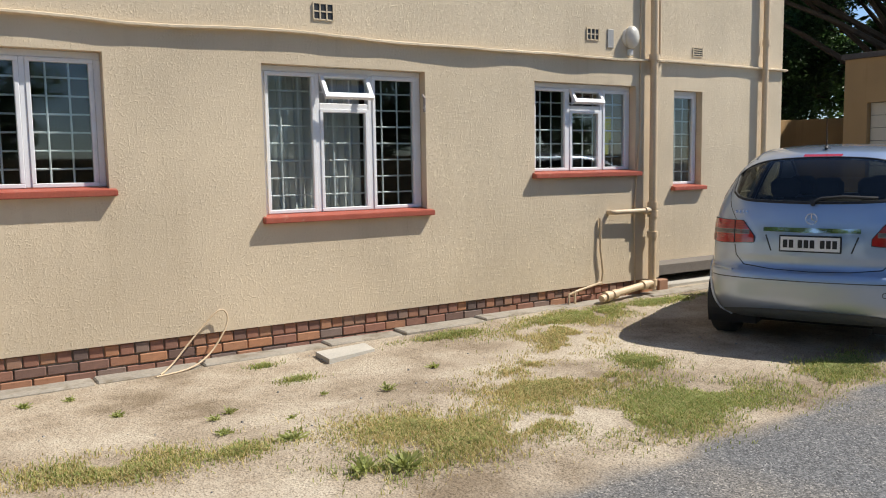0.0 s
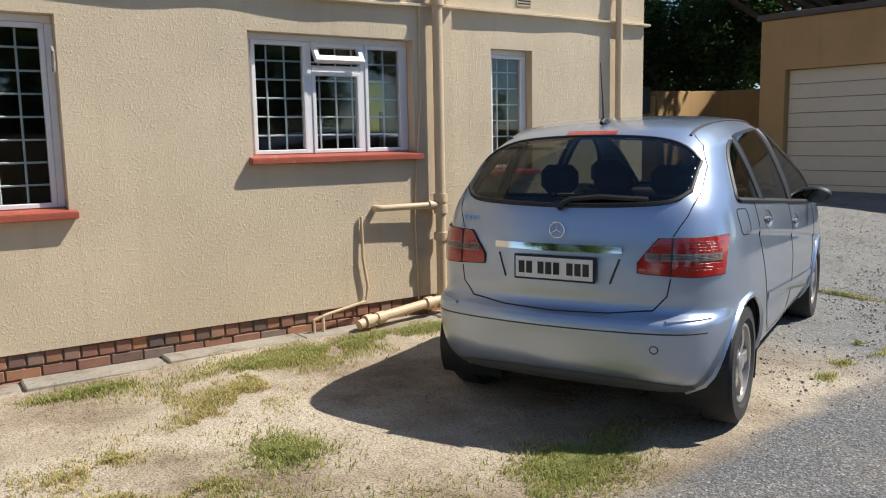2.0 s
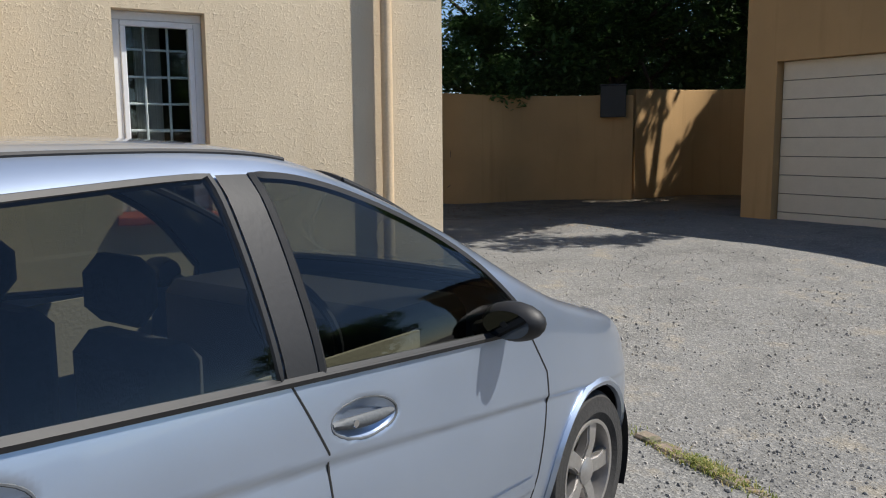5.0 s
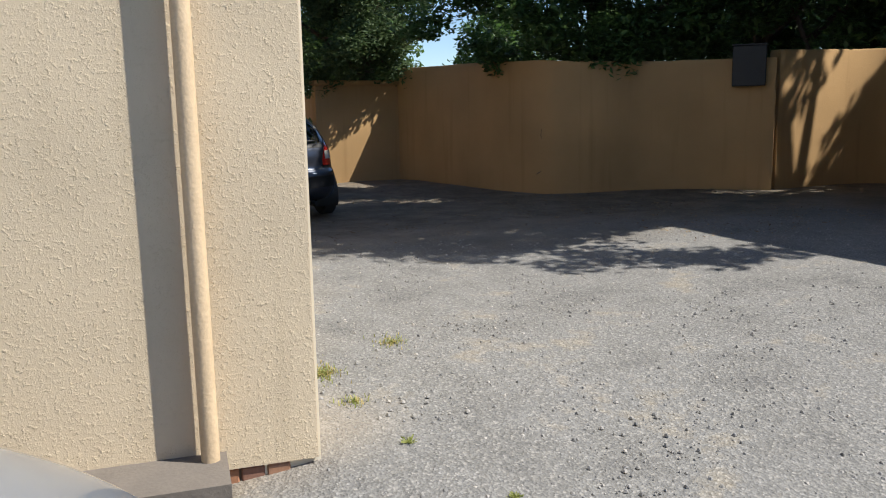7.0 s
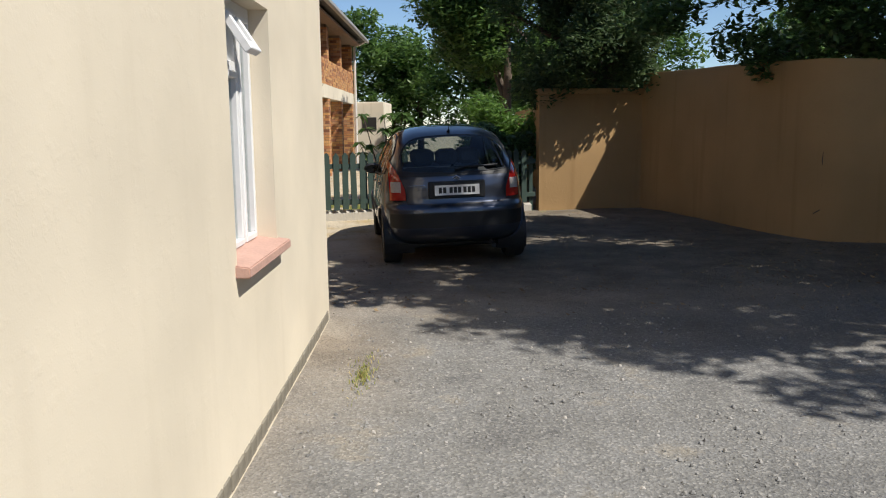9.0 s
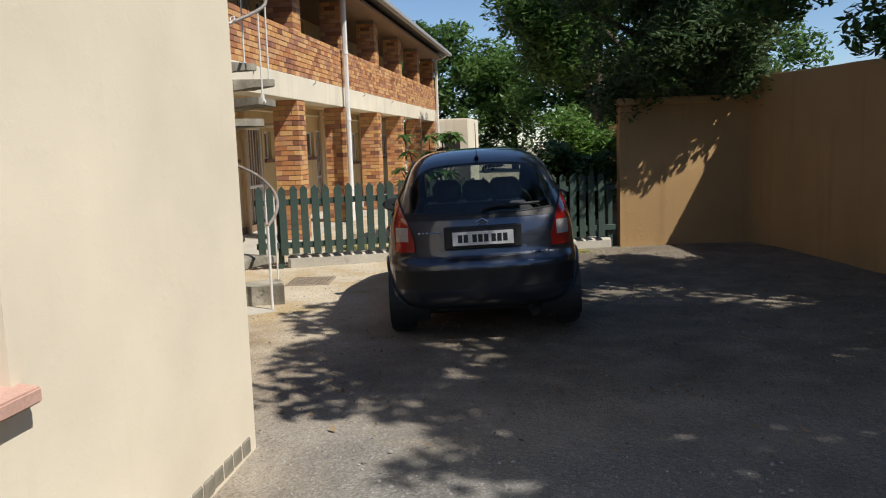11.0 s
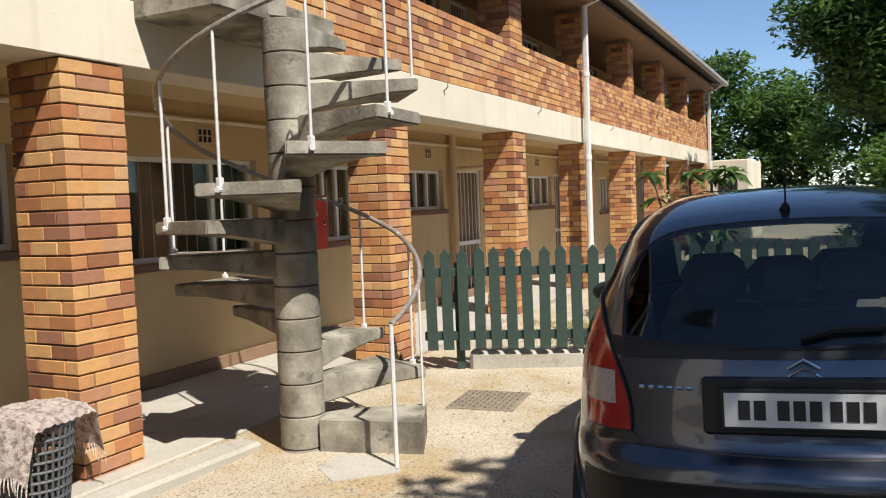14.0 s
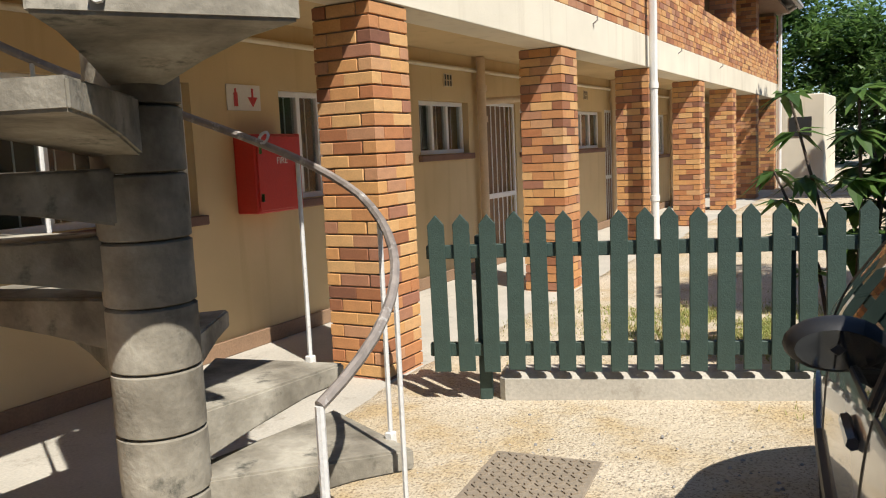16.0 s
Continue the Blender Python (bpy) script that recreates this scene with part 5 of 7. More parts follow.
def mirror_cap(car, x, z, half, material):
    for sg in (-1, 1):
        bm = bmesh.new()
        bmesh.ops.create_uvsphere(bm, u_segments=16, v_segments=10, radius=1, matrix=Matrix.Translation((x, sg * (half + 0.10), z)) @ Matrix.Diagonal((0.065, 0.115, 0.065, 1)))
        o = part("wing_mirror", bm, material, car.ob, "black wing mirror", smooth=True)
        part("mirror_arm", tube([(x + 0.02, sg * (half - 0.05), z - 0.05), (x, sg * (half + 0.05), z - 0.02)], 0.03, sides=8), material, o, smooth=True)
        bm = bmesh.new()
        bmesh.ops.create_circle(bm, cap_ends=True, segments=20, radius=1, matrix=Matrix.Translation((x - 0.063, sg * (half + 0.105), z)) @ pose(0, 0, 0, 0, 90, 0) @ Matrix.Diagonal((0.045, 0.085, 1, 1)))
        part("mirror_glass", bm, M_mirror, o)


def lamp(car, name, way, lo, hi, u0, u1, material, label, off=0.012, rim=True):
    part(name, car.patch(way, lo, hi, u0, u1, off, 22, 10), material, car.ob, label, smooth=True)
    if rim:
        n = 16
        ring = [(u0 + (u1 - u0) * i / n, lo(u0 + (u1 - u0) * i / n)) for i in range(n + 1)] + [(u1 + (u0 - u1) * i / n, hi(u1 + (u0 - u1) * i / n)) for i in range(n + 1)]
        part("lamp_edge", car.outline(way, ring, 0.006, 0.006, closed=True), M_trim, car.ob, smooth=True)


def number_plate(car, x, z, w, h, groups, lean=0.0):
    p = part("number_plate", bx(-0.012, -w / 2 - 0.012, -h / 2 - 0.012, 0.004, w / 2 + 0.012, h / 2 + 0.012, 0.004), M_trim, car.ob, "white number plate in a black holder", m=pose(x, 0, z, 0, lean, 0))
    part("plate_face", bx(-0.0165, -w / 2, -h / 2, -0.0125, w / 2, h / 2), M_plate, p)
    for a, b in groups:
        part("plate_bar", bx(-0.019, a, -h * 0.29, -0.017, b, h * 0.29), M_ink, p)
    return p


def straight(a, b):
    """The line through two (u, v) points."""
    return lambda u: a[1] + (b[1] - a[1]) * (u - a[0]) / (b[0] - a[0])


CHARS_B = [(-0.20 + k, -0.20 + k + 0.034) for k in (0, 0.045, 0.09, 0.165, 0.21, 0.255, 0.322, 0.367)] + [(-0.002 - 0.018, -0.002)]
CHARS_C = [(k - 0.20, k - 0.20 + 0.034) for k in (0.012, 0.057, 0.102, 0.158, 0.203, 0.248, 0.315, 0.36)]
# ---- the pale blue hatchback ----
HEAD = 24.6
MID = Vector((6.02, 3.915, 0))
fwd = Vector((math.cos(radians(HEAD)), math.sin(radians(HEAD)), 0))
lft = Vector((-fwd.y, fwd.x, 0))
axle = MID + fwd * 0.60 + lft * 0.02
mb = pose(axle.x, axle.y, 0.125, 0, 0, HEAD)
spec_b = dict(
    bottom=0.20, p=11, bow=0.10, crease=lambda x: 1.07 - 0.105 * x - 0.004 * x * x, bowls=((0.555, 1.085), (1.545, 0.98)),
    top=[(0.0, 1.60), (0.055, 1.655), (0.17, 1.695), (0.31, 1.715), (0.45, 1.70), (0.53, 1.635), (0.66, 1.435), (0.79, 1.165), (0.87, 1.055), (0.95, 0.97), (1.0, 0.84)],
    rear=[(0.20, -0.55), (0.34, -0.655), (0.50, -0.69), (0.645, -0.69), (0.70, -0.61), (0.80, -0.605), (0.95, -0.595), (1.10, -0.57), (1.25, -0.51), (1.42, -0.365), (1.58, -0.22), (1.72, -0.12)],
    front=[(0.20, 3.50), (0.35, 3.70), (0.55, 3.76), (0.80, 3.68), (1.0, 3.55), (1.72, 3.45)],
    side=[(0.20, 0.80), (0.34, 0.855), (0.50, 0.885), (0.75, 0.895), (1.0, 0.88), (1.12, 0.862), (1.22, 0.835), (1.40, 0.76), (1.56, 0.68), (1.66, 0.625), (1.72, 0.60)],
    plan=[(0.0, 0.915), (0.08, 0.965), (0.22, 1.0), (0.7, 1.0), (0.88, 0.97), (1.0, 0.87)])
car_b = Car(mb, spec_b, "pale blue metallic five-door hatchback parked on the sand", M_blue)
WB, RW, FRONT_UP = 2.95, 0.335, 0.0
for xx, up in ((0.0, 0.0), (WB, FRONT_UP)):
    car_b.cut.append(lambda c, xx=xx, up=up: abs(c.y) > 0.55 and (c.x - xx) ** 2 + (c.z - RW - up) ** 2 < 0.38 ** 2)
belt = lambda u: 1.235 - 0.076 * (u + 0.02)
roofl = lambda u: curve(u, [(-0.04, 1.24), (0.05, 1.36), (0.14, 1.45), (0.28, 1.52), (0.5, 1.565), (0.9, 1.595), (1.33, 1.61), (1.6, 1.585), (1.9, 1.475), (2.15, 1.325), (2.42, 1.07)])
add_panes(car_b, [("quarter_glass", "r", belt, roofl, -0.03, 0.38), ("side_glass", "r", belt, roofl, 0.49, 1.27), ("side_glass", "r", belt, roofl, 1.41, 2.36),
                  ("rear_glass", "b", lambda u: 1.225 + 0.025 * (abs(u) / 0.66) ** 2 + 0.09 * (abs(u) / 0.67) ** 14, lambda u: 1.585 - 0.025 * (abs(u) / 0.5) ** 2 - 0.10 * (abs(u) / 0.645) ** 7, -0.645, 0.645)], tint=M_privacy)
add_panes(car_b, [("windscreen", "t", lambda u: -0.58, lambda u: 0.58, 1.80, 2.62)])
car_b.body()
arches(car_b, (0.0, WB), 0.38, RW, 0.86)
for sgn in (-1, 1):
    spoke_wheel(car_b.ob, 0.0, sgn * 0.765, RW, 5, sgn, "five-spoke alloy wheel with a dusty tyre")
    spoke_wheel(car_b.ob, WB, sgn * 0.765, RW, 5, sgn, "five-spoke alloy wheel with a dusty tyre")
cabin(car_b, -0.1, 2.1, 0.70, 0.62, 1.16, 1.6, -1)
mirror_cap(car_b, 2.22, 1.115, 0.83, M_trim)
for way in "rl":
    for a0, a1 in ((0.39, 0.48), (1.29, 1.39)):
        part("door_pillar", car_b.patch(way, belt, roofl, a0, a1, 0.007, 4, 10), M_trim, car_b.ob, "black door pillar", smooth=True)
    band(car_b, "belt_moulding", way, [(u, belt(u) - 0.005) for u in np.linspace(-0.02, 2.36, 20)], 0.013, M_trim)
    seam(car_b, way, [(0.26, 1.21), (0.275, 1.10), (0.295, 1.0), (0.345, 0.88), (0.40, 0.76), (0.47, 0.58), (0.55, 0.46), (0.70, 0.37)])
    seam(car_b, way, [(1.30, 1.13), (1.40, 0.93), (1.41, 0.75), (1.40, 0.60), (1.33, 0.40)])
    seam(car_b, way, [(2.40, 1.05), (2.52, 0.87), (2.53, 0.75), (2.47, 0.50), (2.42, 0.38)])
    seam(car_b, way, [(0.70, 0.36), (2.42, 0.36)])
    part("rub_strip", car_b.patch(way, straight((0.46, 0.605), (2.46, 0.455)), straight((0.46, 0.655), (2.46, 0.505)), 0.48, 2.44, 0.007, 24, 4), M_blue, car_b.ob, smooth=True)
    sgn = 1 if way == "l" else -1
    for x, z in ((0.555, 1.085), (1.545, 0.98)):
        ring = [(x + 0.128 * math.cos(q), z - 0.0128 * math.cos(q) + 0.052 * math.sin(q)) for q in [2 * math.pi * k / 28 for k in range(28)]]
        o = part("door_handle", car_b.outline(way, ring, 0.004, -0.001, closed=True), M_gplast, car_b.ob, "oval handle recess with a dark grip", smooth=True)
        skin = [car_b.hit(way, x + k * 0.118, z - 0.012 * k)[0].y for k in (-1, 1)]
        at = lambda k: Vector((x + 0.118 * k, skin[0] + (skin[1] - skin[0]) * (k + 1) / 2 + sgn * (0.016 * (1 - k * k) - 0.004), z - 0.010 * k - 0.004))
        bm = bmesh.new()
        rows = []
        for k in np.linspace(-1, 1, 15):
            c, hgt = at(float(k)), 0.018 * (1 - 0.45 * float(k) ** 2)
            rows.append([bm.verts.new(c + Vector((0, sgn * dy, dz * hgt))) for dy, dz in ((0.0, -1), (0.008, -0.6), (0.011, 0.1), (0.007, 0.75), (0.0, 1), (-0.012, 0.8), (-0.012, -0.8))])
        for p, q in zip(rows, rows[1:]):
            for k in range(7):
                bm.faces.new((p[k], q[k], q[(k + 1) % 7], p[(k + 1) % 7]))
        bm.faces.new(rows[0])
        bm.faces.new(rows[-1][::-1])
        bmesh.ops.recalc_face_normals(bm, faces=bm.faces)
        part("grip", bm, M_gplast, o, "dark grey handle grip", smooth=True)
        c = at(-0.45)
        part("key_lock", tube([c + Vector((0, sgn * 0.004, 0)), c + Vector((0, sgn * 0.0135, 0))], 0.010, sides=12), M_chrome, o, "round chrome key lock")
cap = [(-0.15, 1.195), (0.0, 1.19), (0.03, 1.178), (0.046, 1.15), (0.058, 1.085), (0.045, 1.06), (0.02, 1.05), (-0.13, 1.058), (-0.158, 1.072), (-0.165, 1.10), (-0.182, 1.165), (-0.175, 1.188)]
part("fuel_flap", car_b.outline("r", [(0.085 + (u - 0.058) * 0.78, v - 0.005) for u, v in cap], 0.004, -0.001, closed=True), M_ink, car_b.ob)
# tail
for sg in (-1, 1):
    y0, y1 = sorted((sg * 0.44, sg * 0.815))
    inner, outer = sg * 0.44, sg * 0.815
    kk = lambda u, inner=inner, outer=outer: abs(u - inner) / abs(outer - inner)
    lo_l = lambda u, kk=kk: 0.895 - 0.02 * kk(u) + 0.05 * max(0, kk(u) - 0.75)
    hi_l = lambda u, kk=kk: 0.945 + 0.12 * min(1, kk(u) / 0.25) + 0.01 * kk(u)
    lamp(car_b, "tail_lamp", "b", lo_l, hi_l, y0, y1, M_lens, "red tail lamp")
    y2, y3 = sorted((sg * 0.475, sg * 0.80))
    lamp(car_b, "tail_lamp_band", "b", lambda u: 0.957, lambda u: 0.996, y2, y3, M_lens_clear, "clear band across the tail lamp", 0.0145, False)
    for zz in (0.968, 0.975, 0.982, 0.988):
        part("lens_rib", car_b.outline("b", [(sg * 0.485, zz), (sg * 0.79, zz)], 0.0012, 0.0152), M_trim, car_b.ob)
    for zz in (0.915, 0.93, 0.945, 1.01, 1.025, 1.04, 1.052):
        part("lens_rib", car_b.outline("b", [(sg * 0.50, zz), (sg * 0.80, zz)], 0.0011, 0.0125), M_lens_deep, car_b.ob)
    seam(car_b, "b", [(sg * 0.60, 0.88), (sg * 0.60, 1.075)], 0.004)
    part("lamp_split", car_b.outline("b", [(sg * 0.60, 0.885), (sg * 0.60, 1.07)], 0.004, 0.0135), M_ink, car_b.ob)
    part("lamp_split", car_b.outline("b", [(sg * 0.545, 0.96), (sg * 0.545, 0.995)], 0.003, 0.0145), M_lens, car_b.ob)
    seam(car_b, "b", [(sg * 0.60, 0.87), (sg * 0.585, 0.78), (sg * 0.52, 0.705)], 0.005)
    seam(car_b, "b", [(sg * 0.60, 1.08), (sg * 0.655, 1.18), (sg * 0.69, 1.30), (sg * 0.675, 1.42), (sg * 0.62, 1.53), (sg * 0.54, 1.60)], 0.004)
    band(car_b, "bumper_ledge", "b", [(sg * 0.60, 0.66), (sg * 0.78, 0.675)], 0.012, M_blue, off=0.0)
seam(car_b, "b", [(-0.52, 0.705), (-0.30, 0.682), (0.0, 0.675), (0.30, 0.682), (0.52, 0.705)], 0.006)
seam(car_b, "b", [(u, 0.60 + 0.01 * u * u) for u in np.linspace(-0.78, 0.78, 20)], 0.005)
part("bumper_valance", car_b.patch("b", lambda u: 0.215, lambda u: 0.36 - 0.05 * (abs(u) / 0.7) ** 3, -0.70, 0.70, 0.004, 24, 6), M_gplast, car_b.ob, "dark grey lower bumper valance", smooth=True)
part("reverse_sensor", car_b.outline("b", [(-0.55 + 0.02 * math.cos(a), 0.52 + 0.02 * math.sin(a)) for a in [math.pi * k / 6 for k in range(13)]], 0.003, 0.0), M_ink, car_b.ob)
part("chrome_strip", car_b.patch("b", lambda u: 0.985 + 0.01 * abs(u), lambda u: 1.022, -0.36, 0.36, 0.022, 24, 4), M_chrome, car_b.ob, "chrome tailgate handle strip", smooth=True)
part("handle_underside", car_b.patch("b", lambda u: 0.965, lambda u: 0.99, -0.35, 0.35, 0.010, 20, 3), M_blue, car_b.ob, smooth=True)
hp = car_b.hit("b", 0.0, 0.895)[0]
number_plate(car_b, hp.x - 0.014, 0.897, 0.44, 0.112, CHARS_B)
for sg in (-1, 1):
    seam(car_b, "b", [(sg * 0.345, 0.96), (sg * 0.30, 0.83)], 0.007)
st = car_b.hit("b", 0.0, 1.095)
ring = [st[0] + st[1] * 0.008 + Vector((0, 0.042 * math.cos(a), 0.042 * math.sin(a))) for a in [2 * math.pi * k / 24 for k in range(25)]]
em = part("badge", tube(ring, 0.0032, sides=6, cap=False), M_chrome, car_b.ob, "round chrome badge", smooth=True)
for y, z in ((0.0, 0.04), (-0.034, -0.02), (0.034, -0.02)):
    part("badge_ray", tube([st[0] + st[1] * 0.008, st[0] + st[1] * 0.008 + Vector((0, y, z))], 0.004, sides=5, taper=0.0015), M_chrome, em)
for k in range(4):
    a = 0.60 - 0.03 * k
    part("model_mark", car_b.outline("b", [(a, 1.13), (a, 1.15)], 0.007, 0.004), M_chrome, car_b.ob)
wp = part("wiper", car_b.outline("b", [(0.0, 1.215), (-0.06, 1.245), (-0.22, 1.258), (-0.46, 1.248)], 0.014, 0.03), M_trim, car_b.ob, "black rear wiper", smooth=True)
hh = car_b.hit("b", 0.0, 1.215)
part("wiper_pivot", tube([hh[0], hh[0] + hh[1] * 0.05], 0.02, sides=10), M_trim, wp, smooth=True)
part("brake_light", car_b.patch("b", lambda u: 1.592, lambda u: 1.612, -0.15, 0.15, 0.006, 12, 3), M_lens, car_b.ob, "high red brake lamp", smooth=True)
at = car_b.hit("t", 0.10, 0.0)[0]
an = part("aerial", tube([at + Vector((0.02, 0, 0.02)), at + Vector((-0.04, 0, 0.36))], 0.005, sides=6, taper=0.002), M_trim, car_b.ob, "black roof aerial")
part("aerial_base", tube([at + Vector((0.09, 0, 0.0)), at + Vector((0.02, 0, 0.03)), at + Vector((-0.02, 0, 0.012))], 0.026, sides=10, taper=0.012), M_trim, an, smooth=True)
for sg in (-1, 1):
    part("roof_strip", car_b.outline("t", [(x, sg * 0.545) for x in np.linspace(0.0, 1.6, 16)], 0.009, 0.0), M_trim, car_b.ob)

# ---- the dark compact hatchback ----
HC = 99.0
fc = Vector((math.cos(radians(HC)), math.sin(radians(HC)), 0))
lc = Vector((-fc.y, fc.x, 0))
mid_c = Vector((11.27, 14.72, 0)) + fc * 0.52 - lc * 0.03
mc = pose(mid_c.x, mid_c.y, 0.49, -1.6, 0, HC)
spec_c = dict(
    bottom=0.20, p=9, bow=0.10,
    top=[(0.0, 1.375), (0.07, 1.44), (0.2, 1.485), (0.42, 1.48), (0.56, 1.37), (0.70, 1.12), (0.80, 0.98), (0.9, 0.90), (1.0, 0.72)],
    rear=[(0.20, -0.50), (0.36, -0.585), (0.50, -0.60), (0.62, -0.60), (0.68, -0.525), (0.85, -0.51), (0.96, -0.48), (1.05, -0.42), (1.2, -0.32), (1.36, -0.20), (1.48, -0.1)],
    front=[(0.20, 2.85), (0.4, 3.0), (0.6, 3.0), (0.9, 2.82), (1.5, 2.75)],
    side=[(0.20, 0.70), (0.32, 0.765), (0.50, 0.795), (0.72, 0.79), (0.92, 0.765), (1.05, 0.72), (1.20, 0.655), (1.36, 0.575), (1.48, 0.51)],
    plan=[(0.0, 0.905), (0.10, 0.965), (0.3, 1.0), (0.7, 1.0), (0.88, 0.95), (1.0, 0.82)])
car_c = Car(mc, spec_c, "dark slate-blue compact hatchback parked in tree shade", M_dark_blue)
WC, RC = 2.30, 0.295
for xx in (0.0, WC):
    car_c.cut.append(lambda c, xx=xx: abs(c.y) > 0.5 and (c.x - xx) ** 2 + (c.z - RC) ** 2 < 0.335 ** 2)
roof_c = lambda u: curve(u, [(-0.1, 1.14), (0.05, 1.27), (0.3, 1.36), (0.7, 1.395), (1.1, 1.37), (1.5, 1.20), (1.85, 1.0)])
belt_c = lambda u: 0.985 - 0.035 * u
add_panes(car_c, [("side_glass", "r", belt_c, roof_c, -0.04, 0.84), ("side_glass", "r", belt_c, roof_c, 0.92, 1.78),
                  ("rear_glass", "b", lambda u: 0.985 + 0.03 * (abs(u) / 0.6) ** 2, lambda u: 1.37 - 0.03 * (abs(u) / 0.5) ** 2 - 0.16 * (abs(u) / 0.56) ** 8, -0.55, 0.55),
                  ("windscreen", "t", lambda u: -0.5, lambda u: 0.5, 1.22, 2.08)], 0.012)
car_c.body()
arches(car_c, (0.0, WC), 0.335, RC, 0.77)
for sgn in (-1, 1):
    spoke_wheel(car_c.ob, 0.0, sgn * 0.675, RC, 6, sgn, "wheel with a dark dusty tyre")
    spoke_wheel(car_c.ob, WC, sgn * 0.675, RC, 6, sgn, "wheel with a dark dusty tyre")
cabin(car_c, -0.1, 1.5, 0.60, 0.55, 0.97, 1.4, -1)
mirror_cap(car_c, 1.29, 0.985, 0.695, M_trim)
for sg in (-1, 1):
    u0, u1 = sorted((sg * 0.53, sg * 0.685))
    rel = lambda u, sg=sg: (abs(u) - 0.53) / 0.155
    lamp(car_c, "tail_lamp", "b", lambda u: 0.715, lambda u, rel=rel: 0.80 + 0.36 * min(1, max(0, rel(u)) ** 0.8), u0, u1, M_lens, "tall red tail lamp")
    lamp(car_c, "tail_lamp_band", "b", lambda u: 0.80, lambda u: 0.905, *sorted((sg * 0.572, sg * 0.668)), M_lens_white, "clear lens in the tail lamp", 0.0165, False)
    seam(car_c, "b", [(sg * 0.53, 0.71), (sg * 0.50, 0.685)])
part("rear_surround", car_c.patch("b", lambda u: 0.955, lambda u: 0.985 + 0.03 * (abs(u) / 0.6) ** 2, -0.60, 0.60, 0.005, 24, 3), M_trim, car_c.ob, "black edge under the rear glass", smooth=True)
seam(car_c, "b", [(u, 0.675 - 0.012 * (1 - (u / 0.5) ** 2)) for u in np.linspace(-0.52, 0.52, 16)], 0.006)
seam(car_c, "b", [(u, 0.58) for u in np.linspace(-0.70, 0.70, 20)], 0.006)
part("bumper_strip", car_c.patch("b", lambda u: 0.43, lambda u: 0.575, -0.70, 0.70, 0.006, 24, 5), M_trim, car_c.ob, "black lower bumper strip", smooth=True)
rc = car_c.hit("b", 0.0, 0.81)[0]
part("plate_recess", bx(rc.x - 0.012, -0.30, 0.725, rc.x + 0.03, 0.30, 0.905, 0.01), M_trim, car_c.ob, "black plate recess")
number_plate(car_c, rc.x - 0.022, 0.813, 0.47, 0.105, CHARS_C)
ch = car_c.hit("b", 0.0, 0.94)
for z in (0.925, 0.95):
    part("badge_chevron", tube([Vector((ch[0].x - 0.012, 0.045, z - 0.02)), Vector((ch[0].x - 0.014, 0.0, z + 0.008)), Vector((ch[0].x - 0.012, -0.045, z - 0.02))], 0.006, sides=6), M_chrome, car_c.ob, "chrome chevron badge")
for y in np.linspace(0.33, 0.48, 6):
    part("model_mark", car_c.outline("b", [(float(y), 0.862), (float(y) + 0.016, 0.862)], 0.007, 0.004), M_chrome, car_c.ob)
wp = part("wiper", car_c.outline("b", [(-0.0, 1.005), (-0.1, 1.03), (-0.45, 1.035)], 0.012, 0.025), M_trim, car_c.ob, "black rear wiper", smooth=True)
at = car_c.hit("t", -0.02, 0.0)[0]
an = part("aerial", tube([at, at + Vector((-0.06, 0, 0.30))], 0.004, sides=6, taper=0.002), M_trim, car_c.ob, "black roof aerial")
part("aerial_base", tube([at + Vector((0.06, 0, 0.0)), at + Vector((0, 0, 0.03))], 0.025, sides=10, taper=0.012), M_trim, an, smooth=True)
for way in "rl":
    seam(car_c, way, [(0.02, 0.97), (-0.02, 0.8), (0.25, 0.6), (0.40, 0.36)])
    seam(car_c, way, [(0.88, 0.94), (0.90, 0.6), (0.86, 0.33)])
    seam(car_c, way, [(1.75, 0.9), (1.80, 0.6), (1.74, 0.33)])
    band(car_c, "rub_strip", way, [(0.36, 0.56), (1.0, 0.56), (1.9, 0.56)], 0.018, M_trim)
    for x in (0.25, 1.05):
        part("door_handle", car_c.outline(way, [(x - 0.08, 0.86), (x + 0.08, 0.86)], 0.014, 0.01), M_dark_blue, car_c.ob, smooth=True)
part("exhaust", tube([(-0.45, -0.35, 0.24), (-0.62, -0.36, 0.22)], 0.025, sides=10), M_trim, car_c.ob)

# ---- house fittings ----
def vent(m, cols, rows, w, h):
    v = thing("air_brick", m, "small cream air brick in the house wall", "vent", "air bricks")
    bm = bmesh.new()
    t = 0.012
    for i in range(cols + 1):
        x = w * i / cols
        bx(x - t / 2, -0.012, 0, x + t / 2, 0.0, h, 0, bm)
    for j in range(rows + 1):
        z = h * j / rows
        bx(0, -0.010, z - t / 2, w, -0.001, z + t / 2, 0, bm)
    part("grille", bm, M_house, v)
    part("backing", bx(0, -0.004, 0, w, -0.002, h), M_ink, v)
    return v


vent(pose(2.99, FY, 2.98), 3, 2, 0.19, 0.14)
vent(pose(6.17, FY, 3.02), 3, 2, 0.17, 0.12)
vent(pose(8.58, SY, 3.05), 1, 4, 0.18, 0.11)
vent(pose(0.2, FY, 3.0), 3, 2, 0.19, 0.14)


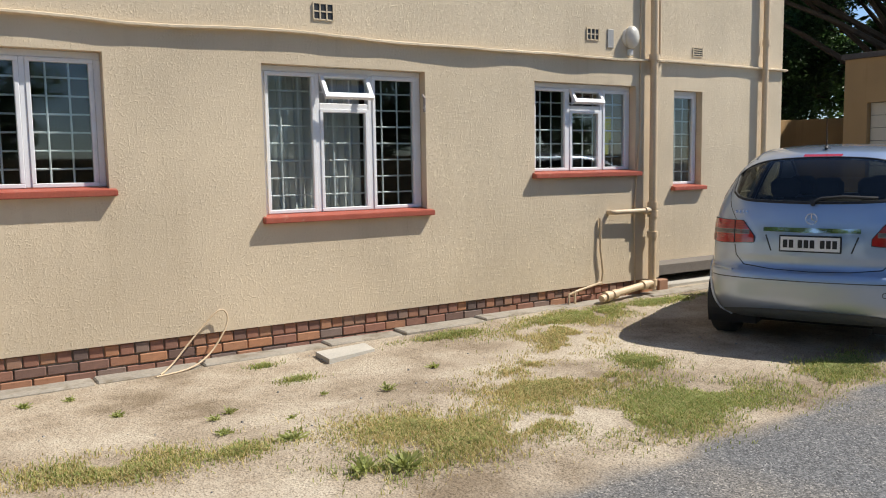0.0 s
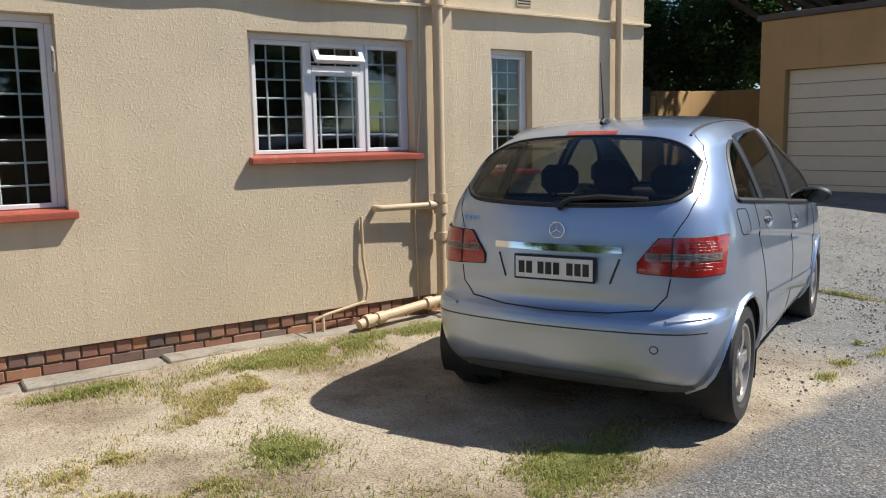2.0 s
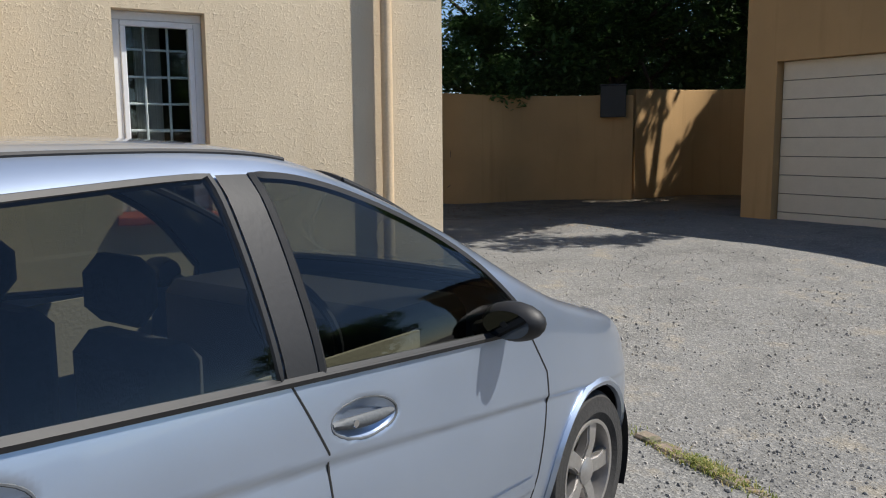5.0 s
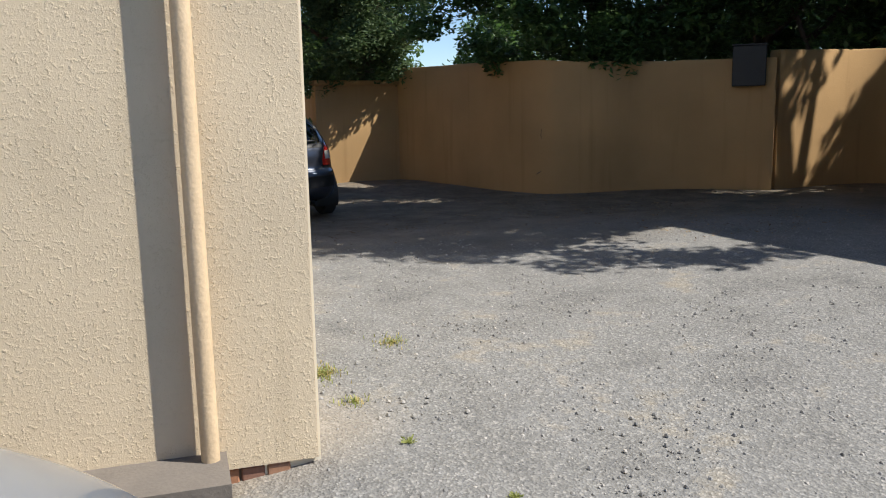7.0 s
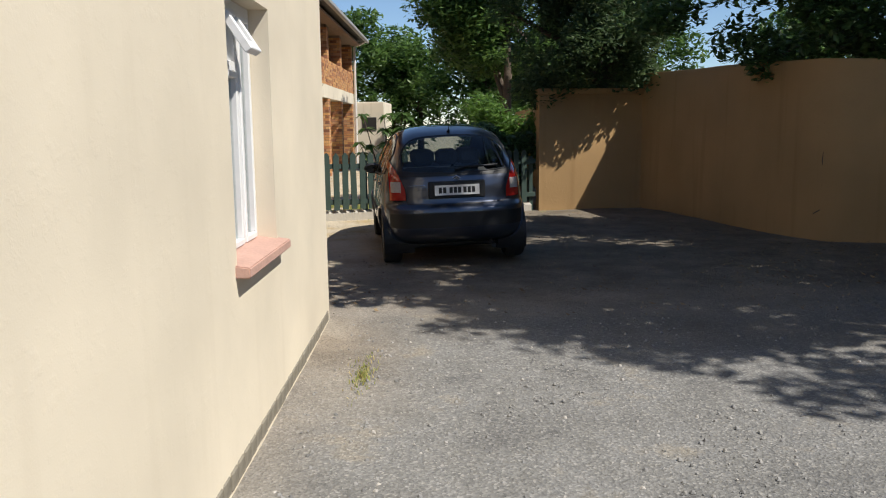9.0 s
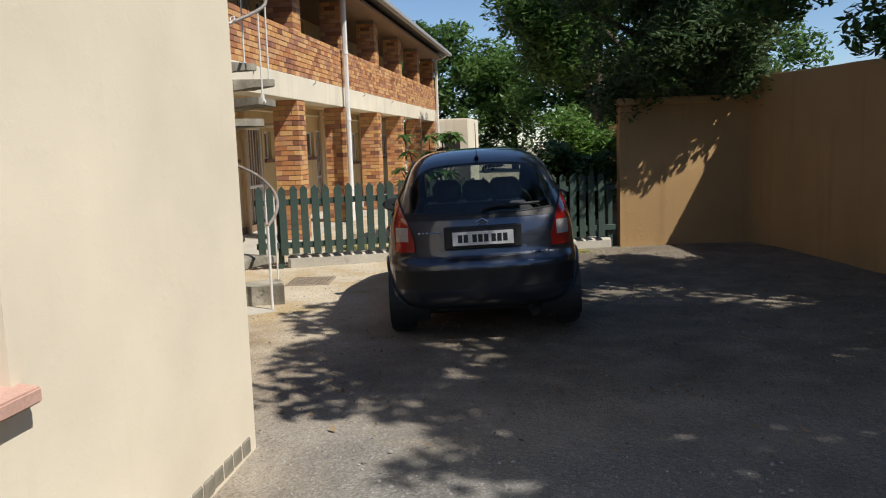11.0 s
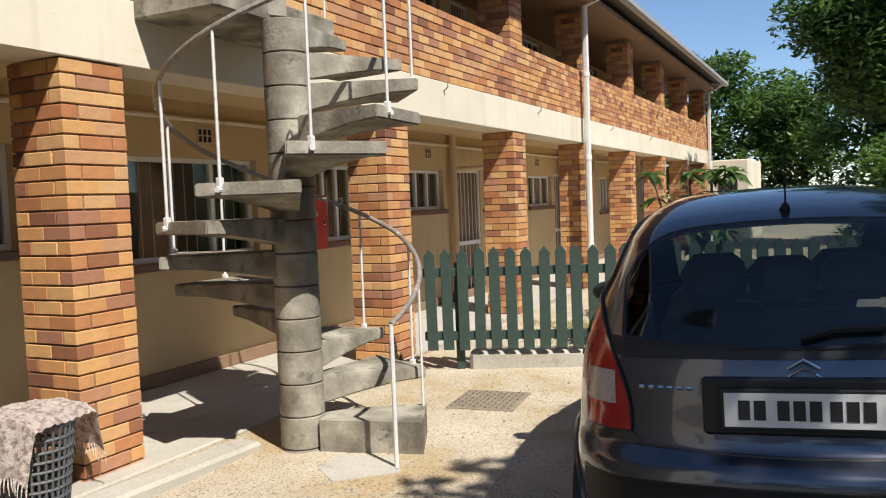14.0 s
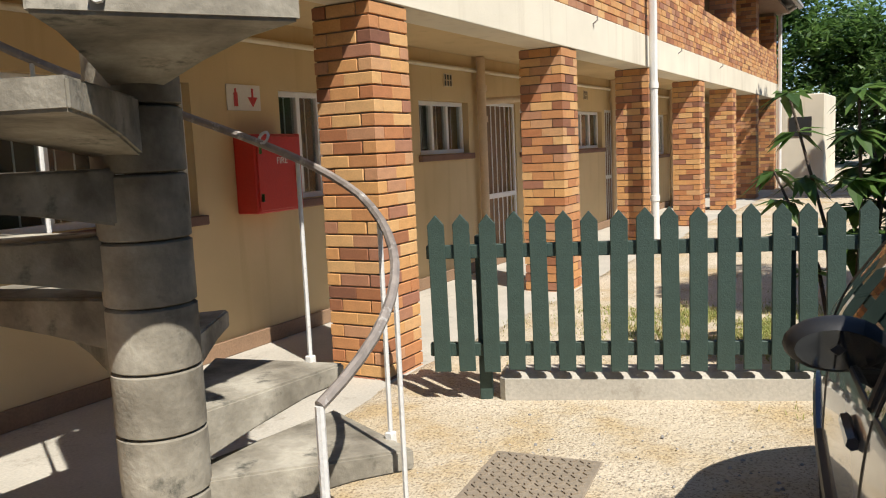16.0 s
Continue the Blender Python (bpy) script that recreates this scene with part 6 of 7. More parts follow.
def cornice(name, x0, x1, y, z, wave):
    """A thin, slightly wavy moulding that throws the shadow along the wall."""
    bm = bmesh.new()
    n = int((x1 - x0) / 0.12)
    rows = []
    for i in range(n + 1):
        x = x0 + (x1 - x0) * i / n
        dz = wave * noise.noise((x * 0.9, y, 2)) + 0.006 * noise.noise((x * 4, 0, 5))
        d = 0.055 + 0.02 * noise.noise((x * 1.4, 8, y))
        rows.append([bm.verts.new(p) for p in ((x, y + 0.01, z + dz - 0.012), (x, y - d, z + dz - 0.004), (x, y - d, z + dz + 0.014), (x, y + 0.01, z + dz + 0.03))])
    for a, b in zip(rows, rows[1:]):
        for k in range(3):
            bm.faces.new((a[k], b[k], b[k + 1], a[k + 1]))
    bm.faces.new(rows[0])
    bm.faces.new(rows[-1][::-1])
    bmesh.ops.recalc_face_normals(bm, faces=bm.faces)
    solo(name, bm, M_house, "wavy cream plaster string course along the wall", "trim", kind="structure")


cornice("trim_main", X0, STEP, FY, 2.83, 0.03)
cornice("trim_set_back", STEP, CX + 0.05, SY, 2.95, 0.012)


def pipe(name, pts, r, label, collars=(), material=None):
    p = thing(name, pose(0, 0, 0), label, "pipe")
    part("pipe_run", tube(pts, r, sides=14), material or M_pipe, p, smooth=True)
    for c, d, rr in collars:
        c, d = Vector(c), Vector(d).normalized()
        part("collar", tube([c - d * 0.035, c - d * 0.03, c + d * 0.03, c + d * 0.035], rr, sides=14), material or M_pipe, p, smooth=True)
    return p


PX, PY = 7.12, FY - 0.085
pipe("downpipe", [(PX, PY, 0.22), (PX, PY, 5.5)], 0.045, "cream painted soil pipe on the house wall", [((PX, PY, z), (0, 0, 1), 0.062) for z in (0.30, 0.86, 1.10, 1.20, 2.87, 4.4)])
pipe("downpipe", [(9.98, SY - 0.075, 0.25), (9.98, SY - 0.075, 5.5)], 0.040, "cream painted downpipe on the set-back wall", [((9.98, SY - 0.075, z), (0, 0, 1), 0.052) for z in (3.3,)])
pipe("waste_pipe", [(6.50, FY + 0.02, 1.14), (6.50, FY - 0.06, 1.14), (6.53, PY + 0.01, 1.14), (PX, PY, 1.14)], 0.028, "cream waste pipe running into the soil pipe", [((PX - 0.09, PY, 1.14), (1, 0, 0), 0.04)])
pipe("drain_pipe", [(6.20, FY - 0.22, 0.21), (6.32, FY - 0.20, 0.235), (PX, FY - 0.10, 0.30)], 0.040, "thick cream drain pipe lying along the plinth", [((6.30, FY - 0.205, 0.23), (1, 0.1, 0.08), 0.056), ((6.95, FY - 0.125, 0.286), (1, 0.1, 0.08), 0.055), ((6.42, FY - 0.19, 0.24), (1, 0.1, 0.08), 0.052)])
pipe("water_pipe", [(6.36, FY - 0.02, 1.08), (6.36, FY - 0.03, 0.72), (6.40, FY - 0.03, 0.48), (6.37, FY - 0.04, 0.36), (6.0, FY - 0.05, 0.30), (5.88, FY - 0.05, 0.27), (5.88, FY - 0.05, 0.15)], 0.013, "thin cream water pipe with a tap bend")
pipe("water_pipe", [(5.96, FY - 0.05, 0.30), (5.96, FY - 0.06, 0.13)], 0.013, "thin short water pipe at the plinth")
pipe("cable", [(6.98, FY - 0.012, 5.4), (6.98, FY - 0.012, 2.0), (6.93, FY - 0.014, 1.5), (6.90, FY - 0.012, 1.1), (6.92, FY - 0.012, 0.3)], 0.010, "thin cream cable clipped to the house wall")
pipe("cable", [(7.27, FY - 0.02, 2.9), (7.27, FY - 0.02, 5.5)], 0.022, "cream conduit beside the soil pipe")
pts = [(1.50, FY - 0.22, 0.09), (1.62, FY - 0.12, 0.14), (1.85, FY - 0.06, 0.36), (2.03, FY - 0.05, 0.52), (2.10, FY - 0.06, 0.48), (2.07, FY - 0.08, 0.36), (1.92, FY - 0.12, 0.18), (1.72, FY - 0.2, 0.10), (1.4, FY - 0.26, 0.085)]
fine = []
for i in range(len(pts) - 1):
    p0, p1, p2, p3 = [Vector(pts[max(0, min(len(pts) - 1, i + k))]) for k in (-1, 0, 1, 2)]
    for t in (0, 0.25, 0.5, 0.75):
        fine.append(0.5 * ((2 * p1) + (p2 - p0) * t + (2 * p0 - 5 * p1 + 4 * p2 - p3) * t * t + (3 * p1 - p0 - 3 * p2 + p3) * t**3))
pipe("loose_cable", fine, 0.007, "loose loop of cream cable sticking out of the plinth", material=M_pipe)
lampo = thing("wall_lamp", pose(6.80, FY, 3.08), "round white bulkhead lamp on the house wall", "lamp")
part("back_plate", tube([(0, 0.0, 0), (0, -0.04, 0)], 0.105, sides=26), M_wpipe, lampo, smooth=True)
bm = bmesh.new()
bmesh.ops.create_uvsphere(bm, u_segments=24, v_segments=14, radius=1, matrix=Matrix.Translation((0, -0.045, 0)) @ Matrix.Diagonal((0.095, 0.075, 0.125, 1)))
part("globe", bm, mat("opal_globe", (0.62, 0.58, 0.50), 0.35, var=0.1), lampo, "dusty opal globe", smooth=True)
part("bracket", bx(-0.03, -0.05, -0.20, 0.03, 0, -0.13, 0.01), M_wpipe, lampo)
box = thing("junction_box", pose(6.47, FY, 2.95), "small grey cover plate on the house wall", "box")
part("cover", bx(0, -0.012, 0, 0.09, 0, 0.20, 0.004), M_gutter, box)
solo("hook", tube([(4.09, FY - 0.03, 2.20), (4.09, FY - 0.035, 2.33), (4.09, FY, 2.36)], 0.012, sides=8), M_rail, "small rusty hinge hook beside the window", "hook")
gp = solo("gutter_end", bx(NX - 0.5, NY + 0.01, 2.93, NX - 0.02, NY + 0.12, 3.03, 0.01), M_roof, "dark gutter end at the back corner of the house", "gutter", kind="structure")

# apron, slabs and kerbs
bm = bmesh.new()
rngA = random.Random(3)
M_apron = mat("worn_apron_concrete", (0.31, 0.275, 0.22), 0.95, var=0.3, scale=3, fine=50, bump=0.5, dist=0.006, dirt=((0.20, 0.165, 0.115), 0.52, 4))
apron = thing("apron", pose(0, 0, 0), "broken concrete apron strip along the house plinth", "apron", kind="structure")
x = -4.0
while x < 7.6:
    l = rngA.uniform(0.7, 1.5)
    part("slab", bx(x, FY - 0.19 + rngA.uniform(-0.03, 0.02), 0.0, x + l - 0.012, FY + 0.03, ground_z(x + l / 2, FY) + 0.014 + rngA.uniform(-0.008, 0.008), 0.012), M_apron, apron)
    x += l
part("slab", bx(7.62, SY - 0.46, 0.0, 10.2, SY + 0.03, 0.20, 0.012), M_slab, apron)
solo("paving_slab", prism([(2.72, 6.02), (3.20, 6.14), (3.24, 6.40), (2.74, 6.34)], 0.05, 0.138), M_slab, "loose square concrete paving slab on the sand", "slab")
solo("clay_block", bx(7.42, 6.82, 0.12, 7.58, 6.92, 0.28, 0.01), M_plinth, "small clay block standing by the soil pipe", "block")
kerb = thing("broken_kerb", pose(0, 0, 0), "row of broken kerb stones with weeds between sand and gravel", "kerb")
M_edging = mat("weathered_edging", (0.24, 0.19, 0.15), 0.95, var=0.35, scale=4, fine=50, bump=0.5, dist=0.005, dirt=((0.12, 0.12, 0.07), 0.5, 8))
for k in range(6):
    y = 4.55 + k * 0.15
    part("kerb_stone", bx(10.56 + rngA.uniform(-0.02, 0.02), y, 0.05, 10.66 + rngA.uniform(-0.02, 0.02), y + 0.135, ground_z(10.6, y) + 0.03 + rngA.uniform(-0.03, 0.0), 0.012), M_edging, kerb)
for (x, y, a, l) in ((7.97, 14.65, 88, 1.25),):
    solo("concrete_kerb", bx(0, -0.10, 0.38, l, 0.10, 0.545, 0.02), M_slab, "rough concrete kerb lying in the sand", "kerb", m=pose(x, y, 0, 0, 0, a))
solo("concrete_pad", prism([(8.40, 15.93), (8.86, 15.58), (9.12, 15.86), (8.95, 16.10)], 0.42, 0.487), M_slab, "flat concrete pad at the foot of the spiral stair", "slab")
mh = thing("manhole_cover", pose(8.95, 17.42, ground_z(8.95, 17.4), 0, 0, 8), "square chequered steel manhole cover set in the sand", "manhole cover")
M_rust = mat("dusty_steel_plate", (0.30, 0.25, 0.19), 0.7, metal=0.3, var=0.2)
part("plate", bx(-0.25, -0.27, -0.02, 0.25, 0.27, 0.012, 0.004), M_rust, mh)
bm = bmesh.new()
for i in range(11):
    for j in range(12):
        a = 45 if (i + j) % 2 else -45
        bx(-0.016, -0.006, 0, 0.016, 0.006, 0.008, 0, bm, pose(-0.21 + i * 0.042, -0.23 + j * 0.042, 0.011, 0, 0, a))
part("tread_studs", bm, M_rust, mh)

# ---- flats fittings ----
def flat_at(y, depth, z):
    return FLAT @ Vector((fu(y), depth, z))


pipe("downpipe", [flat_at(24.62, -0.10, 0.47), flat_at(24.62, -0.10, 4.95), flat_at(24.62, -0.3, 5.05), flat_at(24.62, -0.5, 5.16)], 0.05, "white painted downpipe down the front of the flats", [(flat_at(24.62, -0.10, z), (0, 0, 1), 0.06) for z in (1.2, 2.6, 3.9)], M_wpipe)
pipe("downpipe", [flat_at(37.5, -0.08, 0.47), flat_at(37.5, -0.08, 4.95), flat_at(37.5, -0.3, 5.05), flat_at(37.5, -0.5, 5.16)], 0.05, "white painted downpipe at the far end of the flats", (), M_wpipe)
for y in (22.85, 27.9, 32.0):
    pipe("soil_pipe", [flat_at(y, BACK - 0.08, 0.47), flat_at(y, BACK - 0.08, 2.95)], 0.05, "ochre painted soil pipe on the flats wall", [(flat_at(y, BACK - 0.08, z), (0, 0, 1), 0.065) for z in (2.25, 2.6)])
    pipe("waste_pipe", [flat_at(y, BACK - 0.08, 2.45), flat_at(y + 0.75, BACK - 0.5, 2.5), flat_at(y + 0.8, BACK - 0.52, 2.6), flat_at(y + 0.8, BACK - 0.52, 2.94)], 0.04, "ochre painted waste pipe under the gallery", [(flat_at(y + 0.8, BACK - 0.52, 2.75), (0, 0, 1), 0.055)])
pipe("conduit", [flat_at(12, BACK - 0.03, 2.80), flat_at(37, BACK - 0.03, 2.80)], 0.022, "pale conduit along the top of the flats wall", (), M_beam)
for y in (17.65, 22.1, 26.6, 30.5):
    vent(FLAT @ pose(fu(y), BACK, 2.60), 3, 2, 0.18, 0.13)
solo("wall_skirting", bx(0, BACK - 0.03, Z_FLOOR + 0.031, LF, BACK - 0.001, Z_FLOOR + 0.15, 0.005), M_ceil, "brown brick skirting along the flats wall", "baseboard", kind="structure", m=FLAT)


def fire_box(y0, y1, z0, z1, lettered):
    w, h = y1 - y0, z1 - z0
    f = thing("fire_hose_box", FLAT @ pose(fu(y0), BACK, z0), "red steel fire hose box on the flats wall", "fire box", "fire boxes")
    part("cabinet", bx(0, -0.20, 0, w, -0.002, h, 0.008), M_box_red, f)
    part("box_door", bx(0.02, -0.212, 0.02, w - 0.02, -0.201, h - 0.02, 0.004), M_box_red, f)
    part("hinge", bx(0.03, -0.22, h * 0.75, 0.06, -0.213, h * 0.85), M_chrome, f)
    part("hinge", bx(0.03, -0.22, h * 0.15, 0.06, -0.213, h * 0.25), M_chrome, f)
    part("latch", bx(w - 0.10, -0.225, h * 0.45, w - 0.06, -0.213, h * 0.55, 0.004), M_chrome, f)
    if lettered:
        cu = bpy.data.curves.new("lettering", "FONT")
        cu.body = "FIRE"
        cu.size = 0.07
        cu.extrude = 0.001
        cu.materials.append(M_sign)
        o = new("lettering", cu)
        o.parent = f
        o.matrix_local = pose(w * 0.42, -0.215, h * 0.62, 90, 0, 0)


fire_box(18.83, 19.36, 1.52, 2.10, True)
fire_box(32.3, 33.0, 1.58, 2.09, False)
sg = thing("safety_sign", FLAT @ pose(fu(18.80), BACK, 2.28), "white safety sign with red symbols on the flats wall", "sign")
part("board", bx(0, -0.008, 0, 0.36, -0.001, 0.19, 0.002), M_sign, sg)
bm = bx(0.07, -0.011, 0.03, 0.11, -0.009, 0.13)
bx(0.08, -0.011, 0.13, 0.10, -0.009, 0.16, 0, bm)
part("extinguisher_symbol", bm, M_box_red, sg)
bm = bmesh.new()
bx(0.26, -0.011, 0.09, 0.28, -0.009, 0.165, 0, bm)
bm.faces.new([bm.verts.new(p) for p in ((0.215, -0.010, 0.10), (0.27, -0.010, 0.025), (0.325, -0.010, 0.10))])
part("arrow_symbol", bm, M_box_red, sg)
for y in (16.2, 19.7, 22.6, 26.4, 29.6):
    solo("bracket_hook", tube([flat_at(y, 0.01, Z_BT - 0.10), flat_at(y, -0.05, Z_BT - 0.06), flat_at(y, -0.05, Z_BT - 0.02)], 0.008, sides=6), M_rail, "small bent bracket on the gallery beam", "hook", "beam hooks")
# landing of the stair
ld = thing("stair_landing", FLAT, "concrete landing slab from the gallery to the spiral stair", "landing")
part("slab", bx(fu(15.55), -0.62, 3.12, fu(16.75), 0.0 - 0.003, 3.25, 0.01), M_conc, ld)
part("landing_rail", tube([(fu(15.57), -0.60, 4.15), (fu(15.57), -0.02, 4.15)], 0.016, sides=8), M_rail, ld)
for k in range(4):
    part("baluster", tube([(fu(15.57), -0.60 + k * 0.18, 3.24), (fu(15.57), -0.60 + k * 0.18, 4.15)], 0.009, sides=6), M_iron, ld)
solo("gallery_rail_post", tube([flat_at(16.9, -0.05, 3.2), flat_at(16.9, -0.05, 4.6)], 0.012, sides=8), M_iron, "white steel post at the gallery opening", "post")

# basket with a rug
bk = thing("laundry_basket", pose(7.64, 14.68, Z_FLOOR + 0.03, 0, 0, 12), "grey plastic laundry basket by the brick pier", "basket")
bm = bmesh.new()
for k in range(34):
    a = 2 * math.pi * k / 34
    c, s_ = math.cos(a), math.sin(a)
    tube([(0.17 * c, 0.15 * s_, 0.0), (0.22 * c, 0.19 * s_, 0.42)], 0.007, bm, 5)
for z in (0.0, 0.05, 0.10, 0.15, 0.20, 0.25, 0.30, 0.36, 0.42):
    q = 0.17 + 0.05 * z / 0.42
    tube([(q * math.cos(2 * math.pi * k / 30), (q - 0.02) * math.sin(2 * math.pi * k / 30), z + 0.008) for k in range(31)], 0.009, bm, 5, False)
part("lattice", bm, M_gplast, bk, smooth=True)
part("base", lathe([(0.16, 0.0), (0.17, 0.012)], sides=26), M_gplast, bk)
rug = thing("rag_rug", pose(7.64, 14.68, Z_FLOOR + 0.03, 0, 0, 12), "pale pink woven rag rug with fringes draped over the basket", "rug")


def rug_at(u, v):
    """A folded cloth lying over the basket's rim: u across the weave, v along it, both from -1 to 1."""
    over = max(0.0, abs(v) - 0.55)
    side = max(0.0, abs(u) - 0.72)
    x = 0.235 * u * (1 - 0.10 * over) + 0.012 * noise.noise((v * 2.5, u * 2, 4))
    y = math.copysign(min(abs(v), 0.55) * 0.40 + over * 0.13, v) + 0.015 * noise.noise((u * 3, v * 2, 9))
    z = 0.475 + 0.035 * math.cos(v * 1.6) * math.cos(u * 1.2) - over * 0.52 - side * 0.16 + 0.016 * noise.noise((u * 2.6, v * 2.6, 0)) + 0.004 * math.sin(v * 46)
    return Vector((x, y, z))


bm = bmesh.new()
n = 64
g = [[bm.verts.new(rug_at(-1 + 2 * i / n, -1 + 2 * j / (2 * n))) for j in range(2 * n + 1)] for i in range(n + 1)]
for i in range(n):
    for j in range(2 * n):
        bm.faces.new((g[i][j], g[i + 1][j], g[i + 1][j + 1], g[i][j + 1]))
bmesh.ops.solidify(bm, geom=list(bm.faces), thickness=0.010)
part("cloth", bm, M_rug, rug, smooth=True)
bm = bmesh.new()
for end in (-1, 1):
    for k in range(26):
        p = rug_at(-0.98 + 1.96 * k / 25, end)
        sway = 0.012 * math.sin(k * 7.3)
        tube([p, p + Vector((sway * 0.5, 0.006 * end, -0.035)), p + Vector((sway, 0.004 * end, -0.075 - 0.012 * math.sin(k * 3.1)))], 0.0042, bm, 4, taper=0.002)
part("fringe", bm, M_rug, rug)

# ---- plants, grass and loose stones ----
def blades(name, patches, per_m2, length, material, label, seed, share):
    rng = random.Random(seed)
    verts, faces = [], []
    for cx, cy, rx, ry, turn, green, dens in patches:
        count = int(math.pi * rx * ry * per_m2 * dens * (green if share == "green" else 1 - green))
        c, s = math.cos(radians(turn)), math.sin(radians(turn))
        for _ in range(count):
            a, r = rng.uniform(0, 2 * math.pi), min(1.9, abs(rng.gauss(0, 0.62)))
            r *= 1 + 0.6 * noise.noise((cx + math.cos(a), cy + math.sin(a), 3))
            u, v = math.cos(a) * r * rx, math.sin(a) * r * ry
            x, y = cx + u * c - v * s, cy + u * s + v * c
            if rng.random() > 0.62 + 1.3 * noise.noise((x * 2.6, y * 2.6, 1.5)) + 0.5 * noise.noise((x * 9, y * 9, 4.5)):
                continue
            z = ground_z(x, y) - 0.004
            l = length * rng.uniform(0.5, 1.3)
            d = rng.uniform(0, 2 * math.pi)
            w = 0.0035
            lean = rng.uniform(0.2, 1.1)
            dx, dy = math.cos(d), math.sin(d)
            k = len(verts)
            verts += [(x - dy * w, y + dx * w, z), (x + dy * w, y - dx * w, z), (x + dx * l * lean * 0.4 + dy * w * 0.7, y + dy * l * lean * 0.4 - dx * w * 0.7, z + l * 0.6), (x + dx * l * lean * 0.4 - dy * w * 0.7, y + dy * l * lean * 0.4 + dx * w * 0.7, z + l * 0.6), (x + dx * l * lean, y + dy * l * lean, z + l * 0.8)]
            faces += [(k, k + 1, k + 2, k + 3), (k + 3, k + 2, k + 4)]
    me = bpy.data.meshes.new(name)
    me.from_pydata(verts, [], faces)
    me.materials.append(material)
    tagged(new(name, me), label, "grass", kind="stuff")


LAWN = [(4.25, 3.55, 0.62, 0.42, -10, 0.85, 1.6), (3.75, 3.45, 0.5, 0.32, 0, 0.7, 1.4), (5.75, 3.52, 0.62, 0.26, 14, 0.8, 1.5), (4.65, 4.5, 0.22, 0.22, 0, 0.85, 1.5),
        (5.9, 6.2, 0.95, 0.24, 4, 0.75, 1.5), (5.2, 6.1, 0.75, 0.30, 8, 0.55, 1.3), (6.9, 6.28, 0.75, 0.18, 4, 0.85, 1.4), (4.1, 6.25, 0.5, 0.13, 0, 0.8, 1.2)]
BLEACHED = [(4.85, 5.6, 0.55, 0.42, 30, 0.18, 1.2), (4.45, 5.15, 0.45, 0.25, 30, 0.15, 1.0), (3.65, 4.4, 0.62, 0.42, 20, 0.25, 1.1), (4.15, 4.3, 0.2, 0.18, 0, 0.5, 1.2), (3.2, 3.8, 0.55, 0.30, 0, 0.4, 1.1),
            (2.45, 4.2, 0.62, 0.36, -8, 0.35, 1.0), (2.55, 3.75, 0.5, 0.3, 0, 0.35, 1.0), (0.75, 4.5, 0.62, 0.34, 0, 0.45, 1.0), (1.4, 4.4, 0.3, 0.2, 0, 0.55, 0.9), (3.9, 4.9, 0.45, 0.2, 20, 0.15, 0.8)]
TUFTS = [(1.95, 3.72, 0.3, 0.22, 0, 0.85, 1.2), (2.3, 5.72, 0.16, 0.10, 0, 0.9, 1.4), (2.26, 6.28, 0.13, 0.08, 0, 0.95, 1.6), (3.88, 6.2, 0.25, 0.10, 0, 0.8, 1.2), (10.61, 5.0, 0.08, 0.5, 0, 0.8, 1.6), (8.44, 3.7, 0.1, 0.07, 0, 0.6, 1.0),
         (8.07, 3.59, 0.09, 0.06, 0, 0.6, 1.0), (9.15, 3.68, 0.32, 0.05, 4, 0.6, 1.0), (10.1, 3.72, 0.16, 0.06, 0, 0.6, 1.0), (10.66, 8.4, 0.10, 0.14, 0, 0.7, 0.7), (10.75, 7.95, 0.10, 0.08, 0, 0.7, 0.6), (11.2, 8.85, 0.12, 0.12, 0, 0.7, 0.3)]
LANE = [(10.75, 11.1, 0.08, 0.4, 0, 0.7, 0.2), (11.8, 19.4, 0.9, 0.15, 20, 0.6, 0.8), (9.5, 20.5, 1.5, 1.0, 0, 0.8, 0.5)]
PATCHES = LAWN + BLEACHED + TUFTS + LANE
blades("grass", PATCHES, 15000, 0.036, M_grass_green, "short green lawn grass in patches on the sand", 1, "green")
blades("dry_grass", PATCHES, 20000, 0.032, M_grass_dry, "sun-bleached dry grass in patches on the sand", 2, "dry")


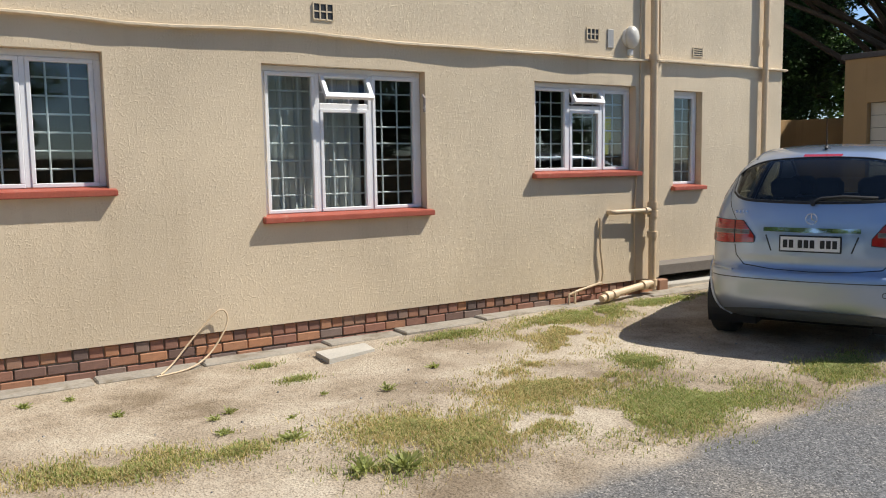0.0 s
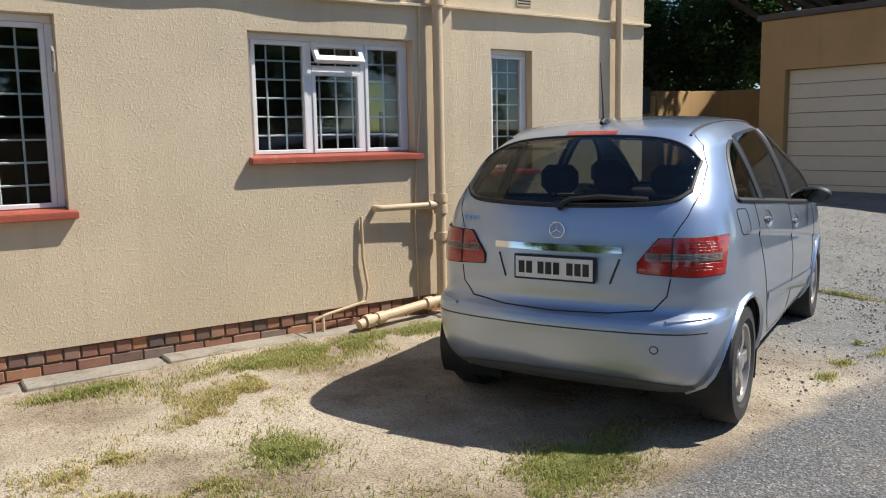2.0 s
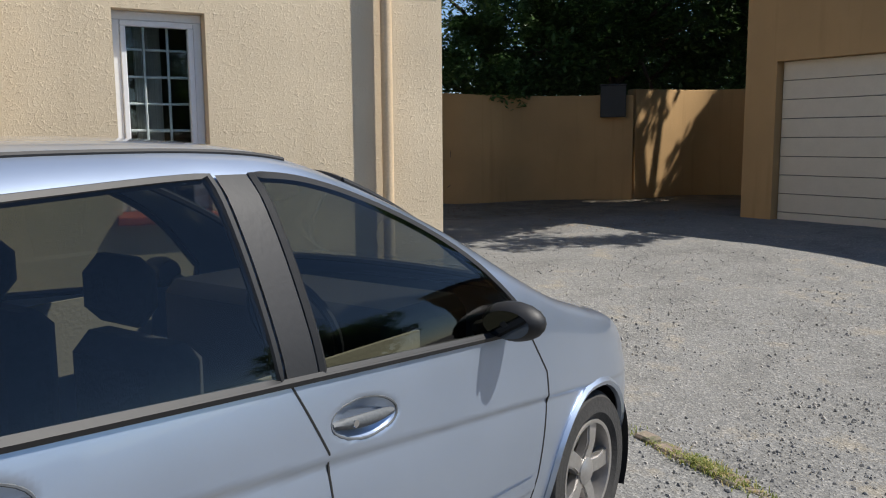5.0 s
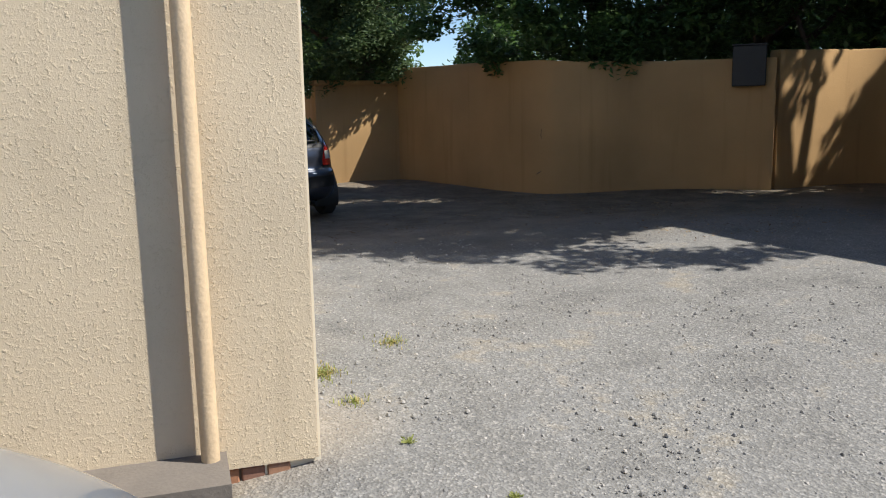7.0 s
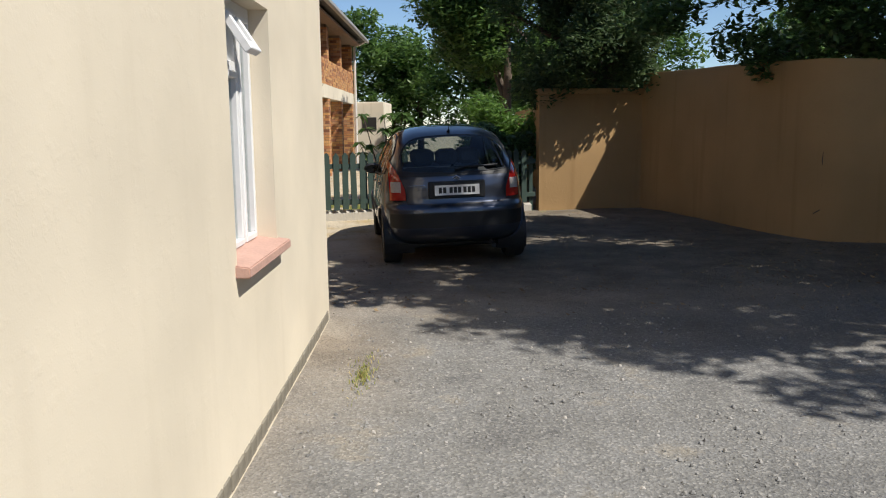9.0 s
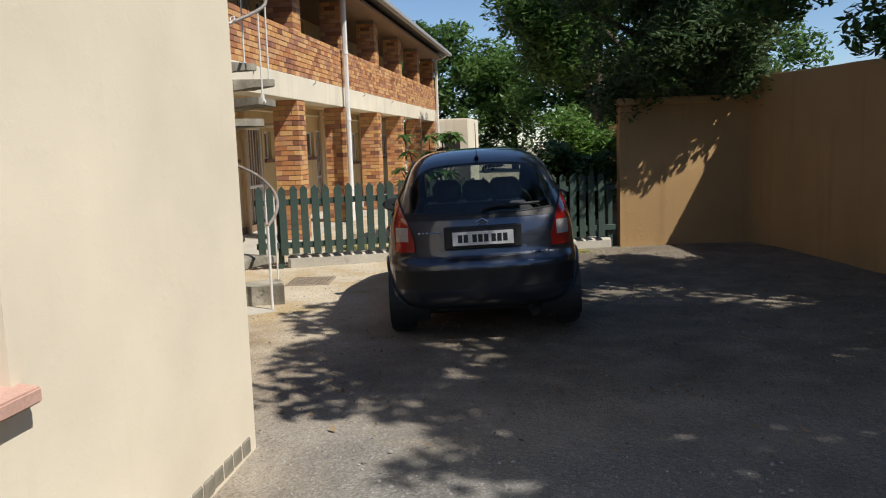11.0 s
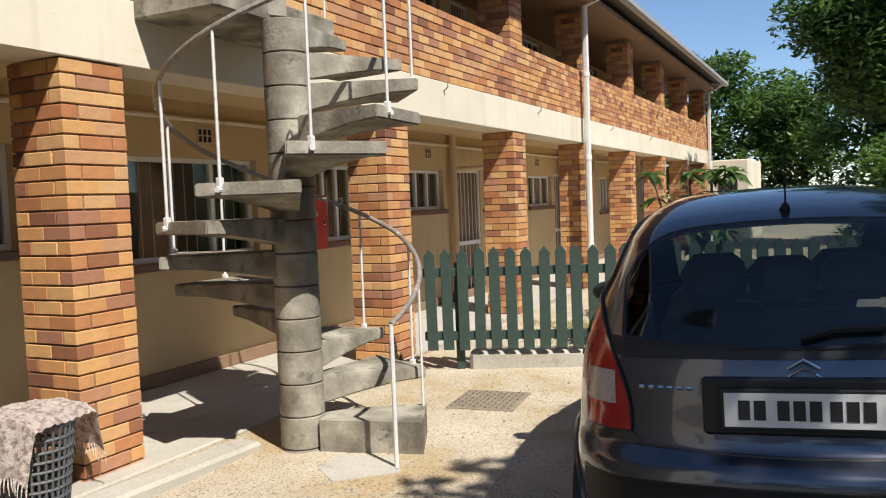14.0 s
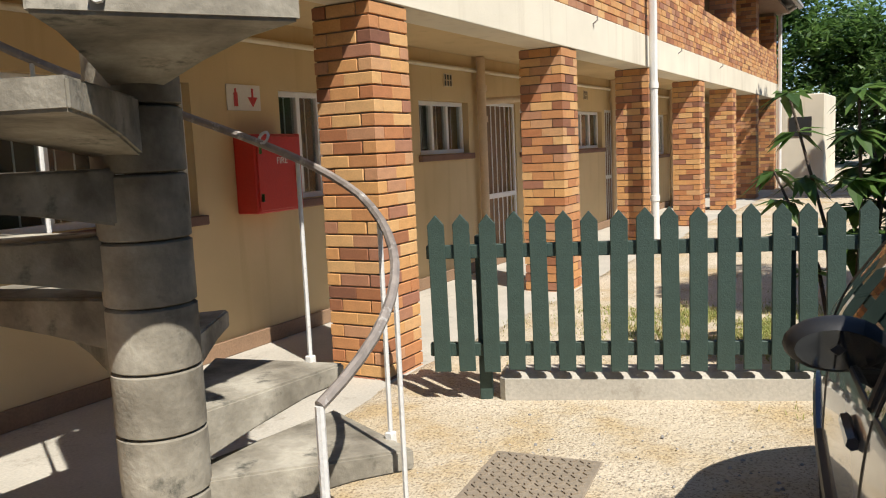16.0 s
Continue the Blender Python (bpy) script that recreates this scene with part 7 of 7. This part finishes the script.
def scatter(name, n, area, size, material, label, category, seed, flat=False):
    rng = random.Random(seed)
    verts, faces = [], []
    for _ in range(n):
        x0, y0, x1, y1 = rng.choice(area)
        x, y = rng.uniform(x0, x1), rng.uniform(y0, y1)
        r = size * rng.choice((0.3, 0.35, 0.4, 0.5, 0.5, 0.6, 0.7, 0.8, 1.0, 1.5))
        z = ground_z(x, y)
        k = len(verts)
        if flat:
            a = rng.uniform(0, 6.28)
            c, s = math.cos(a) * r, math.sin(a) * r
            verts += [(x - c, y - s, z + 0.012), (x + s * 0.4, y - c * 0.4, z + 0.02), (x + c, y + s, z + 0.014 + rng.uniform(0, 0.02)), (x - s * 0.4, y + c * 0.4, z + 0.012)]
            faces.append((k, k + 1, k + 2, k + 3))
        else:
            h = r * rng.uniform(0.5, 0.9)
            for j in range(6):
                a = j * 1.047 + rng.uniform(-0.3, 0.3)
                verts.append((x + r * math.cos(a) * rng.uniform(0.7, 1.1), y + r * math.sin(a) * rng.uniform(0.7, 1.1), z))
            for j in range(3):
                a = j * 2.094 + rng.uniform(-0.4, 0.4)
                verts.append((x + r * 0.5 * math.cos(a), y + r * 0.5 * math.sin(a), z + h))
            faces += [(k + 6, k + 7, k + 8)] + [(k + 2 * j, k + 2 * j + 1, k + 6 + j) for j in range(3)] + [(k + 2 * j + 1, k + (2 * j + 2) % 6, k + 6 + (j + 1) % 3, k + 6 + j) for j in range(3)]
    me = bpy.data.meshes.new(name)
    me.from_pydata(verts, [], faces)
    me.materials.append(material)
    tagged(new(name, me), label, category, kind="stuff")


M_stone = mat("loose_stone", [(0.13, 0.128, 0.125), (0.22, 0.215, 0.205), (0.28, 0.27, 0.25), (0.24, 0.235, 0.23), (0.42, 0.39, 0.35)], 0.9, var=0.2, spread="island", bump=0)
M_litter = mat("dry_leaf", [(0.08, 0.05, 0.03), (0.18, 0.12, 0.06), (0.30, 0.22, 0.12)], 0.9, var=0.2, spread="island", bump=0)
scatter("gravel_stones", 14000, [(10.4, 4.2, 14.5, 9.5), (7.6, 3.4, 10.6, 6.4), (10.5, 4.0, 13.5, 8.0), (10.5, 8.5, 13.0, 12.5), (9.0, 3.5, 12.5, 5.5), (13, 6, 17, 12)], 0.010, M_stone, "loose grey gravel stones", "gravel", 1)
scatter("sand_pebbles", 1500, [(-1, 3.6, 6, 6.5), (6.8, 3.1, 10.4, 3.9), (8.2, 14, 10.4, 18), (8.5, 16.5, 11, 18.2)], 0.008, M_stone, "scattered pebbles on the sand", "pebbles", 2)
scatter("leaf_litter", 2600, [(12.2, 15.5, 15.2, 19.5), (10.2, 12.5, 14.8, 15.5), (14, 13.5, 18.5, 16.0), (15, 11, 18, 14)], 0.022, M_litter, "dry leaves fallen on the yard", "leaves", 3, True)


def weed(x, y, s, seed):
    rng = random.Random(seed)
    verts, faces = [(0, 0, 0)], []
    z = ground_z(x, y)
    for _ in range(70):
        a, l = rng.uniform(0, 6.28), s * rng.uniform(0.4, 1.0)
        p = Vector((rng.gauss(0, s * 0.35), rng.gauss(0, s * 0.35), rng.uniform(0, s * 0.5)))
        u = Vector((math.cos(a), math.sin(a), rng.uniform(0.2, 1))).normalized() * l * 0.4
        v = u.orthogonal().normalized() * l * 0.10
        k = len(verts)
        verts += [tuple(p + u * 0.5 + v), tuple(p + u), tuple(p + u * 0.5 - v)]
        faces.append((0, k, k + 1, k + 2))
    me = bpy.data.meshes.new("weed")
    me.from_pydata(verts, [], faces)
    me.materials.append(M_grass_green)
    o = new("weed", me)
    o.location = (x, y, z)
    tagged(o, "small withered weed growing in the sand", "weed", "sand weeds")


for k, (x, y, s) in enumerate([(1.0, 5.6, 0.06), (1.5, 5.1, 0.06), (1.62, 5.2, 0.06), (1.45, 4.75, 0.07), (1.75, 4.4, 0.09), (1.9, 4.8, 0.04), (2.7, 5.0, 0.08), (0.5, 6.2, 0.06), (0.8, 6.2, 0.05), (1.85, 3.7, 0.12), (2.05, 3.62, 0.12), (3.3, 5.35, 0.07), (2.3, 5.2, 0.04), (9.0, 3.9, 0.06), (11.2, 6.8, 0.04), (10.9, 7.4, 0.05)]):
    weed(x, y, s, 60 + k)

# big-leaved shrub behind the fence
SHRUB = (10.0, 19.35)
rng = random.Random(77)
sh = thing("loquat_shrub", pose(SHRUB[0], SHRUB[1], 0.45), "leggy shrub with large glossy leaves behind the fence", "shrub")
tips = []
for k in range(10):
    a = rng.uniform(0, 6.28)
    top = Vector((0.42 * math.cos(a) * rng.uniform(0.3, 1), 0.42 * math.sin(a) * rng.uniform(0.3, 1), rng.uniform(1.0, 1.85)))
    part("stem", tube([(0, 0, -0.1), top * 0.5 + Vector((0.05, 0, 0.1)), top], 0.016, sides=6, taper=0.007), M_bark, sh)
    tips.append(top)
verts, faces = [], []
for tip in tips:
    for h in (1.0, 0.87, 0.72, 0.55):
        c = tip * h
        for _ in range(12):
            a = rng.uniform(0, 6.28)
            u = Vector((math.cos(a), math.sin(a), rng.uniform(-0.7, 0.35))).normalized()
            l = rng.uniform(0.13, 0.22)
            v = u.cross(Vector((0, 0, 1))).normalized() * l * 0.22
            k = len(verts)
            dr = Vector((0, 0, -0.05))
            verts += [tuple(c), tuple(c + u * l * 0.4 + v), tuple(c + u * l + dr), tuple(c + u * l * 0.4 - v), tuple(c + u * l * 0.45 + Vector((0, 0, -0.012)))]
            faces += [(k, k + 1, k + 4), (k + 1, k + 2, k + 4), (k + 2, k + 3, k + 4), (k + 3, k, k + 4)]
me = bpy.data.meshes.new("leaves")
me.from_pydata(verts, [], faces)
me.materials.append(M_leaf_mid)
o = new("leaves", me)
o.parent = sh

# bricks showing at the foot of the gable wall
u = 1.6
foot = thing("gable_plinth", side, "row of pale plinth bricks at the foot of the gable wall", "plinth", kind="structure")
me_pg = mesh_of("brick", bx(0, 0, 0, 0.105, BD, 0.085, 0.007), M_conc)
while u < SL - 0.12:
    z = ground_z(10.4, CY + u)
    o = new("brick", me_pg)
    o.parent = foot
    o.matrix_local = pose(u, -0.012 + rnd.uniform(-0.003, 0.003), z + 0.02)
    u += 0.118
# crack of the yard wall
crack = [(0.0, 1.95), (0.01, 1.7), (-0.01, 1.5), (0.02, 1.35), (0.0, 1.2), (0.03, 1.05), (0.01, 0.92), (-0.08, 0.86)]
solo("wall_crack", tube([(u, -0.003, z) for u, z in crack], 0.006, sides=5), M_ink, "dark crack running down the yard wall", "crack", kind="structure", m=along(15.62, 16.2, 16.35, 15.85) @ pose(0.03, -0.004, 0))
